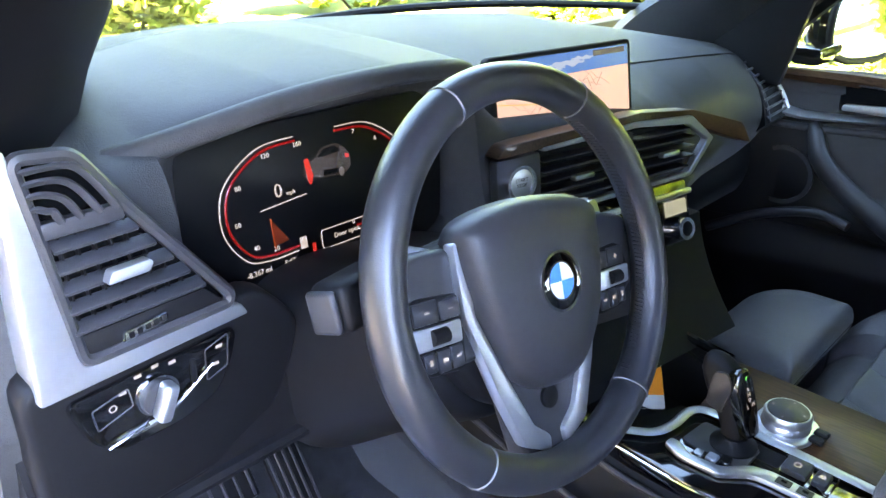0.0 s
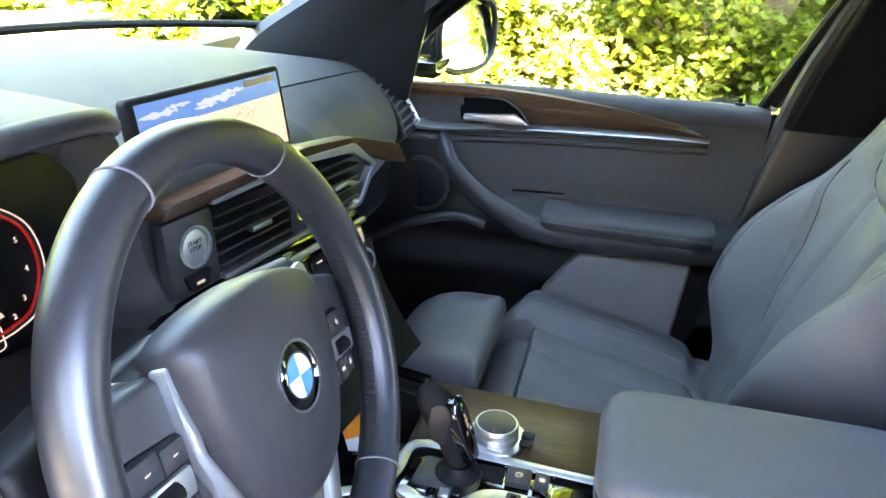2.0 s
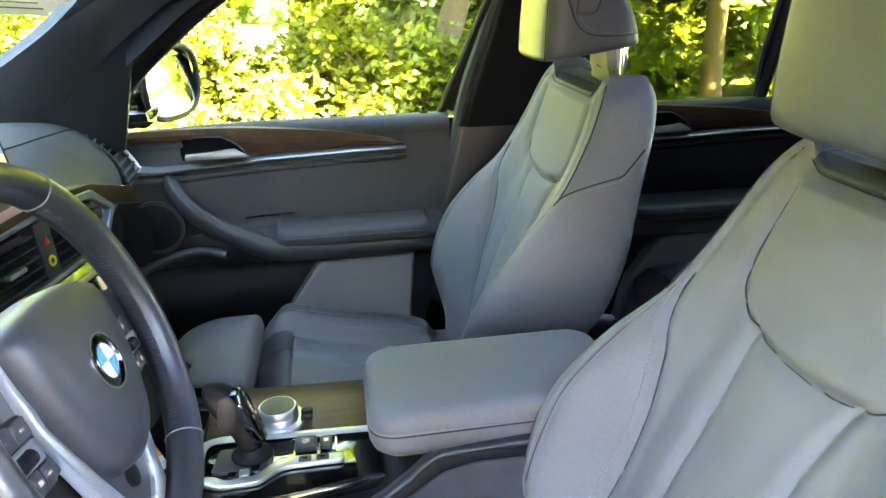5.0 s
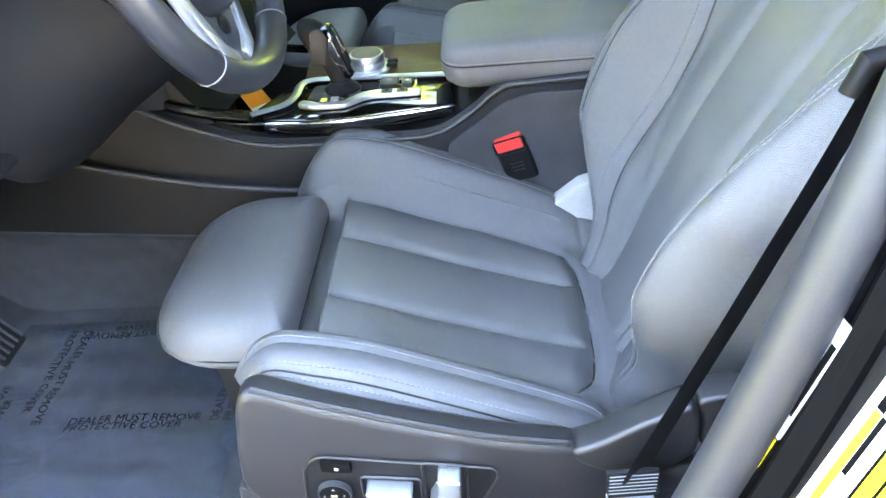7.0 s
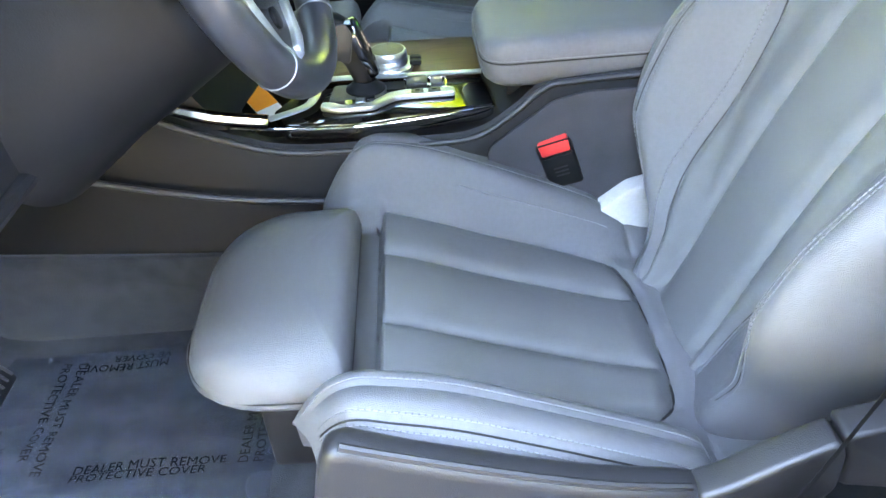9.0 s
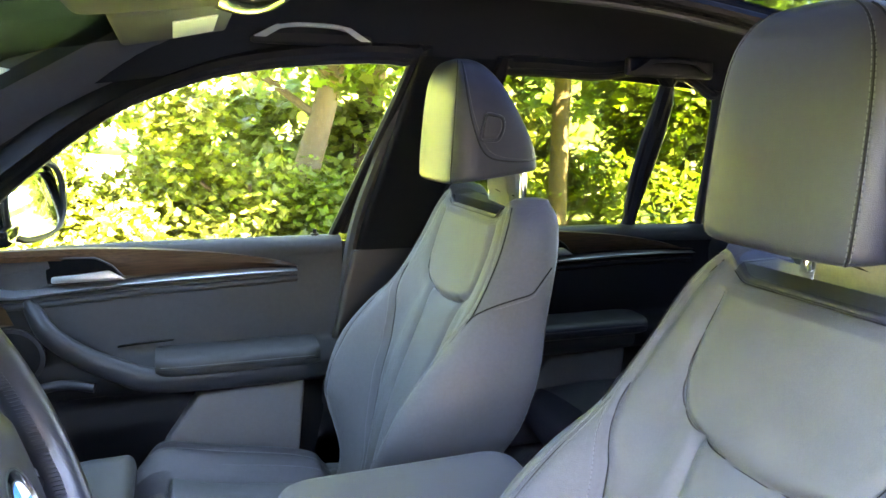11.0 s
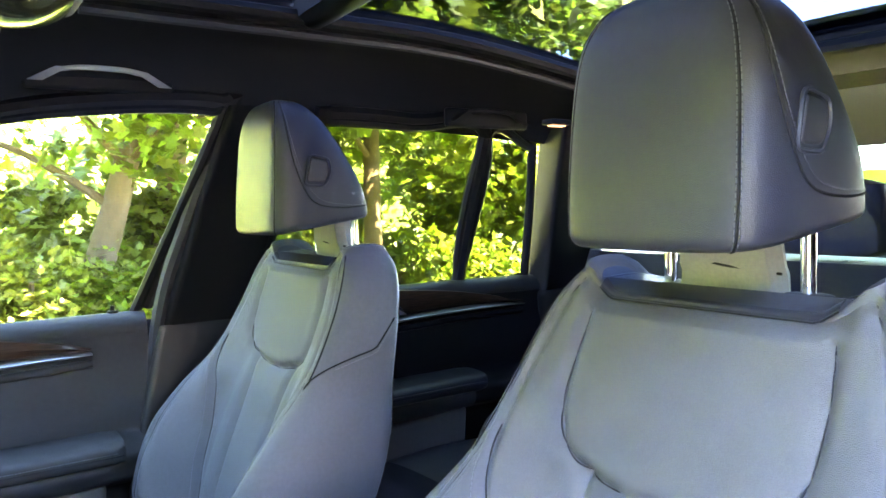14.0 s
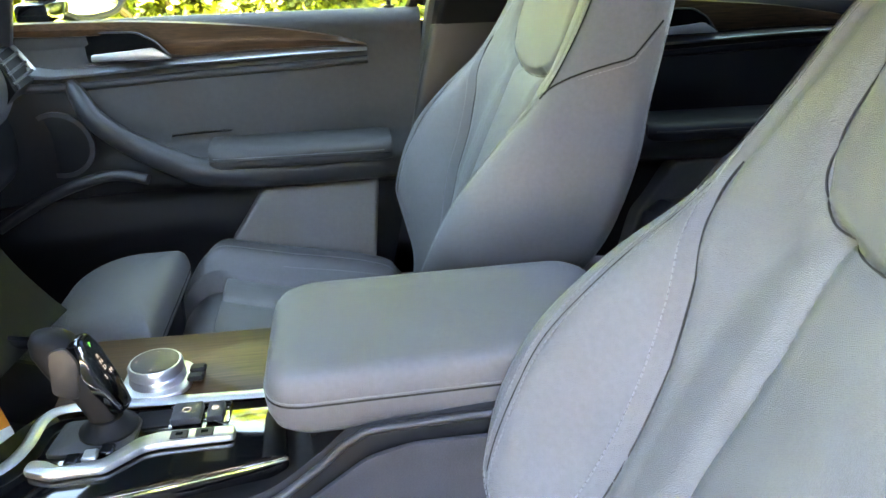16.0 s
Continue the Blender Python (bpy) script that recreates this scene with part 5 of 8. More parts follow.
    def head(p, k, grow=1.0):
        s1 = interp(HS, k) * grow
        back = (yf - p.y) / (yf - yr)
        dep = interp([(0, 1.0), (0.15, 0.98), (0.35, 0.90), (0.55, 0.76), (0.75, 0.57), (0.9, 0.44), (1, 0.38)], k)
        y = yf - (yf - p.y) * dep
        mid_y = yf - (yf - cen) * dep
        return Vector((cx + p.x * s1 * (1 - 0.10 * back * sstep(0.3, 1.0, k)), mid_y + (y - mid_y) * s1 - 0.016 * k, interp(HZ, k) + 0.026 * back * (1 - k) ** 2))

    H = part("headrest", loft([[head(p, k) for p in plan] for k in lin(0, 1, 44)]), LEATHER_H, S, "black leather headrest with double stitched sides")
    for q in (11, len(plan) - 11):
        part("seam", tube([head(plan[q], k, 1.0) for k in lin(0.03, 0.95, 40)], 0.0011, 5), PIPING, H)
        for d in (-1, 1):
            part("stitching", stitches([head(plan[q].lerp(plan[q + d], 0.45), k, 1.001) for k in lin(0.03, 0.95, 60)], r=0.0005), DARK_THREAD, H)

    def seam_pt(i, k, sgn):
        i = i % len(plan)
        p = plan[int(i)].lerp(plan[(int(i) + 1) % len(plan)], i - int(i))
        v = head(Vector((abs(p.x), p.y, 0)), k, 1.003)
        return Vector((cx + sgn * (v.x - cx), v.y, v.z))

    path = curve([(16, 0.93, 0), (17, 0.75, 0), (19.5, 0.5, 0), (22.5, 0.30, 0), (27, 0.22, 0), (32, 0.21, 0), (37, 0.21, 0)], 6)
    for q in (-1, 1):
        part("side_seam", tube([seam_pt(p.x, p.y, q) for p in path], 0.0012, 5), PIPING, H)
        part("stitching", stitches([seam_pt(p.x + 1.2, p.y + 0.014, q) for p in path], r=0.0005), DARK_THREAD, H)
    for q in (-1, 1):
        part("post", tube([(cx + q * 0.068, yp, 1.07), (cx + q * 0.068, yp, 1.20)], 0.0062, 14), CHROME, S, "chrome headrest post")
        part("post_collar", slab([(0.021 * math.cos(a), 0.015 * math.sin(a)) for a in lin(0, 2 * math.pi, 25)[:-1]], 0.008, Matrix.Translation((cx + q * 0.068, yp, 1.0925)), 0.003, 2), PLASTIC_D, S)
    pcv = part("post_cover", loft([[Vector((cx + x * k, yp - 0.004 + dy + 0.016 * math.sin(a), z)) for x, a in ((-0.052, 0), (-0.045, 1.2), (0.045, 1.2), (0.052, 0), (0.045, -1.2), (-0.045, -1.2))] for z, k, dy in ((1.087, 1.0, 0.004), (1.106, 0.97, 0.004), (1.114, 0.96, 0.008), (1.140, 0.90, 0.010), (1.165, 0.85, 0.006))]), SLEEVE, S, 'grey cloth post cover')
    part("fold", tube(curve([(cx - 0.050, yp + 0.008, 1.108), (cx, yp + 0.0185, 1.114), (cx + 0.050, yp + 0.008, 1.120)], 6), 0.0014, 5), PIPING, pcv)
    for q in (-1, 1):
        sx = cx + q * (head(Vector((0.103, yr + 0.05, 0)), 0.48).x - cx)
        bmx = axes((sx, yh + 0.042, 1.228), (-0.05 * q, q * 1.0, 0.0), (0, 0, 1)) if q > 0 else axes((sx, yh + 0.042, 1.228), (-0.05, -1, 0.0), (0, 0, 1))
        sh = [(-0.018, -0.019), (0.010, -0.020), (0.018, -0.002), (0.016, 0.014), (-0.010, 0.019)] if q < 0 else [(0.018, -0.019), (0.016, 0.014), (-0.010, 0.019), (-0.018, -0.002), (-0.010, -0.020)]
        part("release_button", slab(rpoly(sh, 0.007), 0.012, bmx @ Matrix.Translation((0, 0, 0.0030)), 0.003, 3), PLASTIC, H, "black headrest release button")
        part("button_ring", tube([bmx @ Vector((p[0] * 1.2, p[1] * 1.2, 0.0016)) for p in rpoly(sh, 0.007)], 0.0022, 6, True), LEATHER_H, H)
    return S


make_seat(-0.380, -1, 0.0, 0.0, -0.363, "black leather sports seat of the driver with power switches")
make_seat(0.368, 1, 0.050, 0.040, 0.366, "black leather passenger seat beside the closed door")
# ---- dashboard ----
DB = thing("dashboard", (0, 0.75, 0.6), "black grained dashboard with silver trim and air vents", "dashboard")
DASH = [  # x, then profile points (y, z) from the windscreen's foot over the top edge down to the knees
    (-0.72, (0.80, 1.085), (0.72, 1.1), (0.63, 1.095), (0.59, 1.085), (0.585, 1.00), (0.590, 0.92), (0.66, 0.80)),
    (-0.60, (0.86, 1.118), (0.76, 1.117), (0.65, 1.100), (0.60, 1.080), (0.590, 1.00), (0.592, 0.92), (0.66, 0.80)),
    (-0.565, (0.89, 1.122), (0.78, 1.121), (0.65, 1.102), (0.61, 1.075), (0.600, 1.00), (0.595, 0.92), (0.66, 0.80)),
    (-0.535, (0.91, 1.127), (0.79, 1.126), (0.64, 1.106), (0.665, 1.065), (0.665, 0.96), (0.598, 0.915), (0.66, 0.80)),
    (-0.45, (0.97, 1.131), (0.82, 1.134), (0.615, 1.124), (0.67, 1.085), (0.67, 0.945), (0.600, 0.92), (0.66, 0.80)),
    (-0.34, (1.01, 1.128), (0.85, 1.136), (0.610, 1.128), (0.67, 1.090), (0.67, 0.945), (0.600, 0.92), (0.66, 0.80)),
    (-0.235, (1.03, 1.122), (0.86, 1.128), (0.628, 1.116), (0.67, 1.085), (0.67, 0.95), (0.605, 0.92), (0.66, 0.78)),
    (-0.205, (1.035, 1.12), (0.87, 1.118), (0.66, 1.090), (0.640, 1.060), (0.625, 0.97), (0.60, 0.90), (0.60, 0.74)),
    (-0.16, (1.04, 1.116), (0.88, 1.102), (0.72, 1.050), (0.640, 1.035), (0.615, 0.96), (0.58, 0.86), (0.57, 0.72)),
    (0.00, (1.04, 1.108), (0.88, 1.094), (0.72, 1.045), (0.620, 1.020), (0.590, 0.95), (0.55, 0.85), (0.54, 0.70)),
    (0.14, (1.02, 1.1), (0.87, 1.085), (0.70, 1.040), (0.610, 1.000), (0.580, 0.93), (0.56, 0.84), (0.57, 0.70)),
    (0.26, (0.99, 1.09), (0.85, 1.076), (0.70, 1.030), (0.620, 0.975), (0.600, 0.91), (0.62, 0.84), (0.72, 0.72)),
    (0.42, (0.91, 1.06), (0.81, 1.055), (0.70, 1.020), (0.640, 0.970), (0.625, 0.90), (0.66, 0.83), (0.76, 0.72)),
    (0.56, (0.81, 1.03), (0.77, 1.030), (0.71, 1.008), (0.655, 0.955), (0.640, 0.895), (0.67, 0.83), (0.77, 0.72)),
    (0.645, (0.77, 1.012), (0.75, 1.012), (0.71, 0.995), (0.665, 0.945), (0.650, 0.895), (0.68, 0.83), (0.77, 0.72)),
]


def dash_ring(x):
    rows = [[(r[0], r[k][j]) for r in DASH] for k in range(1, 8) for j in (0, 1)]
    ctl = []
    for k in range(7):
        i = max(j for j in range(len(DASH)) if DASH[j][0] <= x + 1e-9)
        i = min(i, len(DASH) - 2)
        t = (x - DASH[i][0]) / (DASH[i + 1][0] - DASH[i][0])
        a, b = DASH[i][k + 1], DASH[i + 1][k + 1]
        ctl.append((a[0] + (b[0] - a[0]) * t, a[1] + (b[1] - a[1]) * t, 0))
    pts = curve(ctl, 7)
    return [Vector((x, p.x, p.y)) for p in pts] + [Vector((x, 1.0, 0.74)), Vector((x, 1.06, 1.0))]


part("dash_body", loft([dash_ring(x) for x in sorted(set(lin(-0.72, 0.645, 90) + [r[0] for r in DASH]))]), DASH_SKIN, DB, "soft black grained dash skin")
part("dash_seam", tube([dash_ring(x)[13] + Vector((0, -0.001, 0.0005)) for x in lin(-0.20, 0.60, 40)], 0.0012, 6), PIPING, DB)
# hood over the instruments
part("hood_lip", tube(curve([(-0.60, 0.645, 1.088), (-0.545, 0.628, 1.100), (-0.45, 0.612, 1.117), (-0.35, 0.606, 1.122), (-0.26, 0.616, 1.114), (-0.205, 0.645, 1.094)], 8), 0.010, 10), DASH_SKIN, DB, "rounded leather lip of the instrument hood")
# knee panel, column cover, fuse panel
part("knee_panel", sheet(lambda u, v: Vector((u, 0.632 - 0.05 * math.cos((v - 0.85) * 9), v)), lin(-0.71, -0.19, 20), lin(0.828, 0.925, 14), (0, 0.03, 0)), PLASTIC_D, DB, "matt black knee panel")
part("knee_panel_edge", tube([(u, 0.632 - 0.05 * math.cos(-0.022 * 9), 0.830) for u in lin(-0.71, -0.19, 12)], 0.008, 8), PLASTIC_D, DB)
part("glove_box", sheet(lambda u, v: Vector((u, 0.665 + 0.04 * ((v - 0.80) / 0.1) ** 2 + 0.10 * sstep(0.75, 0.62, v), v)), lin(0.17, 0.66, 20), lin(0.60, 0.90, 16), (0, 0.04, 0)), PLASTIC_D, DB)

# left vent set in its silver L
LV = axes((-0.635, 0.575, 1.045), (1, 0.06, 0), (0, 0.05, 1))
part("silver_frame", slab(rpoly([(-0.048, 0.088), (-0.056, -0.010), (-0.060, -0.074), (0.096, -0.071), (0.090, -0.060), (-0.028, -0.059), (-0.033, -0.01), (-0.040, 0.088)], 0.004), 0.03, LV @ Matrix.Translation((0, 0, 0.012)), 0.005, 3), SILVER, DB, "satin silver L-shaped frame")
V_OUT = [(-0.038, 0.082), (-0.004, 0.078), (0.020, 0.040), (0.084, -0.050), (0.082, -0.057), (-0.027, -0.057), (-0.031, -0.01)]
lv = part("air_vent", slab(rpoly(V_OUT, 0.006), 0.004, LV @ Matrix.Translation((0, 0, 0.000)), 0.001), INK, DB, "black vent behind slats")
part("vent_rim", tube([LV @ Vector((*p, 0.009)) for p in rpoly(V_OUT, 0.008)], 0.0048, 8, True), PLASTIC, lv, "black vent surround")
vr = lambda y: 0.020 + (0.040 - y) * 0.70
for y in (0.024, 0.010, -0.004, -0.018, -0.032):
    part("slat", rbox(-0.029, vr(y) - 0.006, -0.0016, 0.0016, -0.006, 0.006, 0.0012, 2, LV @ Matrix.Translation((0, y, 0.009)) @ Matrix.Rotation(radians(24), 4, "X")), PLASTIC, lv)
for i in range(8):
    x = -0.022 + 0.0105 * i
    part("fin", rbox(x - 0.0007, x + 0.0007, -0.040, min(0.028, 0.040 - max(0.0, x + 0.004 - 0.020) / 0.70 - 0.006), 0.0005, 0.006, 0, m=LV), PLASTIC_D, lv)
part("shelf_bar", rbox(-0.033, 0.019, 0.030, 0.041, 0.004, 0.013, 0.002, 2, LV), PLASTIC, lv, "grey bar across the vent")
for y, xk, xe in ((0.073, -0.006, 0.015), (0.0655, -0.013, 0.004), (0.058, -0.020, -0.008), (0.050, -0.026, -0.020)):
    part("slat", tube([LV @ Vector(p) for p in curve([(-0.036, y, 0.011), ((xk - 0.036) / 2, y + 0.0005, 0.0125), (xk, y - 0.002, 0.013), ((xk + xe) / 2, (y + 0.038) / 2 + 0.003, 0.0135), (xe, 0.039, 0.013)], 5)], 0.0019, 6, flat=1.6), PLASTIC, lv)
part("vent_tab", slab(rpoly([(-0.010, -0.0035), (0.018, -0.0035), (0.022, 0.002), (0.020, 0.0045), (-0.006, 0.0045)], 0.002), 0.010, LV @ Matrix.Translation((0.004, -0.002, 0.024)), 0.002, 2), SILVER, lv, "silver vent tab")
part("vent_foot", slab(rpoly([(-0.028, -0.038), (0.064, -0.038), (0.082, -0.057), (-0.027, -0.057)], 0.003), 0.008, LV @ Matrix.Translation((0, 0, 0.010)), 0.002), PLASTIC_D, lv)
tw_ = part("thumbwheel", slab(rpoly([(-0.002, -0.053), (0.032, -0.049), (0.033, -0.042), (0.000, -0.045)], 0.003), 0.006, LV @ Matrix.Translation((0, 0, 0.014)), 0.002), CHROME, lv, "ridged silver thumbwheel")
for i in range(5):
    part("mark", rbox(0.003 + 0.006 * i, 0.0065 + 0.006 * i, -0.0505 + 0.0008 * i, -0.0465 + 0.0008 * i, 0.0142, 0.0148, 0, m=LV), PLASTIC_D, tw_)
# light switch panel
LS = axes((-0.619, 0.573, 0.942), (1, 0.06, 0), (0, -0.10, 1))
part("switch_fascia", slab(rpoly([(-0.085, 0.045), (0.10, 0.045), (0.135, 0.00), (0.115, -0.06), (0.08, -0.105), (-0.085, -0.105)], 0.02), 0.03, LS @ Matrix.Translation((0, 0, 0.0035)), 0.006, 3), PLASTIC_D, DB, "black fascia round the light switch")
ls = part("light_panel", slab(rpoly([(-0.062, 0.022), (-0.050, -0.018), (-0.030, -0.036), (0.020, -0.036), (0.050, -0.026), (0.064, 0.0), (0.070, 0.026)], 0.010), 0.012, LS @ Matrix.Translation((0, 0, 0.008)), 0.003), GLOSS, DB, "gloss black light switch panel")
part("bezel", ring(0.0140, 0.0160, 0.004, LS @ Matrix.Translation((0.0, 0.0, 0.011)), 36), CHROME, ls)
part("light_knob", disc(0.0140, 0.010, LS @ Matrix.Translation((0.0, 0.0, 0.015)), 30, 0.002), PLASTIC, ls)
part("knob_grip", rbox(-0.0055, 0.0055, -0.0150, 0.0150, 0, 0.014, 0.004, 3, LS @ Matrix.Translation((0.0, 0.0, 0.013)) @ Matrix.Rotation(radians(-20), 4, "Z")), SILVER, ls, "silver light knob")
part("chrome_line", tube([LS @ Vector(p) for p in curve([(-0.040, -0.026, 0.0095), (-0.012, -0.022, 0.0095), (0.010, -0.018, 0.0095), (0.045, 0.004, 0.0095)], 6)], [0.0008, 0.001, 0.0013, 0.0017, 0.002, 0.0023, 0.0026, 0.0028, 0.0028, 0.0028, 0.0026, 0.0023, 0.002, 0.0017, 0.0014, 0.0012, 0.001, 0.0009, 0.0008], 6), CHROME, ls)
for x, y in ((-0.024, 0.014), (-0.012, 0.022), (0.001, 0.024), (0.014, 0.021), (0.052, 0.016), (0.048, 0.002)):
    part("mark", rbox(x - 0.0026, x + 0.0026, y - 0.0013, y + 0.0013, 0.0081, 0.0086, 0, m=LS), MARK, ls)
for q in ([(-0.046, 0.010), (-0.020, 0.016), (-0.018, 0.000), (-0.044, -0.008)], [(0.040, 0.018), (0.060, 0.024), (0.058, -0.004), (0.040, -0.010)]):
    part("button_edge", tube([LS @ Vector((*p, 0.0082)) for p in rpoly(q, 0.002)], 0.0006, 5, True), PLASTIC, ls)
part("mark", ring(0.0020, 0.0030, 0.0004, LS @ Matrix.Translation((-0.032, 0.005, 0.0086)), 14), MARK, ls)
part("dimmer", rbox(0.027, 0.032, -0.006, 0.016, 0.006, 0.0105, 0.002, 2, LS), PLASTIC_D, ls, "ridged dimmer wheel")

# instrument display
IC = thing("instrument_cluster", (-0.37, 0.66, 0.95), "lit digital instrument display with white and red dials", "instrument display")
IM = axes((-0.402, 0.652, 1.024), (1, 0, 0), (0, 0.12, 1)) @ Matrix.Diagonal((0.90, 0.93, 1, 1))
part("screen", slab(rpoly([(-0.165, 0.040), (-0.135, 0.066), (0.135, 0.066), (0.165, 0.040), (0.150, -0.062), (0.125, -0.074), (-0.125, -0.074), (-0.150, -0.062)], 0.010), 0.008, IM @ Matrix.Translation((0, -0.008, 0)) @ Matrix.Diagonal((1.10, 1.18, 1, 1)), 0.002), mat("display_glass", (0.002, 0.002, 0.0022), 0.35, vary=0.1, spec=0.12), IC, "black glass panel")
CW, CR, CO, CG = glow("dial_white", (0.9, 0.92, 0.95), 0.32), glow("dial_red", (1.0, 0.06, 0.05), 0.30), glow("dial_orange", (1.0, 0.16, 0.05), 0.10), glow("dial_green", (0.1, 1.0, 0.2), 0.3)
UP = lambda x, y, z=0.0012: IM @ Vector((x, y, z))
dialL = curve([(-0.026, 0.052, 0), (-0.070, 0.048, 0), (-0.110, 0.020, 0), (-0.118, -0.020, 0), (-0.100, -0.052, 0), (-0.075, -0.060, 0), (-0.040, -0.060, 0)], 8)
dialR = [Vector((-p.x, p.y, 0)) for p in dialL]
for dl in (dialL, dialR):
    part("dial_line", tube([UP(p.x, p.y) for p in dl], 0.0007, 6), CW, IC)
    part("dial_glow", tube([UP(p.x * 0.945, p.y * 0.92) for p in dl], 0.0013, 6), glow("dial_glow", (0.75, 0.03, 0.03), 0.14), IC)
    sgn = 1 if dl is dialL else -1
for n, (x, y) in zip(("0", "20", "40", "60", "80", "120", "160"), [(p.x * 0.86, p.y * 0.84) for p in dialL[::-8][:7]]):
    part("numeral", text_bm(n, 0.0068, IM @ Matrix.Translation((x, y, 0.0012))), CW, IC)
for n, (x, y) in zip(("0", "1", "2", "3", "4", "5", "6", "7"), [(p.x * 0.84, p.y * 0.84) for p in dialR[::-6][:8]]):
    part("numeral", text_bm(n, 0.0068, IM @ Matrix.Translation((x, y, 0.0012))), CW, IC)
part("speed", text_bm("0", 0.020, IM @ Matrix.Translation((-0.052, 0.004, 0.0012))), CW, IC, "white zero of the speed readout")
part("speed_unit", text_bm("mph", 0.006, IM @ Matrix.Translation((-0.038, 0.000, 0.0012))), CW, IC)
part("readout_line", tube([UP(-0.075, -0.010), UP(-0.020, -0.006)], 0.0006, 5), CW, IC)
part("needle", tube([UP(-0.066, -0.050), UP(-0.066, -0.020)], 0.0010, 5), CO, IC)
part("odometer", text_bm("-8.367 mi", 0.0075, IM @ Matrix.Translation((-0.088, -0.068, 0.0012))), CW, IC)
part("clock_text", text_bm("5:47", 0.0075, IM @ Matrix.Translation((-0.052, -0.068, 0.0012))), CW, IC)
part("message", text_bm("Door open.", 0.0075, IM @ Matrix.Translation((0.024, -0.058, 0.0012))), CW, IC)
part("message_box", tube([UP(x, y) for x, y in rpoly([(-0.010, -0.048), (0.058, -0.048), (0.058, -0.068), (-0.010, -0.068)], 0.004)], 0.0006, 5, True), CW, IC)
part("gear_box", rbox(-0.036, -0.028, -0.060, -0.048, 0.0, 0.0008, 0.0, m=IM), CW, IC)
part("belt_symbol", rbox(-0.022, -0.018, -0.068, -0.058, 0.0, 0.0008, 0.0, m=IM), CR, IC)
part("green_symbol", rbox(-0.134, -0.129, -0.062, -0.059, 0.0, 0.0008, 0.0, m=IM), CG, IC)
IK = IM @ Matrix.Translation((0.010, 0.016, 0.0012))
flat = lambda pts, z, r=0.002: slab(rpoly(pts, r), 0.0003, IK @ Matrix.Translation((0, 0, z)), 0)
car = part("car_icon", flat([(-0.031, -0.006), (-0.029, 0.006), (-0.014, 0.010), (-0.004, 0.019), (0.014, 0.020), (0.025, 0.013), (0.031, 0.004), (0.030, -0.008), (0.020, -0.013), (-0.008, -0.011)], 0.0), glow("icon_grey", (0.16, 0.15, 0.155), 0.12), IC, "grey picture of a car with a red open door")
part("car_window", flat([(-0.011, 0.0095), (-0.003, 0.017), (0.012, 0.018), (0.020, 0.011)], 0.0005), INK, car)
part("car_sill", flat([(-0.006, -0.010), (0.014, -0.011), (0.016, -0.006), (-0.006, -0.004)], 0.0005), INK, car)
for x, y in ((0.017, -0.010), (-0.024, -0.006)):
    part("car_wheel", disc(0.0048, 0.0003, IK @ Matrix.Translation((x, y, 0.0008)) @ Matrix.Diagonal((0.75, 1, 1, 1)), 20, 0), glow("icon_wheel", (0.5, 0.5, 0.5), 0.12), car)
part("tail_lamp", flat([(0.024, 0.008), (0.029, 0.006), (0.029, 0.002), (0.024, 0.003)], 0.0008, 0.001), CR, car)
part("car_door_icon", flat([(-0.028, 0.011), (-0.023, 0.013), (-0.019, -0.006), (-0.023, -0.015), (-0.026, -0.012)], 0.0010), CR, car, "red open door")
part("needle_glow", flat([(-0.076, -0.064), (-0.076, -0.036), (-0.058, -0.062)], -0.0004), glow("faint_orange", (0.8, 0.12, 0.04), 0.03), IC)
part("warn_symbol", slab([(-0.005, -0.004), (0.005, -0.004), (0, 0.005)], 0.0004, IM @ Matrix.Translation((0.060, -0.040, 0.0012)), 0), CW, IC)

# centre display
CD = thing("centre_display", (-0.03, 0.65, 1.03), "wide lit map screen in a slim black bezel on the dash", "screen")
CM = axes((-0.036, 0.640, 1.055), (0.245, -0.024, -0.004), (0.0, 0.016, 0.09))
part("housing", slab(rpoly([(-0.128, -0.050), (0.128, -0.050), (0.128, 0.050), (-0.128, 0.050)], 0.008), 0.014, CM, 0.004, 3), PLASTIC_D, CD, "slim black bezel")
part("map_ground", rbox(-0.119, 0.119, -0.043, 0.018, 0.0004, 0.0010, 0, m=CM), glow("map_pink", (0.80, 0.60, 0.56), 0.62), CD, "pale pink lit map")
part("map_sky", rbox(-0.119, 0.119, 0.0182, 0.043, 0.0004, 0.0010, 0, m=CM), glow("map_blue", (0.07, 0.24, 0.75), 0.55), CD, "blue lit sky over the map")
rr = random.Random(8)
cloud = glow("map_cloud", (0.40, 0.55, 0.85), 0.55)
for x, y, w in ((-0.09, 0.030, 0.018), (-0.06, 0.034, 0.012), (0.0, 0.030, 0.022), (0.03, 0.034, 0.014), (-0.02, 0.026, 0.012)):
    part("cloud", slab([(1.5 * w * math.cos(a), 0.16 * w * math.sin(a) * (1 + 0.35 * math.sin(9 * a + x * 90)) + 0.04 * w * math.sin(7 * a)) for a in lin(0, 6.283, 41)[:-1]], 0.0003, CM @ Matrix.Translation((x, y, 0.0014)), 0), cloud, CD)
street = glow("map_street", (0.55, 0.40, 0.37), 0.5)
for i in range(16):
    y = 0.014 - 0.055 * rr.random()
    x = rr.uniform(-0.11, 0.05)
    w = rr.uniform(0.03, 0.07)
    part("street", tube([CM @ Vector((x + w * k, y + 0.006 * math.sin(4 * k + i) - 0.012 * k * rr.choice((0, 1)), 0.0012)) for k in lin(0, 1, 5)], 0.0004, 4), street, CD)
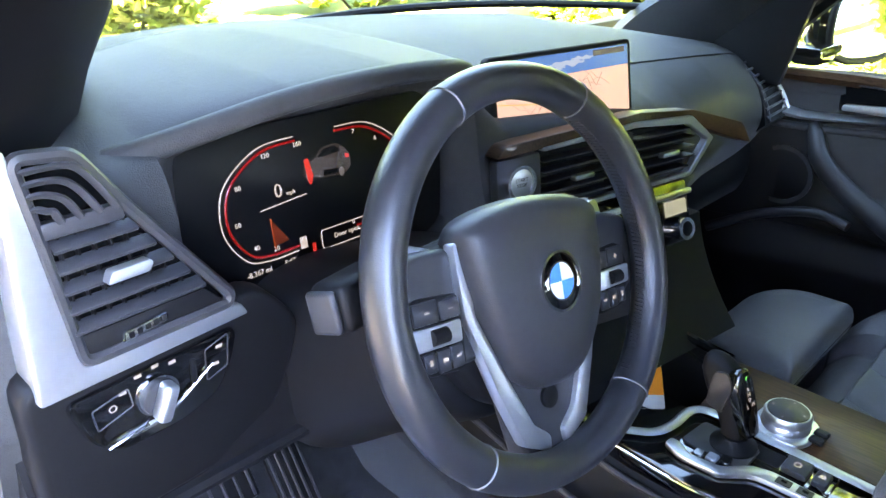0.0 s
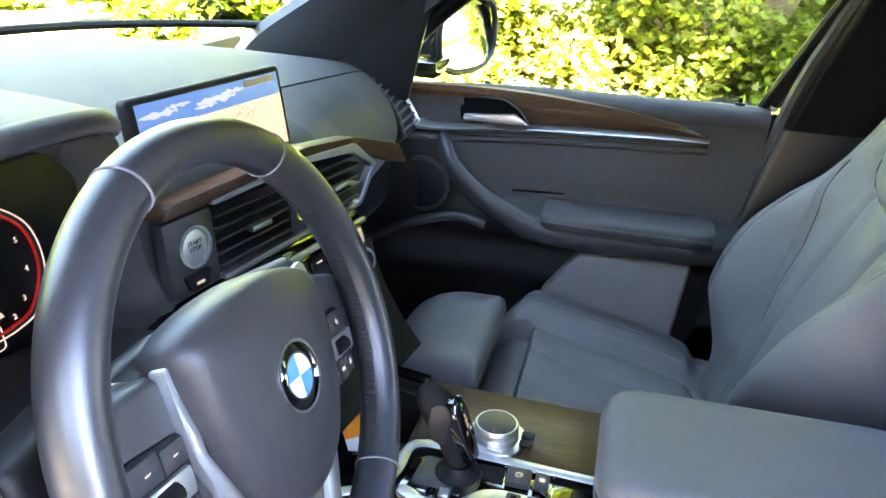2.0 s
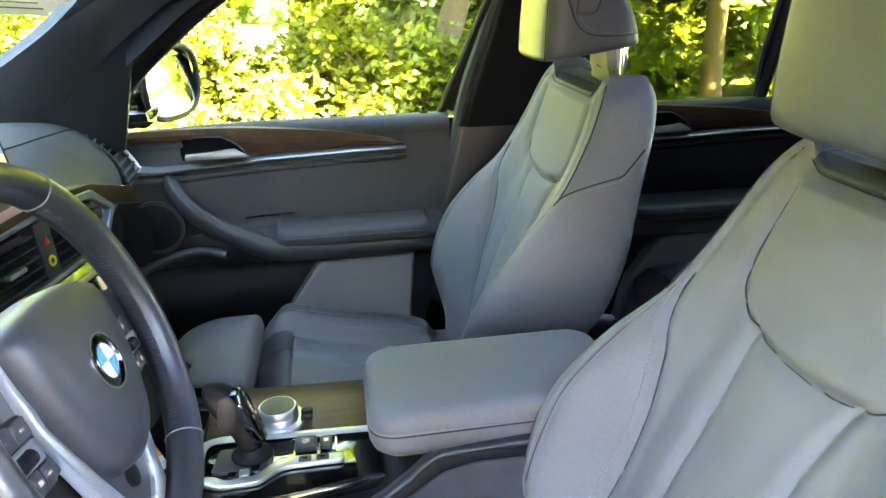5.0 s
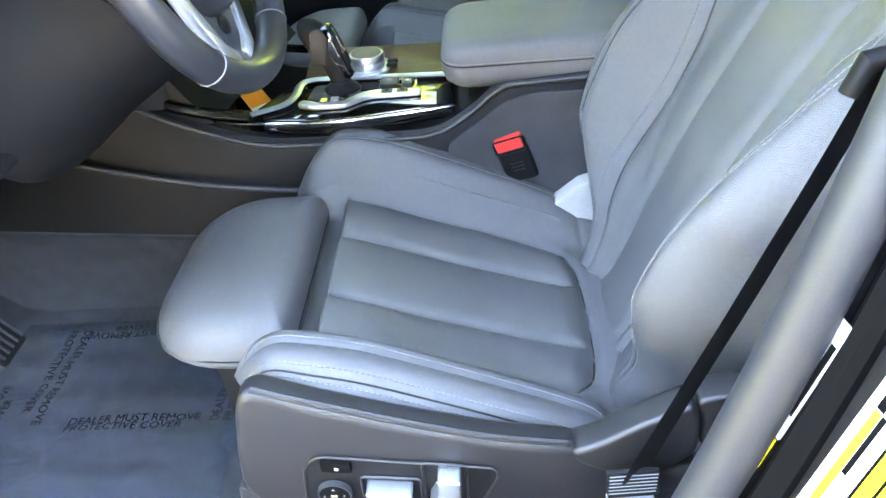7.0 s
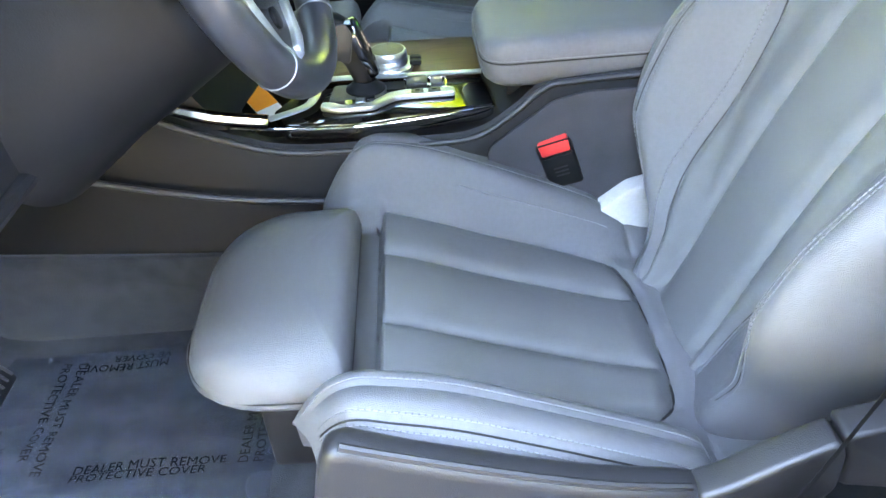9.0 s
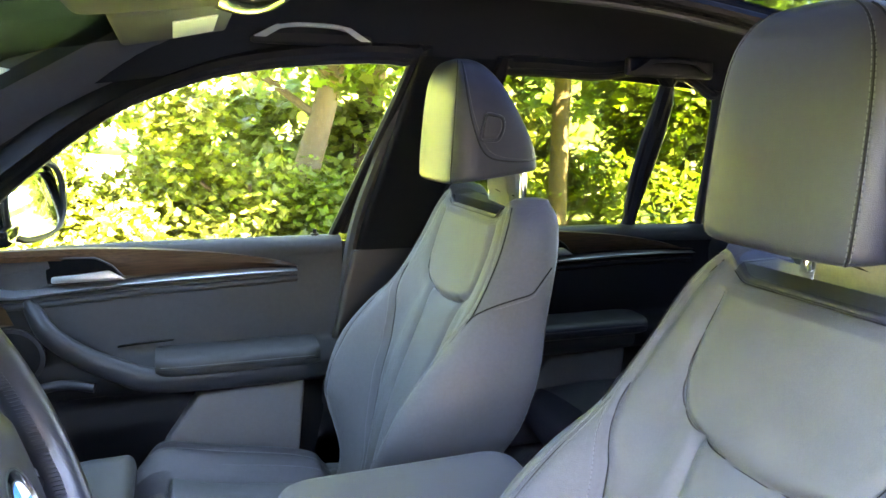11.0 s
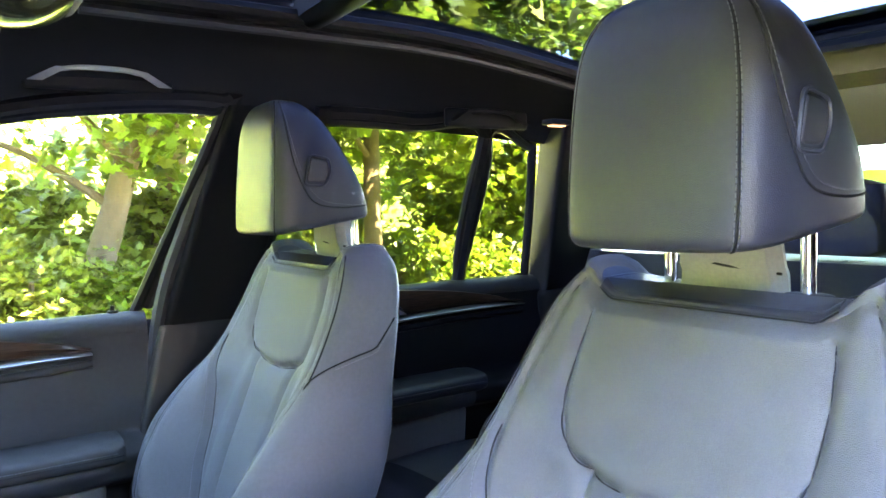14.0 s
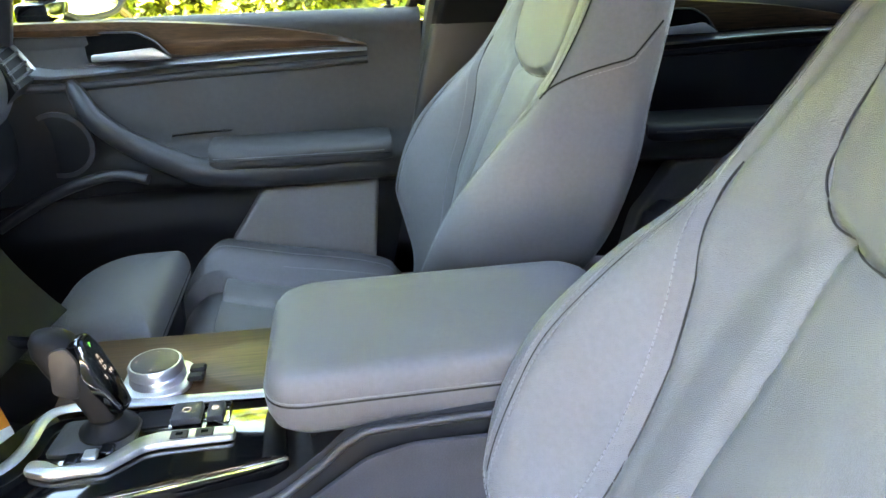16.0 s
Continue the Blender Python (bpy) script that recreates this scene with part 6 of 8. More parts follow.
part("street", tube([CM @ Vector(p) for p in ((-0.119, -0.004, 0.0013), (-0.05, -0.012, 0.0013), (0.02, -0.016, 0.0013))], 0.0008, 4), glow("map_yellow", (0.9, 0.6, 0.15), 0.5), CD)
dark = glow("map_box", (0.16, 0.17, 0.2), 0.4)
part("status_bar", rbox(0.05, 0.112, 0.034, 0.041, 0.0011, 0.0014, 0, m=CM), dark, CD)
part("map_button", rbox(-0.114, -0.102, -0.041, -0.033, 0.0011, 0.0014, 0, m=CM), dark, CD)
part("map_button", rbox(-0.098, -0.072, -0.041, -0.033, 0.0011, 0.0014, 0, m=CM), dark, CD)
part("stand", rbox(-0.09, 0.09, -0.075, -0.045, -0.03, -0.012, 0.006, 2, CM), PLASTIC_D, CD)

# centre stack, turned a little to the driver
ST = axes((-0.04, 0.583, 0.965), (0.29, -0.058, 0), (0, 0.10, 1))
part("veneer_shelf", slab(rpoly([(-0.165, 0.043), (-0.150, 0.056), (0.06, 0.062), (0.16, 0.052), (0.265, 0.020), (0.285, -0.012), (0.22, 0.010), (0.15, 0.036), (0.05, 0.047)], 0.006), 0.030, ST @ Matrix.Translation((0, 0, 0.012)), 0.005, 3), WOOD, DB, "glossy dark oak veneer shelf")
part("silver_frame", slab(rpoly([(-0.10, 0.042), (0.05, 0.0455), (0.145, 0.036), (0.185, 0.010), (0.150, -0.028), (-0.10, -0.030), (-0.10, -0.036), (0.155, -0.034), (0.198, 0.010), (0.152, 0.046), (0.05, 0.0525), (-0.10, 0.046)], 0.004), 0.012, ST @ Matrix.Translation((0, 0, 0.016)), 0.0015, 1), SILVER, DB, "silver vent surround")
sb = part("start_plate", rbox(-0.165, -0.100, -0.036, 0.042, -0.005, 0.012, 0.006, 2, ST), PLASTIC, DB)
part("start_ring", ring(0.0165, 0.0205, 0.008, ST @ Matrix.Translation((-0.134, 0.012, 0.018)), 40), CHROME, sb, "chrome ring")
part("start_button", disc(0.0165, 0.008, ST @ Matrix.Translation((-0.134, 0.012, 0.0165)), 36, 0.002), SILVER, sb, "round silver start button")
part("mark", text_bm("START\nSTOP", 0.006, ST @ Matrix.Translation((-0.134, 0.013, 0.0168)), 0.0002), INK, sb)
part("auto_button", slab(rpoly([(-0.017, 0.006), (0.017, 0.006), (0.012, -0.010), (-0.012, -0.010)], 0.003), 0.008, ST @ Matrix.Translation((-0.134, -0.020, 0.016)), 0.001), PLASTIC_D, sb)
part("mark", rbox(-0.139, -0.129, -0.025, -0.022, 0.0161, 0.0165, 0, m=ST), MARK, sb)
for x0, x1 in ((-0.098, 0.018), (0.052, 0.170)):
    v = part("air_vent", rbox(x0, x1, -0.030, 0.038, -0.020, -0.010, 0.002, 1, ST), PLASTIC_D, DB, "black centre vent with slats")
    for i in range(5):
        y = -0.021 + 0.0125 * i
        part("slat", rbox(x0 + 0.001, x1 - 0.004 - (0.012 if x1 > 0.1 and i in (0, 4) else 0), y - 0.0014, y + 0.0014, -0.008, 0.012, 0.001, 1, ST), PLASTIC, v)
    part("vent_tab", rbox((x0 + x1) / 2 - 0.016, (x0 + x1) / 2 + 0.016, -0.001, 0.006, 0.008, 0.020, 0.003, 2, ST), SILVER, v, "silver vent tab")
hz = part("button_strip", rbox(0.0195, 0.0505, -0.032, 0.040, -0.012, 0.010, 0.003, 2, ST), PLASTIC, DB)
part("hazard_button", slab([(-0.007, -0.005), (0.007, -0.005), (0, 0.007)], 0.002, ST @ Matrix.Translation((0.035, 0.016, 0.0115)), 0.0005), RED, hz, "red hazard triangle")
part("lock_button", ring(0.004, 0.007, 0.0015, ST @ Matrix.Translation((0.035, -0.010, 0.0115)), 20), YELLOW, hz)
# climate panel below the vents
SL = ST @ Matrix.Translation((0, -0.036, 0.008)) @ Matrix.Rotation(radians(-12), 4, "X")
cp = part("climate_panel", rbox(-0.165, 0.150, -0.085, -0.002, -0.02, 0.004, 0.006, 2, SL), GLOSS, DB, "gloss black climate panel")
part("silver_bar", rbox(-0.165, 0.152, -0.022, -0.014, 0.003, 0.010, 0.003, 2, SL), SILVER, cp)
for i in range(6):
    x = -0.10 + 0.032 * i
    part("key", rbox(x, x + 0.028, -0.044, -0.028, 0.003, 0.008, 0.002, 1, SL), PLASTIC_D, cp)
    part("mark", rbox(x + 0.009, x + 0.019, -0.037, -0.035, 0.0081, 0.0084, 0, m=SL), MARK, cp)
part("temperature_window", rbox(0.100, 0.142, -0.046, -0.026, 0.003, 0.0055, 0.001, 1, SL), glow("lcd", (0.75, 0.85, 0.7), 0.25), cp, "pale lit temperature window")
part("volume_ring", ring(0.010, 0.015, 0.016, SL @ Matrix.Translation((0.128, -0.066, 0.014)), 32), CHROME, cp)
part("volume_knob", disc(0.0102, 0.016, SL @ Matrix.Translation((0.128, -0.066, 0.013)), 28), PLASTIC_D, cp)
part("stack_base", sheet(lambda u, v: Vector((-0.160 + 0.345 * u, 0.600 - 0.05 * u - 0.03 * v - 0.05 * v * v, 0.855 - 0.16 * v)), lin(0, 1, 10), lin(0, 1, 10), (0, 0.05, 0)), PLASTIC_D, DB)
# end vent by the passenger's door
vo = curve([(0.648, 0.752, 1.017), (0.650, 0.698, 0.992), (0.650, 0.652, 0.949), (0.648, 0.620, 0.898)], 8)
vi = curve([(0.600, 0.768, 1.012), (0.596, 0.704, 0.984), (0.594, 0.656, 0.940), (0.596, 0.636, 0.884)], 8)
rv = part("end_vent", loft([[a + Vector((0, -0.002, 0.003)), b + Vector((0, -0.003, 0.004)), b + Vector((0.004, 0.02, -0.02)), a + Vector((0.0, 0.02, -0.02))] for a, b in zip(vi, vo)]), PLASTIC_D, DB, "black end vent with slats")
for k in range(2, 24, 2):
    part("slat", tube([vi[k] + Vector((0, -0.005, 0.006)), vo[k] + Vector((-0.003, -0.006, 0.007))], 0.0026, 6), PLASTIC, rv)
part("vent_divider", tube([a.lerp(b, 0.12) + Vector((0, -0.004, 0.005)) for a, b in zip(vi, vo)], 0.003, 6), PLASTIC, rv)
part("silver_frame", tube([p + Vector((0.002, -0.006, 0.006)) for p in vo], 0.0042, 8), SILVER, DB, "satin silver edge round the end vent")

# ---- steering wheel ----
WC, WU = Vector((-0.369, 0.419, 0.996)), Vector((0, 0.35, 0.94))
WM = axes(WC, (1, 0, 0), WU) @ Matrix.Rotation(radians(-7.5), 4, "Z")      # its z looks at the driver
SW = thing("steering_wheel", WC, "black leather steering wheel with silver lower spoke", "steering wheel")
RR = 0.151
rimp = lambda a, k=1.0: Vector((RR * k * math.cos(a), RR * k * math.sin(a) * (1 - 0.01 * sstep(-0.5, -1.0, math.sin(a))), 0))
rings = []
for a in lin(0, 2 * math.pi, 121)[:-1]:
    c = rimp(a)
    er = Vector((math.cos(a), math.sin(a), 0))
    rings.append([WM @ (c + er * 0.0142 * math.cos(b) * (1.0 + 0.12 * abs(math.sin(2 * a))) + Vector((0, 0, 0.0165 * math.sin(b)))) for b in lin(0, 2 * math.pi, 21)[:-1]])
part("rim", loft(rings, True, False, None, True), RIM_LEATHER, SW, "worn black leather rim")
for a in (radians(62), radians(118), radians(-52), radians(-128)):
    c = rimp(a)
    er = Vector((math.cos(a), math.sin(a), 0))
    part("rim_seam", tube([WM @ (c + er * 0.0158 * math.cos(b) + Vector((0, 0, 0.0168 * math.sin(b)))) for b in lin(0, 2 * math.pi, 25)[:-1]], 0.0009, 5, True), THREAD, SW)
for a in lin(radians(-48), radians(58), 70) + lin(radians(122), radians(228), 70):
    c = rimp(a)
    er = Vector((math.cos(a), math.sin(a), 0))
    er2 = Vector((math.cos(a + 0.012), math.sin(a + 0.012), 0))
    part("rim_stitch", tube([WM @ (c - er * 0.0152 + Vector((0, 0, 0.004))), WM @ (rimp(a + 0.014) - er2 * 0.0152 + Vector((0, 0, -0.004)))], 0.0009, 4), RUBBER, SW)
HM = WM @ Matrix.Translation((0, -0.004, -0.009)) @ Matrix.Diagonal((0.95, 0.95, 1, 1))
# airbag cushion
hub = []
for k, sc in ((-0.030, 0.86), (-0.012, 1.0), (0.006, 1.0), (0.016, 0.95), (0.022, 0.84), (0.0255, 0.6), (0.0265, 0.25)):
    prof = curve([(x * sc, (y + 0.01) * sc - 0.01, 0) for x, y in ((-0.080, 0.034), (-0.070, 0.060), (0.0, 0.070), (0.070, 0.060), (0.080, 0.034), (0.069, -0.030), (0.040, -0.074), (0.0, -0.088), (-0.040, -0.074), (-0.064, -0.030))], 5, True)
    hub.append([HM @ Vector((p.x, p.y, k)) for p in prof])
part("airbag_cover", loft(hub), PLASTIC, SW, "soft black airbag cover")
part("hub_back", slab(rpoly([(-0.10, 0.045), (0.10, 0.045), (0.09, -0.05), (0.045, -0.10), (-0.045, -0.10), (-0.09, -0.05)], 0.03, 6), 0.03, HM @ Matrix.Translation((0, 0, -0.012)), 0.008, 3), PLASTIC_D, SW)
EM = HM @ Matrix.Translation((0.004, -0.001, 0.0268))
em = part("emblem", disc(0.0245, 0.003, EM, 40, 0.001), GLOSS, SW, "round emblem with blue and white quarters")
part("emblem_ring", ring(0.0228, 0.0250, 0.0018, EM @ Matrix.Translation((0, 0, 0.0008)), 40), CHROME, em)
part("emblem_ring", ring(0.0148, 0.0162, 0.0014, EM @ Matrix.Translation((0, 0, 0.0006)), 40), CHROME, em)
for q in range(4):
    part("quarter", slab([(0, 0)] + [(0.0148 * math.cos(a), 0.0148 * math.sin(a)) for a in lin(q * math.pi / 2, (q + 1) * math.pi / 2, 9)], 0.0008, EM @ Matrix.Translation((0, 0, 0.0005)), 0), WHITE if q % 2 == 0 else BLUE, em)
HS = HM @ Matrix.Translation((0, 0, -0.009))
for s in (-1, 1):
    sp = part("spoke", slab(rpoly([(s * 0.060, 0.040), (s * 0.110, 0.044), (s * 0.152, 0.034), (s * 0.152, -0.026), (s * 0.115, -0.050), (s * 0.060, -0.048)], 0.012, 5), 0.022, HS @ Matrix.Translation((0, 0, 0.006)), 0.006, 3), PLASTIC, SW, "black spoke with thumb buttons")
    pad = part("button_pad", slab(rpoly([(s * 0.080, 0.008), (s * 0.128, 0.012), (s * 0.139, -0.012), (s * 0.124, -0.047), (s * 0.084, -0.050)], 0.008, 4), 0.006, HS @ Matrix.Translation((0, 0, 0.0085)), 0.002), PLASTIC_D, sp, "matt black button field")
    for x0, x1, y0, y1 in ((0.084, 0.1045, -0.0085, 0.0065), (0.1055, 0.130, -0.0085, 0.0085), (0.087, 0.0995, -0.046, -0.029), (0.1005, 0.113, -0.046, -0.029), (0.114, 0.126, -0.044, -0.029)):
        part("key", rbox(min(s * x0, s * x1), max(s * x0, s * x1), y0, y1, 0.006, 0.0105, 0.0015, 2, HS), PLASTIC, pad)
    part("silver_key", slab(rpoly([(s * 0.086, -0.0105), (s * 0.134, -0.0095), (s * 0.132, -0.0265), (s * 0.087, -0.0275)], 0.003), 0.006, HS @ Matrix.Translation((0, 0, 0.0118)), 0.0015, 2), SILVER, pad, "silver rocker")
    part("roller", tube([HS @ Vector((s * 0.110 - 0.0075, -0.0185, 0.0115)), HS @ Vector((s * 0.110 + 0.0075, -0.0185, 0.0115))], 0.0058, 14), PLASTIC_D, pad)
    for x, y, w, h in ((0.094, -0.001, 0.0022, 0.0005), (0.117, 0.000, 0.0022, 0.0005), (0.093, -0.037, 0.0022, 0.0008), (0.1065, -0.037, 0.0024, 0.0016), (0.120, -0.036, 0.0012, 0.0022)):
        part("mark", rbox(s * x - w, s * x + w, y - h, y + h, 0.0106, 0.0110, 0, m=HS), MARK, pad)
    if s > 0:
        part("mark", rbox(0.117 - 0.0005, 0.117 + 0.0005, -0.0022, 0.0022, 0.0106, 0.0110, 0, m=HS), MARK, pad)
    # silver blade of the lower spoke
    blade = [(s * 0.072, 0.044), (s * 0.084, 0.046), (s * 0.083, -0.010), (s * 0.060, -0.080), (s * 0.040, -0.128), (s * 0.010, -0.142), (s * 0.008, -0.128), (s * 0.026, -0.114), (s * 0.047, -0.070), (s * 0.072, -0.012)]
    part("silver_blade", slab(rpoly(blade, 0.004, 3), 0.012, HS @ Matrix.Translation((0, 0, 0.013)), 0.003, 2), SILVER, SW, "satin silver spoke trim")
part("lower_spoke", slab(rpoly([(-0.050, -0.07), (0.050, -0.07), (0.034, -0.150), (-0.034, -0.150)], 0.008, 4), 0.022, HS @ Matrix.Translation((0, 0, 0.008)), 0.006, 3), PLASTIC, SW)
part("heat_button", disc(0.010, 0.005, HS @ Matrix.Translation((0.0, -0.098, 0.011)), 24), PLASTIC_D, SW)
# column cover and stalks
SC = thing("steering_column", (-0.37, 0.55, 0.9), "black steering column cover with two stalks", "steering column")
part("column_cover", loft([[WM @ Vector((0.092 * w * math.copysign(abs(math.cos(a)) ** 0.7, math.cos(a)), -0.02 + (0.042 if math.sin(a) > 0 else 0.092) * w * math.copysign(abs(math.sin(a)) ** 0.7, math.sin(a)), z)) for a in lin(0, 2 * math.pi, 41)[:-1]] for z, w in ((-0.040, 0.86), (-0.044, 0.94), (-0.055, 1.0), (-0.10, 1.12), (-0.16, 1.26), (-0.20, 1.40), (-0.23, 1.5))]), PLASTIC_D, SC, "matt black column cover")
TS = axes((-0.497, 0.490, 1.000), (-1, -0.25, 0.06), (0.1, 0.3, 1))
stl = part("turn_stalk", rbox(-0.05, 0.026, -0.019, 0.019, -0.017, 0.017, 0.008, 3, TS), PLASTIC_D, SC, "chunky black turn signal stalk")
part("stalk_arm", tube([TS @ Vector((-0.04, 0, 0)), TS @ Vector((-0.13, 0.0, -0.02))], 0.011, 10), PLASTIC, stl)
part("stalk_tip", rbox(0.0265, 0.034, -0.016, 0.016, -0.013, 0.013, 0.006, 3, TS), PLASTIC, stl, "grey push button at the stalk's end")
for x, y in ((-0.012, 0.0), (0.008, 0.002)):
    part("mark", rbox(x - 0.005, x + 0.005, y - 0.004, y + 0.004, 0.0171, 0.0175, 0, m=TS), MARK, stl)
part("wiper_stalk", tube([WM @ Vector(p) for p in curve([(0.06, 0.03, -0.075), (0.10, 0.035, -0.07), (0.150, 0.035, -0.06)], 6)], 0.014, 12, flat=0.8), PLASTIC, SC, "black wiper stalk")
for s in (-1, 1):
    part("shift_paddle", slab(rpoly([(s * 0.070, -0.03), (s * 0.125, -0.045), (s * 0.135, 0.0), (s * 0.125, 0.05), (s * 0.075, 0.035)], 0.012), 0.005, WM @ Matrix.Translation((0, 0, -0.028)), 0.002), SILVER, SW, "silver shift paddle")
# pedals
for nm, x0, x1, z, y in (("accelerator_pedal", -0.391, -0.333, 0.55, 0.845), ("brake_pedal", -0.513, -0.425, 0.602, 0.835)):
    p = thing(nm, ((x0 + x1) / 2, y, z), "ribbed black rubber " + nm.replace("_", " "), "pedal")
    pm = axes(((x0 + x1) / 2, y, z), (1, 0, 0), (0, 0.55, 0.83))
    h = 0.095 if "acc" in nm else 0.050
    part("pad", rbox(-(x1 - x0) / 2, (x1 - x0) / 2, -h, h, -0.012, 0, 0.006, 2, pm), PLASTIC_D, p)
    for i in range(5):
        x = (-0.4 + 0.2 * i) * (x1 - x0)
        part("rib", rbox(x - 0.002, x + 0.002, -h * 0.9, h * 0.9, 0.0, 0.003, 0.001, 1, pm), PLASTIC, p)
    part("arm", tube([pm @ Vector((0, 0, -0.01)), pm @ Vector((0, 0.10, -0.06)), pm @ Vector((0, 0.2, -0.05))], 0.010, 8), PLASTIC_D, p)
fr = thing("foot_rest", (-0.55, 0.85, 0.42), "ribbed black foot rest", "foot rest")
fm = axes((-0.56, 0.86, 0.50), (1, 0, 0), (0, 0.6, 0.8))
part("plate", rbox(-0.06, 0.06, -0.12, 0.12, -0.02, 0, 0.006, 2, fm), PLASTIC_D, fr)
for i in range(6):
    part("rib", rbox(-0.05 + 0.02 * i - 0.004, -0.05 + 0.02 * i + 0.004, -0.11, 0.11, 0, 0.004, 0.001, 1, fm), PLASTIC, fr)
# ---- centre console ----
CC = thing("centre_console", (-0.04, 0.3, 0.42), "black centre console with oak veneer, gloss panel and armrest", "console")
prof = [(1.02, 0.80), (0.82, 0.79), (0.66, 0.76), (0.60, 0.725), (0.52, 0.690), (0.44, 0.668), (0.30, 0.668), (0.215, 0.672), (0.165, 0.695), (0.13, 0.722), (0.09, 0.731), (-0.10, 0.733), (-0.24, 0.70)]
pp = curve([(y, z, 0) for y, z in prof], 14)
left = lambda y: -0.150 - 0.018 * sstep(0.14, 0.24, y)
CXR = 0.085
pit = lambda y: 0.0005 + 0.085 * sstep(0.435, 0.450, y) * sstep(0.625, 0.605, y)    # cup tray
cons = [[Vector((left(p.x) - 0.02, p.x, 0.40)), Vector((left(p.x) - 0.010, p.x, p.y - 0.075)), Vector((left(p.x), p.x, p.y - 0.012)), Vector((left(p.x) + 0.008, p.x, p.y)), Vector((left(p.x) + 0.022, p.x, p.y)), Vector((left(p.x) + 0.026, p.x, p.y - pit(p.x))), Vector((CXR + 0.004, p.x, p.y - pit(p.x))), Vector((CXR + 0.006, p.x, p.y)), Vector((CXR + 0.012, p.x, p.y)), Vector((CXR + 0.016, p.x, p.y - 0.012)), Vector((CXR + 0.018, p.x, p.y - 0.075)), Vector((CXR + 0.02, p.x, 0.40))] for p in pp]
part("console_body", loft(cons), PLASTIC_D, CC, "black plastic tunnel sides")
part("side_lip", tube([(left(p.x) - 0.004, p.x, p.y - 0.006) for p in pp], 0.0040, 10), PLASTIC, CC, "soft black lip along the console")
part("side_fold", tube(curve([(-0.188, 0.90, 0.700), (-0.190, 0.784, 0.677), (-0.192, 0.66, 0.644), (-0.192, 0.526, 0.614), (-0.192, 0.40, 0.600)], 8), 0.0045, 10), PLASTIC, CC)
part("tunnel_carpet", slab(rpoly([(0.30, 0.40), (1.0, 0.40), (1.0, 0.575), (0.888, 0.552), (0.611, 0.530), (0.30, 0.515)], 0.01), 0.012, axes((-0.194, 0, 0), (0, 1, 0), (0, 0, 1)) @ Matrix.Diagonal((1, 1, -1, 1)), 0.003), CARPET, CC, "dark carpet up the tunnel side")
part("box_side", slab(rpoly([(-0.24, 0.42), (0.20, 0.42), (0.20, 0.650), (0.155, 0.682), (0.12, 0.708), (0.08, 0.718), (-0.24, 0.718)], 0.01), 0.006, axes((-0.172, 0, 0), (0, 1, 0), (0, 0, 1)) @ Matrix.Diagonal((1, 1, -1, 1)), 0.002), FELT, CC, "grey carpet side of the storage box")
DZ = Matrix.Translation((0, 0, 0.695))
part("gloss_deck", slab(rpoly([(-0.044, 0.196), (-0.138, 0.188), (-0.168, 0.36), (-0.160, 0.45), (-0.120, 0.47), (-0.040, 0.43)], 0.006), 0.022, DZ, 0.003), GLOSS, CC, "gloss black deck")
part("veneer", slab(rpoly([(-0.046, 0.196), (0.088, 0.196), (0.092, 0.425), (-0.036, 0.415)], 0.006), 0.024, DZ @ Matrix.Translation((0, 0, 0.004)), 0.003), WOOD, CC, "glossy dark oak veneer")
part("silver_rail", tube([DZ @ Vector((x, y, 0.005)) for x, y, _ in curve([(-0.047, 0.196, 0), (-0.044, 0.27, 0), (-0.041, 0.35, 0), (-0.040, 0.398, 0), (-0.054, 0.416, 0), (-0.095, 0.418, 0), (-0.124, 0.430, 0), (-0.150, 0.470, 0)], 6)], 0.0068, 10, flat=0.35, up=(0, 0, 1)), SILVER, CC, "satin silver rail")
part("silver_edge", tube([DZ @ Vector((x, y, -0.004)) for x, y, _ in curve([(-0.138, 0.188, 0), (-0.155, 0.27, 0), (-0.168, 0.36, 0), (-0.163, 0.45, 0), (-0.150, 0.52, 0)], 6)], 0.0020, 8), CHROME, CC)
part("silver_sweep", slab(rpoly([(-0.097, 0.236), (-0.095, 0.300), (-0.101, 0.320), (-0.126, 0.344), (-0.130, 0.378), (-0.120, 0.392), (-0.118, 0.406), (-0.132, 0.408), (-0.142, 0.385), (-0.140, 0.340), (-0.117, 0.314), (-0.114, 0.300), (-0.113, 0.235)], 0.005, 3), 0.008, DZ @ Matrix.Translation((0, 0, 0.009)), 0.0025, 2), SILVER, CC, "curved satin silver trim")
for i, (x, y) in enumerate(((-0.122, 0.372), (-0.118, 0.358), (-0.113, 0.345))):
    part("key", rbox(x - 0.004, x + 0.010, y - 0.006, y + 0.006, 0.001, 0.007, 0.0015, 1, DZ), GLOSS if i != 1 else SILVER, CC)
for y in (0.262, 0.284):
    part("key", rbox(-0.111, -0.099, y - 0.008, y + 0.008, 0.0085, 0.0102, 0.001, 1, DZ), PLASTIC_G, CC)
    part("mark", rbox(-0.107, -0.103, y - 0.003, y + 0.003, 0.01025, 0.0105, 0, m=DZ), INK, CC)
part("lever_surround", slab(rpoly([(-0.112, 0.325), (-0.062, 0.325), (-0.058, 0.395), (-0.108, 0.400)], 0.008), 0.006, DZ @ Matrix.Translation((0, 0, 0.004)), 0.002), PLASTIC, CC)
part("boot", loft([[DZ @ Vector((-0.076 + r * math.cos(a), 0.352 + r * math.sin(a), z)) for a in lin(0, 2 * math.pi, 25)[:-1]] for z, r in ((0.003, 0.0265), (0.006, 0.026), (0.010, 0.020), (0.017, 0.0145))]), PLASTIC_D, CC)
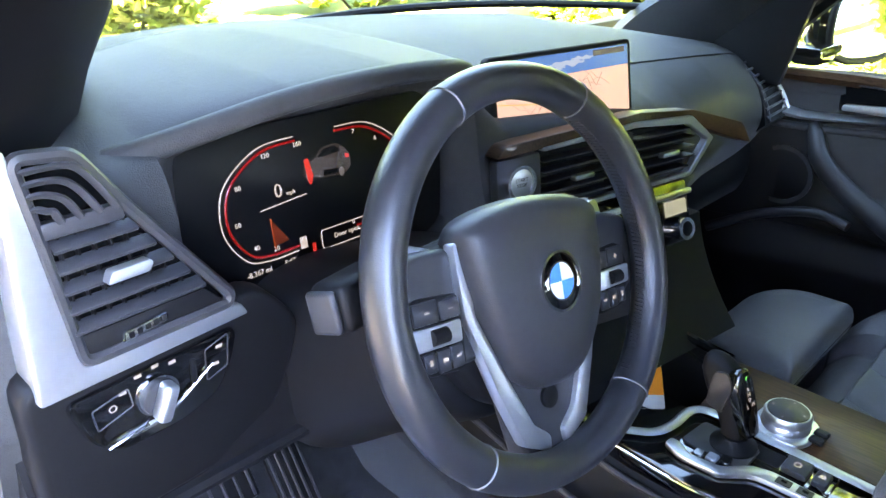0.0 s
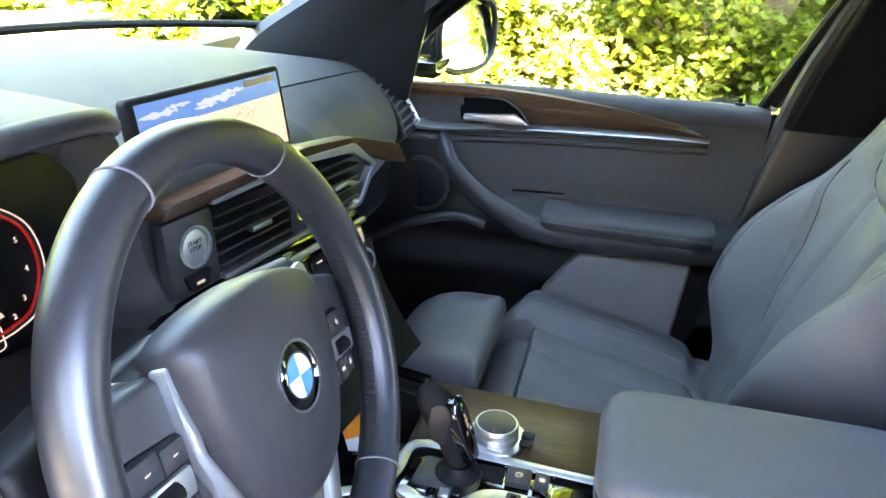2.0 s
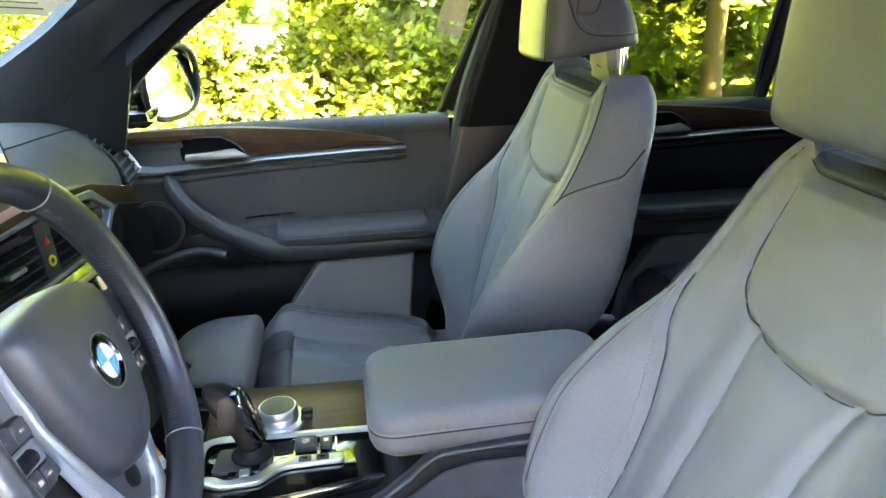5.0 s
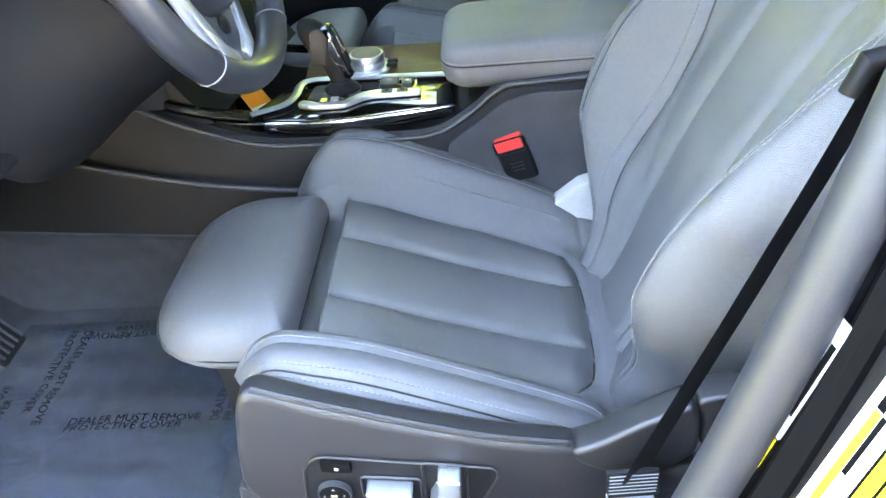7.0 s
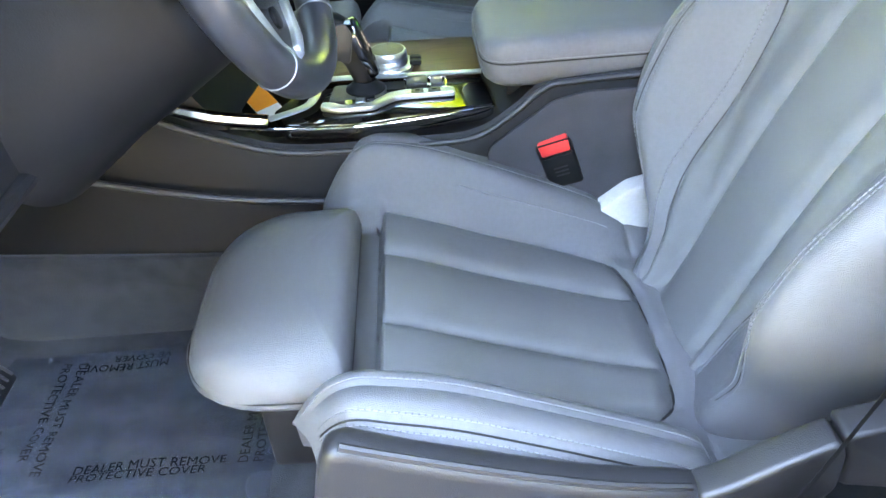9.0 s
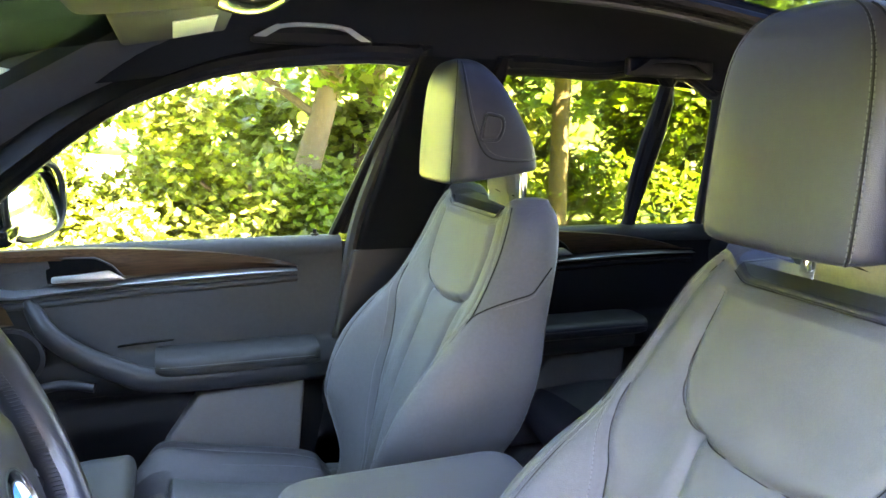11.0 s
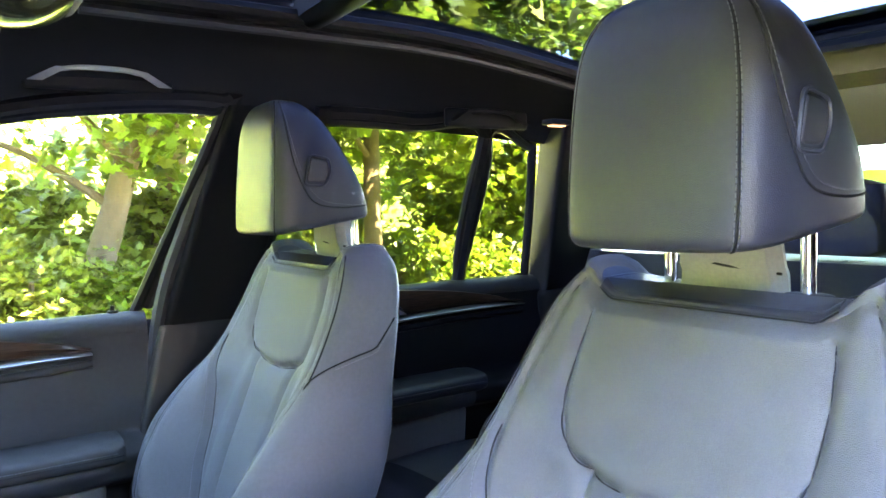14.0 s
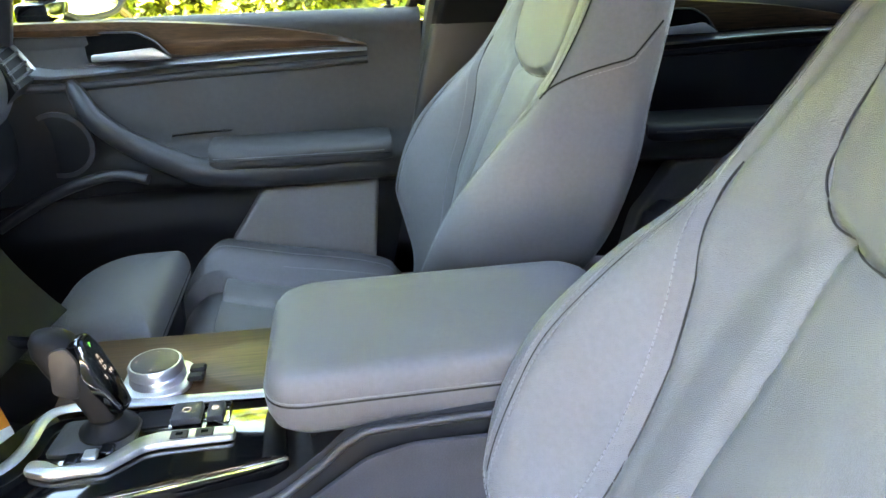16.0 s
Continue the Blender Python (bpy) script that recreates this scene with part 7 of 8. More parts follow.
part("recess", rbox(-0.078, -0.052, 0.300, 0.332, 0.0002, 0.0012, 0, m=DZ), PLASTIC_D, CC)
part("park_key", rbox(-0.081, -0.053, 0.270, 0.298, 0.0, 0.009, 0.003, 2, DZ), PLASTIC, CC, "black parking brake switch")
part("mark", ring(0.003, 0.0042, 0.0003, DZ @ Matrix.Translation((-0.067, 0.284, 0.0093)), 16), MARK, CC)
part("hold_key", rbox(-0.080, -0.054, 0.250, 0.266, 0.0, 0.008, 0.003, 2, DZ), PLASTIC, CC)
part("mark", rbox(-0.070, -0.064, 0.255, 0.261, 0.00805, 0.0083, 0, m=DZ), MARK, CC)
part("key_frame", tube([DZ @ Vector((x, y, 0.002)) for x, y in rpoly([(-0.050, 0.245), (-0.050, 0.300), (-0.052, 0.302), (-0.086, 0.246)], 0.004)], 0.0012, 6, True), CHROME, CC)
# cup tray ahead of the lever
for y in (0.475, 0.565):
    m = Matrix.Translation((-0.03, y + 0.01, 0.630 + 0.30 * (y - 0.475)))
    part("cup_holder", ring(0.034, 0.041, 0.05, m, 36), PLASTIC_D, CC)
part("tray_edge", tube(curve([(0.088, 0.43, 0.700), (0.092, 0.52, 0.712), (0.095, 0.60, 0.742)], 8), 0.007, 8), GLOSS, CC)
part("tray_edge", tube(curve([(-0.156, 0.47, 0.700), (-0.160, 0.54, 0.714), (-0.165, 0.61, 0.742)], 8), 0.009, 8), GLOSS, CC)
part("tray_lid", slab(rpoly([(-0.09, 0), (0.09, 0), (0.08, 0.09), (-0.08, 0.09)], 0.01), 0.008, axes((-0.03, 0.61, 0.748), (1, 0, 0), (0, 0.06, 0.05)), 0.003), GLOSS, CC)
# controller knob
km = DZ @ Matrix.Translation((-0.006, 0.322, 0.004))
kn = part("controller_base", slab(rpoly([(-0.033, -0.034), (0.033, -0.034), (0.033, 0.034), (-0.033, 0.034)], 0.026, 8), 0.006, km @ Matrix.Translation((0, 0, 0.005)), 0.002), SILVER, CC)
part("controller_knob", loft([[km @ Vector((r * math.cos(a), r * math.sin(a), z)) for a in lin(0, 2 * math.pi, 49)[:-1]] for z, r in ((0.004, 0.0265), (0.007, 0.0278), (0.012, 0.0270), (0.0135, 0.0258), (0.015, 0.0266), (0.022, 0.0264), (0.0245, 0.0248))]), SILVER, kn, "round silver controller knob")
part("knob_face", disc(0.0232, 0.002, km @ Matrix.Translation((0, 0, 0.0252)), 40, 0.0006), PLASTIC_G, kn, "dark touch face")
for a in range(4):
    part("mark", rbox(-0.0012, 0.0012, -0.0012, 0.0012, 0.0254, 0.0257, 0, m=km @ Matrix.Rotation(a * math.pi / 2, 4, "Z") @ Matrix.Translation((0.018, 0, 0))), MARK, kn)
for x in (-0.014, 0.002):
    part("side_key", rbox(x, x + 0.012, -0.046, -0.030, 0.004, 0.010, 0.002, 1, km), PLASTIC_D, kn)
# gear lever
GL = thing("gear_selector", (-0.076, 0.352, 0.70), "black gear selector with gloss face and white letters", "gear lever")
gm = axes((-0.076, 0.352, 0.694), (1, 0.0, 0), (0, 1, 0))
gring = []
for z, wx, wy, ox, oy in ((0.0, 0.0105, 0.0115, 0, 0), (0.022, 0.0108, 0.0125, 0.0, 0.003), (0.040, 0.0120, 0.0150, 0.001, 0.008), (0.054, 0.0140, 0.0195, 0.003, 0.014), (0.070, 0.0158, 0.0225, 0.005, 0.021), (0.086, 0.0160, 0.0225, 0.008, 0.029), (0.097, 0.0140, 0.0180, 0.010, 0.034), (0.103, 0.0095, 0.0120, 0.011, 0.037), (0.105, 0.0040, 0.0050, 0.0115, 0.0385)):
    gring.append([gm @ Vector((ox + wx * math.copysign(abs(math.cos(a)) ** 0.75, math.cos(a)), oy + wy * math.copysign(abs(math.sin(a)) ** 0.8, math.sin(a)), z)) for a in lin(0, 2 * math.pi, 33)[:-1]])
part("grip", loft(gring), PLASTIC_D, GL, "black satin grip")
gf = axes((-0.072, 0.3470, 0.766), (1, -0.12, 0.02), (0.08, 0.32, 0.94))
part("face", slab(rpoly([(-0.011, -0.050), (0.010, -0.052), (0.0155, -0.020), (0.0155, 0.014), (0.010, 0.030), (-0.008, 0.030), (-0.0155, 0.014), (-0.0155, -0.020)], 0.006), 0.024, gf, 0.005, 3), GLOSS, GL, "gloss black face")
for t, x, y in (("P", 0.000, 0.020), ("R", 0.000, 0.007), ("N", 0.000, 0.001), ("D", 0.000, -0.005), ("S", -0.006, -0.012), ("M", 0.005, -0.012)):
    part("letter", text_bm(t, 0.0062, gf @ Matrix.Translation((x, y, 0.0006)), 0.0002), MARK if t != "P" else CG, GL)
part("thumb_button", slab(rpoly([(-0.016, -0.026), (0.006, -0.024), (0.012, 0.018), (-0.002, 0.026), (-0.014, 0.012)], 0.006), 0.004, axes((-0.0885, 0.376, 0.768), (0.05, 1, 0.25), (0, -0.25, 1)) @ Matrix.Diagonal((1, 1, -1, 1)), 0.0015, 2), PLASTIC_G, GL, "grey unlock button")
# armrest
AR = thing("armrest", (-0.05, 0.04, 0.735), "padded black leather armrest lid on the centre console", "armrest")
aplan = rpoly([(-0.150, 0.204), (0.042, 0.204), (0.050, -0.135), (-0.140, -0.135)], 0.040, 8)
alev = [(0.716, 0.86), (0.718, 0.93), (0.724, 0.972), (0.734, 0.994), (0.744, 1.0), (0.7475, 0.996), (0.7490, 0.990), (0.7505, 0.996), (0.758, 0.994), (0.766, 0.980), (0.772, 0.955), (0.7765, 0.91), (0.7795, 0.80), (0.7815, 0.5), (0.782, 0.1)]
part("pad", ring_stack(aplan, alev), LEATHER, AR, "padded leather lid")
ac = (sum(p[0] for p in aplan) / len(aplan), sum(p[1] for p in aplan) / len(aplan))
part("stitching", tube([(ac[0] + (x - ac[0]) * 0.9975, ac[1] + (y - ac[1]) * 0.9975, 0.7525) for x, y in aplan], 0.0008, 5, True), THREAD, AR)
part("seam", tube([(ac[0] + (x - ac[0]) * 0.992, ac[1] + (y - ac[1]) * 0.992, 0.749) for x, y in aplan], 0.0013, 5, True), PIPING, AR)
part("hinge_base", rbox(-0.115, 0.02, -0.12, 0.170, 0.690, 0.722, 0.004), PLASTIC_D, AR)

# ---- belt buckle between seat and console ----
BK = thing("belt_buckle", (-0.165, 0.11, 0.56), "black belt buckle with a red release button", "seat belt")
bm_ = axes((-0.166, 0.107, 0.622), (-0.12, -0.95, 0.32), (-0.05, 0.32, 0.95))
part("body", rbox(-0.0225, 0.0225, -0.036, 0.032, -0.012, 0.012, 0.005, 3, bm_), PLASTIC_D, BK)
part("button", rbox(-0.0195, 0.0195, 0.018, 0.039, -0.010, 0.0128, 0.003, 2, bm_), RED, BK, "red release button")
part("button_frame", tube([bm_ @ Vector((*p, 0.0128)) for p in rpoly([(-0.021, 0.016), (0.021, 0.016), (0.021, 0.037), (-0.021, 0.037)], 0.004)], 0.0014, 6, True), PLASTIC_D, BK)
for k in range(3):
    part("mark", rbox(-0.009, 0.009, -0.016 + 0.006 * k, -0.0135 + 0.006 * k, 0.0121, 0.0124, 0, m=bm_), PLASTIC_G, BK)
part("stem", tube([bm_ @ Vector((0, -0.034, 0)), bm_ @ Vector((0.001, -0.055, -0.002)), bm_ @ Vector((0.004, -0.085, -0.004))], [0.010, 0.0075, 0.006], 10, flat=0.5), PLASTIC, BK)
part("sleeve", slab(rpoly([(0.070, 0.550), (0.020, 0.590), (-0.020, 0.600), (-0.020, 0.500), (0.050, 0.505)], 0.006), 0.05, axes((-0.198, 0, 0), (0, 1, 0), (0, 0, 1)) @ Matrix.Diagonal((1, 1, -1, 1)), 0.006, 3), mat("grey_sleeve", (0.30, 0.29, 0.28), 0.6, vary=0.1), BK, "pale grey plastic sleeve")

# ---- protective film on the floor ----
FM = thing("floor_cover", (-0.43, 0.62, 0.40), "clear plastic protective film on the driver's footwell carpet", "floor cover")


def film_z(x, y):
    return floor_z(x, y) + 0.014 + 0.003 * math.sin(x * 40 + y * 9) * math.sin(y * 33) + 0.002 * math.sin(x * 95 + 2)


fb = sheet(lambda u, v: Vector((u, v, film_z(u, v))), lin(-0.68, -0.24, 50), lin(0.478, 0.86, 50), (0, 0, 0.0006))
part("film", fb, FILM, FM, "crinkled clear film")
ROWS = (  # words, where they start, direction in degrees from +x
    ("DEALER MUST REMOVE", -0.436, 0.714, -90), ("PROTECTIVE COVER", -0.449, 0.714, -90),
    ("DEALER MUST REMOVE", -0.588, 0.510, 90), ("PROTECTIVE COVER", -0.569, 0.500, 90),
    ("MUST REMOVE", -0.672, 0.516, 0), ("TIVE COVER", -0.672, 0.497, 0),
    ("DEALER MUST REMOVE", -0.445, 0.514, 0), ("PROTECTIVE COVER", -0.445, 0.496, 0),
    ("DEALER MUST REMOVE", -0.262, 0.757, 180), ("PROTECTIVE COVER", -0.262, 0.778, 180),
    ("MUST REMOVE", -0.272, 0.640, 90), ("VE COVER", -0.256, 0.640, 90),
    ("DEALER MUST", -0.560, 0.748, 180), ("PROTECTIVE", -0.560, 0.768, 180),
    ("MUST REMOVE", -0.480, 0.830, 0), ("IVE COVER", -0.480, 0.812, 0),
)
for words, x, y, rot in ROWS:
    b = text_bm(words, 0.0172, Matrix.Translation((x, y, 0)) @ Matrix.Rotation(radians(rot), 4, "Z"), 0.0001, None, "LEFT")
    for v in b.verts:
        v.co.z += film_z(v.co.x, v.co.y) + 0.0012
    part("lettering", b, INK, FM, smooth=0)

# ---- driver's door opening ----
BP = thing("b_pillar", (-0.74, -0.05, 0.4), "black door pillar with grey rubber seal and striker", "pillar", kind="structure")
seal = curve([(-0.60, -0.20, 1.36), (-0.70, -0.10, 1.12), (-0.755, -0.045, 0.97), (-0.785, 0.0, 0.82), (-0.80, 0.05, 0.66), (-0.80, 0.105, 0.53), (-0.79, 0.19, 0.455), (-0.785, 0.32, 0.432), (-0.785, 0.6, 0.430), (-0.785, 0.9, 0.435)], 8)
part("door_seal", tube(seal, 0.016, 12), RUBBER, BP, "grey rubber door seal")
part("seal_flange", tube([p + Vector((-0.016, -0.024, 0.0)) for p in seal], 0.009, 8), INK, BP)
part("pillar_trim", loft([[p + Vector(q) for q in ((0.0, -0.01, 0), (0.03, -0.01, 0), (0.05, -0.05, 0), (0.05, -0.20, 0), (0.02, -0.22, 0), (0.0, -0.2, 0))] for p in seal[:44:3]]), PLASTIC_D, BP, "black pillar trim")
part("pillar_metal", loft([[p + Vector(q) for q in ((-0.012, -0.028, 0), (-0.10, -0.045, -0.01), (-0.125, -0.07, -0.02), (-0.125, -0.26, -0.02), (-0.012, -0.26, 0))] for p in seal[:50:3]]), PLASTIC_D, BP, "black painted pillar")
sk = part("striker", tube([Vector(p) for p in curve([(-0.866, -0.07, 0.920), (-0.868, -0.035, 0.917), (-0.870, -0.027, 0.900), (-0.872, -0.035, 0.883), (-0.874, -0.07, 0.880)], 6)], 0.0048, 8), PALE_METAL, BP, "pale metal door striker")
part("striker_plate", rbox(-0.892, -0.852, -0.082, -0.058, 0.870, 0.930, 0.008), PALE_METAL, sk)
LB = axes((-0.86, -0.0355, 0.82), (-1, -0.19, 0), (0, -0.30, 1))      # the pillar's painted face
lb = part("label", rbox(-0.042, 0.040, -0.075, 0.046, -0.0006, 0.0012, 0.0004, 1, LB), PAPER, BP, "white sticker with yellow and black print")
part("bar", rbox(-0.036, -0.031, -0.070, 0.020, 0.0012, 0.0015, 0, m=LB), YELLOW, lb)
part("bar", rbox(-0.036, -0.031, 0.021, 0.038, 0.0012, 0.0015, 0, m=LB), INK, lb)
part("bar", rbox(-0.0305, -0.0275, -0.020, 0.020, 0.0012, 0.0015, 0, m=LB), INK, lb)
for x in (-0.018, 0.014):
    bx = part("print_frame", rbox(x - 0.002, x + 0.028, -0.045, 0.022, 0.0012, 0.0015, 0, m=LB), INK, lb)
    for k in range(3):
        part("bar", rbox(x + 0.0095 * k, x + 0.0075 + 0.0095 * k, -0.043, 0.020 - 0.006 * k, 0.0015, 0.0018, 0, m=LB), YELLOW, bx)
sl = part("strip_label", rbox(-0.084, -0.066, -0.038, 0.044, 0.006, 0.008, 0.0004, 1, LB), PAPER, BP, "pale strip sticker with dark print")
part("bar", rbox(-0.071, -0.067, -0.020, 0.030, 0.008, 0.0083, 0, m=LB), INK, sl)
part("bar", slab([(-0.075 + 0.004 * math.cos(a), -0.030 + 0.006 * math.sin(a)) for a in lin(0, 2 * math.pi, 17)[:-1]], 0.0003, LB @ Matrix.Translation((0, 0, 0.0084)), 0), INK, sl)
part("tab", rbox(-0.082, -0.068, -0.064, -0.040, 0.006, 0.008, 0.0004, 1, LB), YELLOW, sl, "yellow tab")

# driver's belt hanging from the pillar
SB = thing("seat_belt", (-0.68, -0.05, 0.5), "black seat belt hanging beside the driver's seat", "seat belt")
bl = curve([(-0.60, -0.18, 1.22), (-0.640, -0.10, 0.96), (-0.668, -0.035, 0.80), (-0.682, 0.006, 0.700), (-0.686, 0.030, 0.632), (-0.686, 0.038, 0.602)], 8)
part("webbing", tube(bl, 0.0165, 10, flat=0.05, up=(0.80, 0.50, 0.30)), WEB, SB)
part("stitched_end", rbox(-0.0215, 0.0215, -0.018, 0.016, -0.0022, 0.0022, 0.001, 1, axes((-0.6885, 0.040, 0.600), (0, -1, 0.08), (0, -0.15, 1))), WEB, SB)
for k in range(6):
    part("stitching", tube([(-0.6915, 0.060, 0.588 + 0.0045 * k), (-0.6915, 0.021, 0.591 + 0.0045 * k)], 0.0006, 4), THREAD, SB)
part("anchor_plate", slab(rpoly([(0.062, 0.584), (0.024, 0.588), (0.016, 0.566), (0.024, 0.552), (0.052, 0.549), (0.058, 0.560)], 0.006), 0.003, axes((-0.689, 0, 0), (0, 1, 0), (0, 0, 1)) @ Matrix.Diagonal((1, 1, -1, 1)), 0.001), PALE_METAL, SB, "pale steel anchor plate")
part("anchor", slab(rpoly([(0.060, 0.556), (0.010, 0.574), (-0.035, 0.585), (-0.040, 0.545), (0.02, 0.500), (0.052, 0.520)], 0.006), 0.018, axes((-0.696, 0, 0), (0, 1, 0), (0, 0, 1)) @ Matrix.Diagonal((1, 1, -1, 1)), 0.004, 2), PLASTIC_D, SB, "black anchor cover")
part("belt_stop", tube([(-0.655, -0.10, 0.95), (-0.655, -0.075, 0.945), (-0.655, -0.07, 0.925)], 0.008, 10), PLASTIC_D, SB)

# ---- rear seats, seen between and behind the front ones ----
RS = thing("rear_bench", (0, -0.9, 0.45), "black leather rear bench with headrests", "car seat")
part("cushion", loft([[Vector((0.64 * math.copysign(abs(math.cos(a)) ** 0.3, math.cos(a)), y, 0.56 + t * math.copysign(abs(math.sin(a)) ** 0.5, math.sin(a)))) for a in lin(0, 2 * math.pi, 41)[:-1]] for y, t in ((-0.46, 0.05), (-0.48, 0.08), (-0.60, 0.09), (-0.95, 0.07))]), LEATHER_H, RS)
part("backrest", loft([[Vector((0.62 * math.copysign(abs(math.cos(a)) ** 0.3, math.cos(a)), -0.96 - 0.42 * (z - 0.55) + 0.085 * math.copysign(abs(math.sin(a)) ** 0.5, math.sin(a)), z)) for a in lin(0, 2 * math.pi, 41)[:-1]] for z in (0.52, 0.6, 0.8, 0.98, 1.03, 1.045)]), LEATHER_H, RS)
for x in (-0.34, 0.0, 0.34):
    part("rear_headrest", loft([[Vector((x + 0.115 * w * math.copysign(abs(math.cos(a)) ** 0.5, math.cos(a)), -1.17 + 0.045 * w * math.copysign(abs(math.sin(a)) ** 0.6, math.sin(a)), z)) for a in lin(0, 2 * math.pi, 29)[:-1]] for z, w in ((1.055, 0.8), (1.065, 0.96), (1.11, 1.0), (1.16, 0.95), (1.19, 0.8), (1.20, 0.5))]), LEATHER_H, RS, "black rear headrest")
part("parcel_cover", rbox(-0.66, 0.66, -1.85, -1.25, 0.93, 0.95, 0.006), PLASTIC_D, BODY)
tw = part("tail_window", sheet(lambda u, v: Vector((u, -1.88 + 0.42 * v, 0.98 + 0.36 * v)), lin(-0.60, 0.60, 6), lin(0, 0.85, 6), (0, -0.004, 0)), TINT, BODY, "tinted tail window")
# sunlight on this end of the headliner is put into its pale warm colour
part("rear_header", sheet(lambda u, v: Vector((u, -1.521 + 0.28 * v, 1.285 + 0.100 * v + 0.018 * math.sin(math.pi * v))), lin(-0.60, 0.60, 14), lin(0, 1, 10), (0, 0, 0.03)), KICK, BODY, "headliner end over the tail window, coloured pale as if sunlit")
tw.visible_shadow = False

# ---- overhead: visors, console, grab handles, lamps ----
LENS = mat("vanity_lens", (0.75, 0.72, 0.50), 0.4, vary=0.05)
for s, x0, x1, y0, y1 in ((-1, -0.56, -0.108, 0.186, 0.375), (1, 0.255, 0.60, 0.205, 0.385)):
    V = thing("sun_visor", ((x0 + x1) / 2, 0.29, 1.40), "dark folded sun visor with a pale vanity lamp lens", "sun visor", "sun visors")
    vm = axes((0, 0.290, 1.412 if s < 0 else 1.404), (1, 0, -s * 0.04), (0, 1, -0.22)) @ Matrix.Translation((0, -0.290, 0))
    vf = part("flap", slab(rpoly([(x0, y0), (x1, y0), (x1, y1), (x0, y1)], 0.035, 6), 0.022, vm @ Matrix.Translation((0, 0, 0.01)), 0.009, 4), VISOR, V)
    lens = [(-0.255, 0.226), (-0.140, 0.226), (-0.125, 0.296), (-0.245, 0.296)] if s < 0 else [(0.36, 0.232), (0.52, 0.232), (0.53, 0.300), (0.36, 0.300)]
    part("vanity_lamp", slab(rpoly(lens, 0.004), 0.003, vm @ Matrix.Translation((0, 0, -0.0118)), 0.001, 1), LENS, vf, "pale lens")
    part("hinge", tube([vm @ Vector((x0 + 0.03, y1 - 0.006, 0.0)), vm @ Vector((x1 - 0.03, y1 - 0.006, 0.0))], 0.007, 8), VISOR, V)
OC = thing("overhead_console", (0, 0.2, 1.42), "dark overhead console with polished lamp covers", "roof console")
om_ = Matrix.Translation((0, 0, 1.436)) @ Matrix.Rotation(radians(-8), 4, "X")
part("housing", slab(rpoly([(-0.095, 0.150), (0.175, 0.150), (0.165, 0.42), (-0.085, 0.42)], 0.03, 5), 0.026, om_, 0.010, 3), VISOR, OC)
# the yellow in this metal stands in for foliage reflected in the covers
FOLIAGE_TINT = mat("foliage_tinted_lamp_cover", (0.20, 0.17, 0.06), 0.12, metal=0.9, vary=0.1)
for x0, x1 in ((-0.080, 0.035), (0.045, 0.160)):
    def dome(u, v, x0=x0, x1=x1):
        return om_ @ Vector((x0 + (x1 - x0) * u, 0.168 + 0.085 * v, -0.026 - 0.020 * math.sin(math.pi * (0.08 + 0.84 * u)) ** 0.6 * math.sin(math.pi * (0.08 + 0.84 * v)) ** 0.7))
    part("lamp_cover", sheet(dome, lin(0, 1, 16), lin(0, 1, 14), (0, 0, 0.004)), FOLIAGE_TINT, OC, "polished lamp cover tinted like reflected foliage")
RM = thing("rear_view_mirror", (0, 0.44, 1.33), "frameless rear-view mirror in a black shell", "mirror")
rm = axes((0.0, 0.47, 1.335), (1, 0.18, 0), (0, 0.25, 1))
part("shell", slab(rpoly([(-0.12, -0.035), (0.12, -0.035), (0.125, 0.03), (0.0, 0.038), (-0.125, 0.03)], 0.02, 5), 0.03, rm, 0.01, 3), PLASTIC_D, RM)
part("glass", slab(rpoly([(-0.115, -0.031), (0.115, -0.031), (0.119, 0.027), (0.0, 0.034), (-0.119, 0.027)], 0.018, 5), 0.002, rm @ Matrix.Translation((0, 0, 0.002)), 0.0005), CHROME, RM, "mirror glass")
part("stem", tube([(0, 0.48, 1.35), (0, 0.50, 1.40)], 0.012, 8), PLASTIC_D, RM)
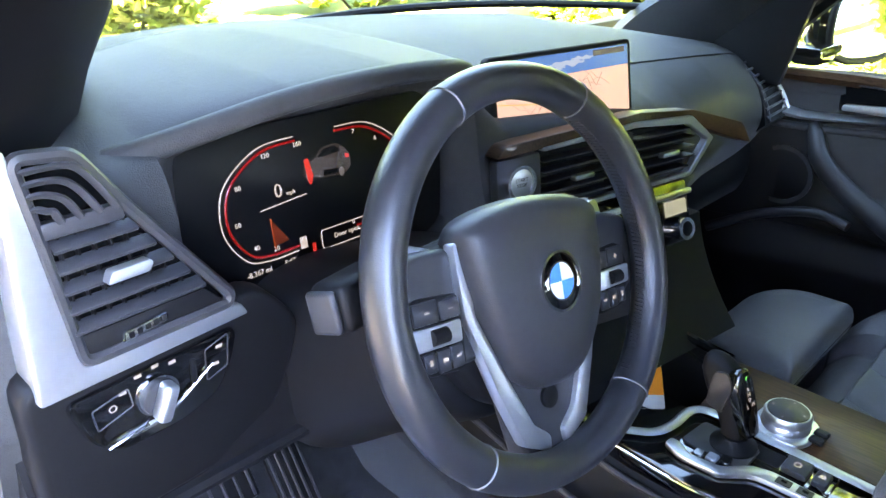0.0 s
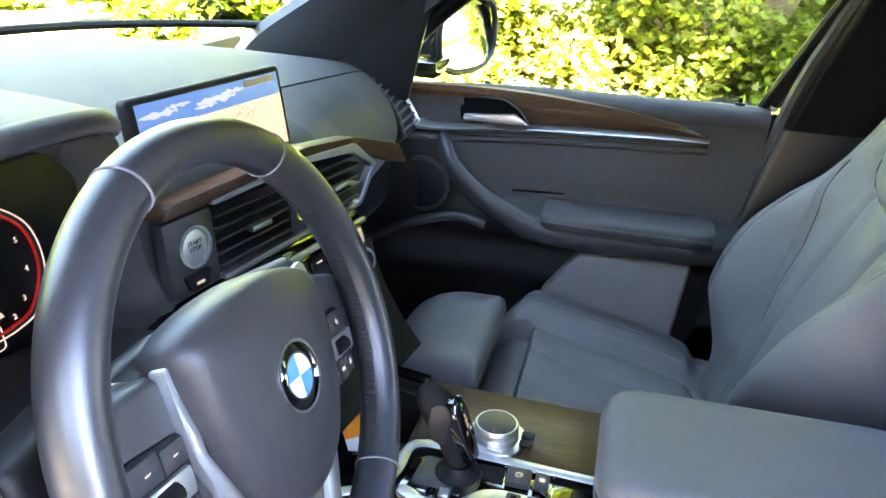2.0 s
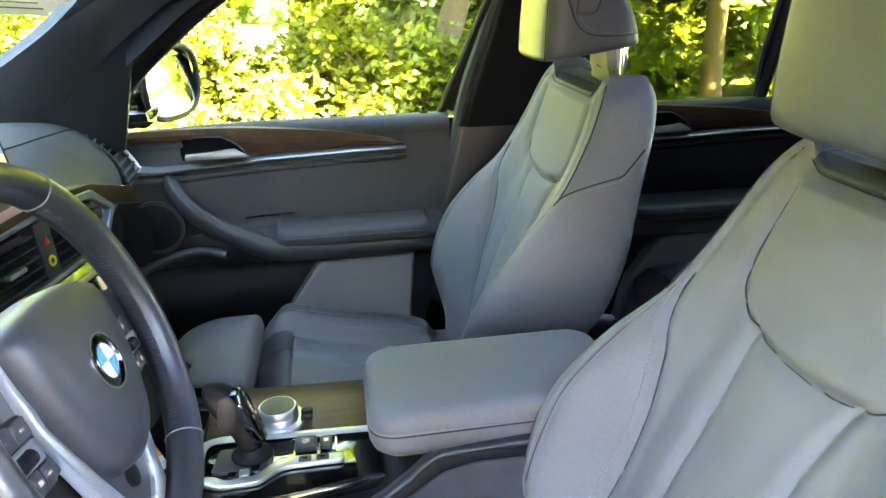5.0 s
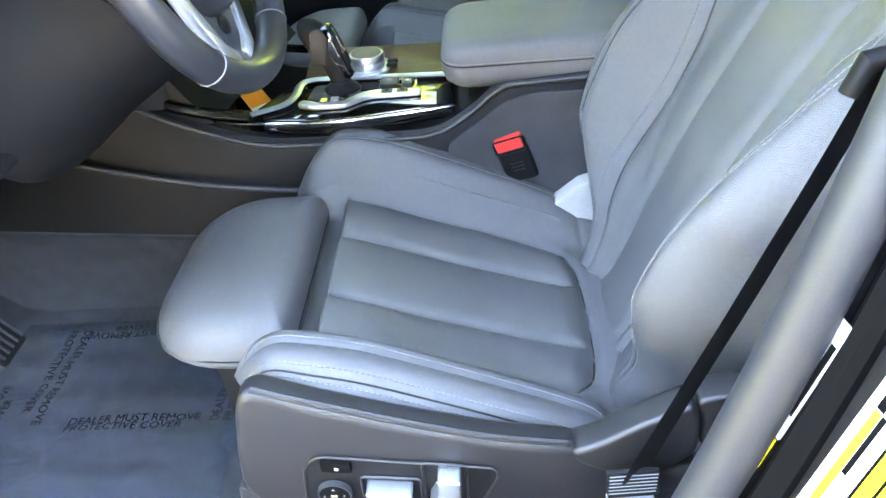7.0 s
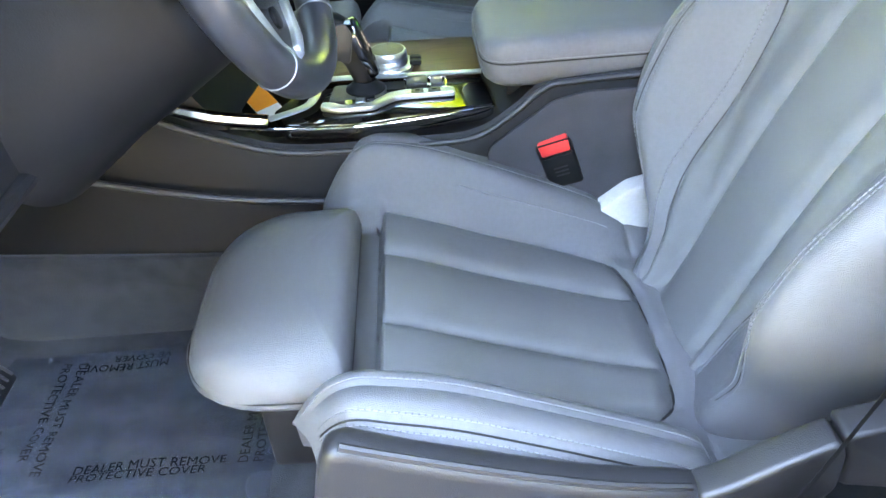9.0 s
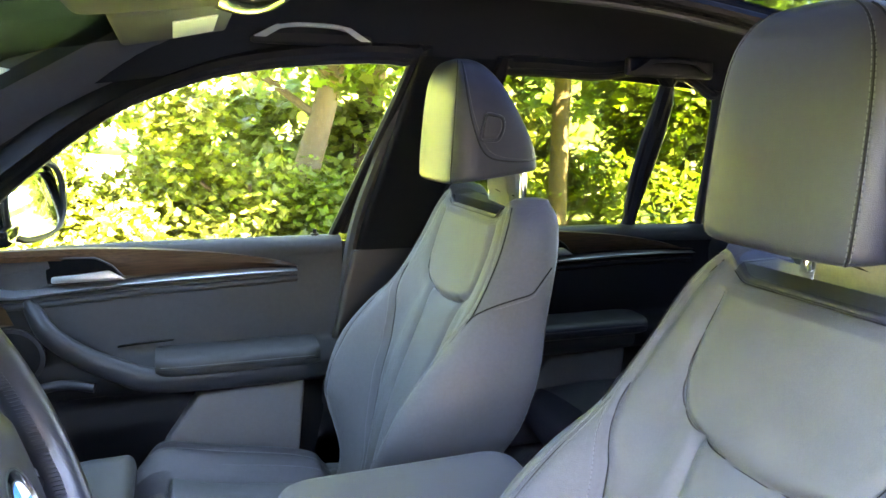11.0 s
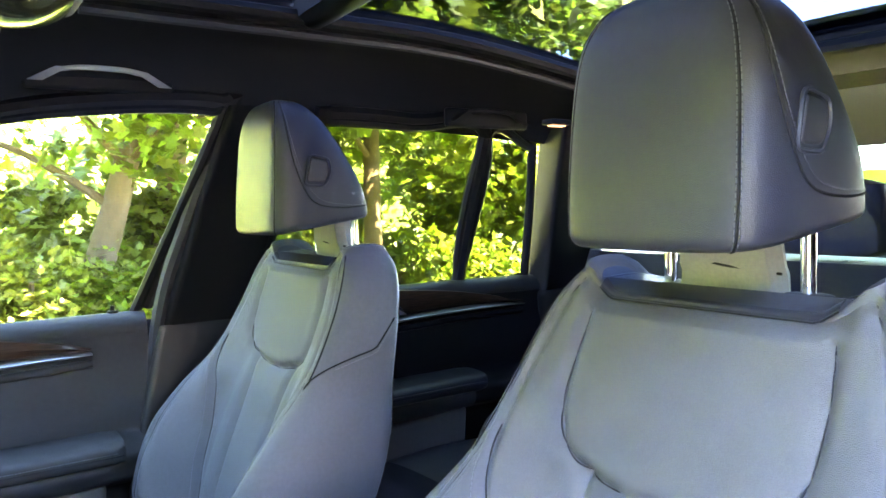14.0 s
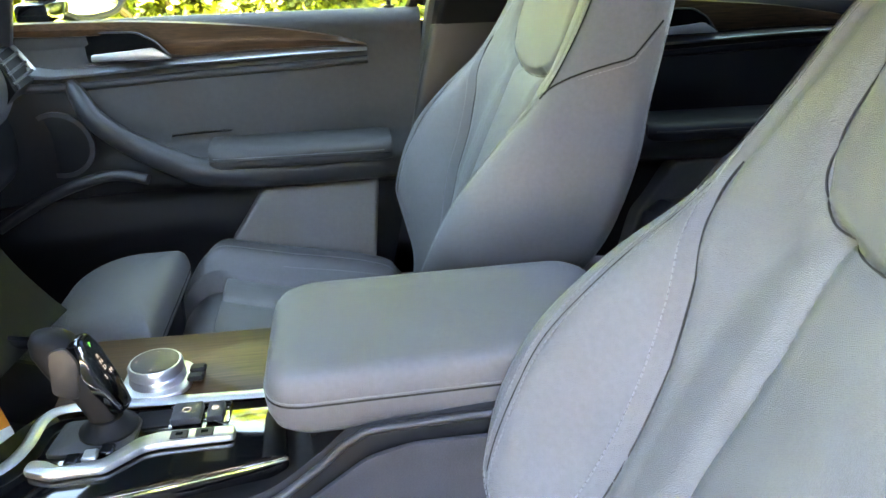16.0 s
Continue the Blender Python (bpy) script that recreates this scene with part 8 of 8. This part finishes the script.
for yc_, x, z, tone in ((0.050, 0.560, 1.392, PALE_METAL), (-0.74, 0.54, 1.360, PLASTIC_D)):
    G = thing("grab_handle", (x, yc_, z), "dark folded grab handle with grey ends above the door", "grab handle", "roof grab handles")
    part("recess", rbox(x + 0.004, x + 0.020, yc_ - 0.115, yc_ + 0.115, z - 0.022, z + 0.020, 0.008, 3), PLASTIC_D, G)
    for d in (-1, 1):
        part("end", loft([[Vector((x + dx, yc_ + d * (0.098 - 0.040 * k) + dy, z - 0.012 + 0.024 * k + dz)) for dx, dy, dz in ((-0.010, -0.010, 0), (-0.010, 0.010, 0), (0.008, 0.010, 0.004), (0.008, -0.010, 0.004))] for k in (0, 0.35, 0.7, 1.0)]), tone, G, "satin grey handle end")
    part("bar", tube(curve([(x - 0.004, yc_ + 0.062, z + 0.010), (x - 0.008, yc_ + 0.03, z + 0.014), (x - 0.008, yc_ - 0.03, z + 0.014), (x - 0.004, yc_ - 0.062, z + 0.010)], 6), 0.0055, 10), tone, G)
dl = thing("courtesy_lamp", (0.437, -0.845, 1.36), "small warm lamp in the rear headliner, switched on", "lamp")
part("bezel", rbox(0.420, 0.452, -0.872, -0.812, 1.338, 1.350, 0.003, 2), PLASTIC_D, dl)
part("lens", rbox(0.428, 0.444, -0.862, -0.822, 1.335, 1.3385, 0.001, 1), glow("warm_lens", (1.0, 0.55, 0.28), 1.4), dl, "warm glowing lens")
# tag hanging under the wheel, paper behind the windscreen
TG = thing("paper_tag", (0.04, 0.52, 0.63), "white paper tag with an orange band in the cup tray", "tag")
tm = axes((0.040, 0.520, 0.640), (0.5, -0.75, 0.1), (0.75, 0.50, 0.20))
part("card", slab(rpoly([(-0.018, -0.045), (0.018, -0.045), (0.018, 0.05), (-0.018, 0.05)], 0.004), 0.0008, tm, 0), WHITE, TG)
part("band", slab([(-0.018, -0.020), (0.018, -0.020), (0.018, 0.034), (-0.018, 0.034)], 0.0005, tm @ Matrix.Translation((0, 0, 0.0008)), 0), ORANGE, TG, "orange band")
WP = thing("window_sticker", (0.3, 0.70, 1.25), "printed paper sheet taped inside the windscreen", "paper")
wsf = lambda u, v: screen_pt(u, v) + Vector((0, -0.012, -0.006))
part("sheet", sheet(wsf, lin(0.45, 0.86, 10), lin(0.42, 0.66, 10), (0, -0.0006, 0)), BEIGE, WP)
for i in range(9):
    v = 0.45 + 0.022 * i
    part("bar", tube([wsf(u, v) + Vector((0, -0.002, -0.001)) for u in lin(0.50, 0.81 - 0.05 * (i % 3), 6)], 0.0014, 4), PLASTIC_G, WP)
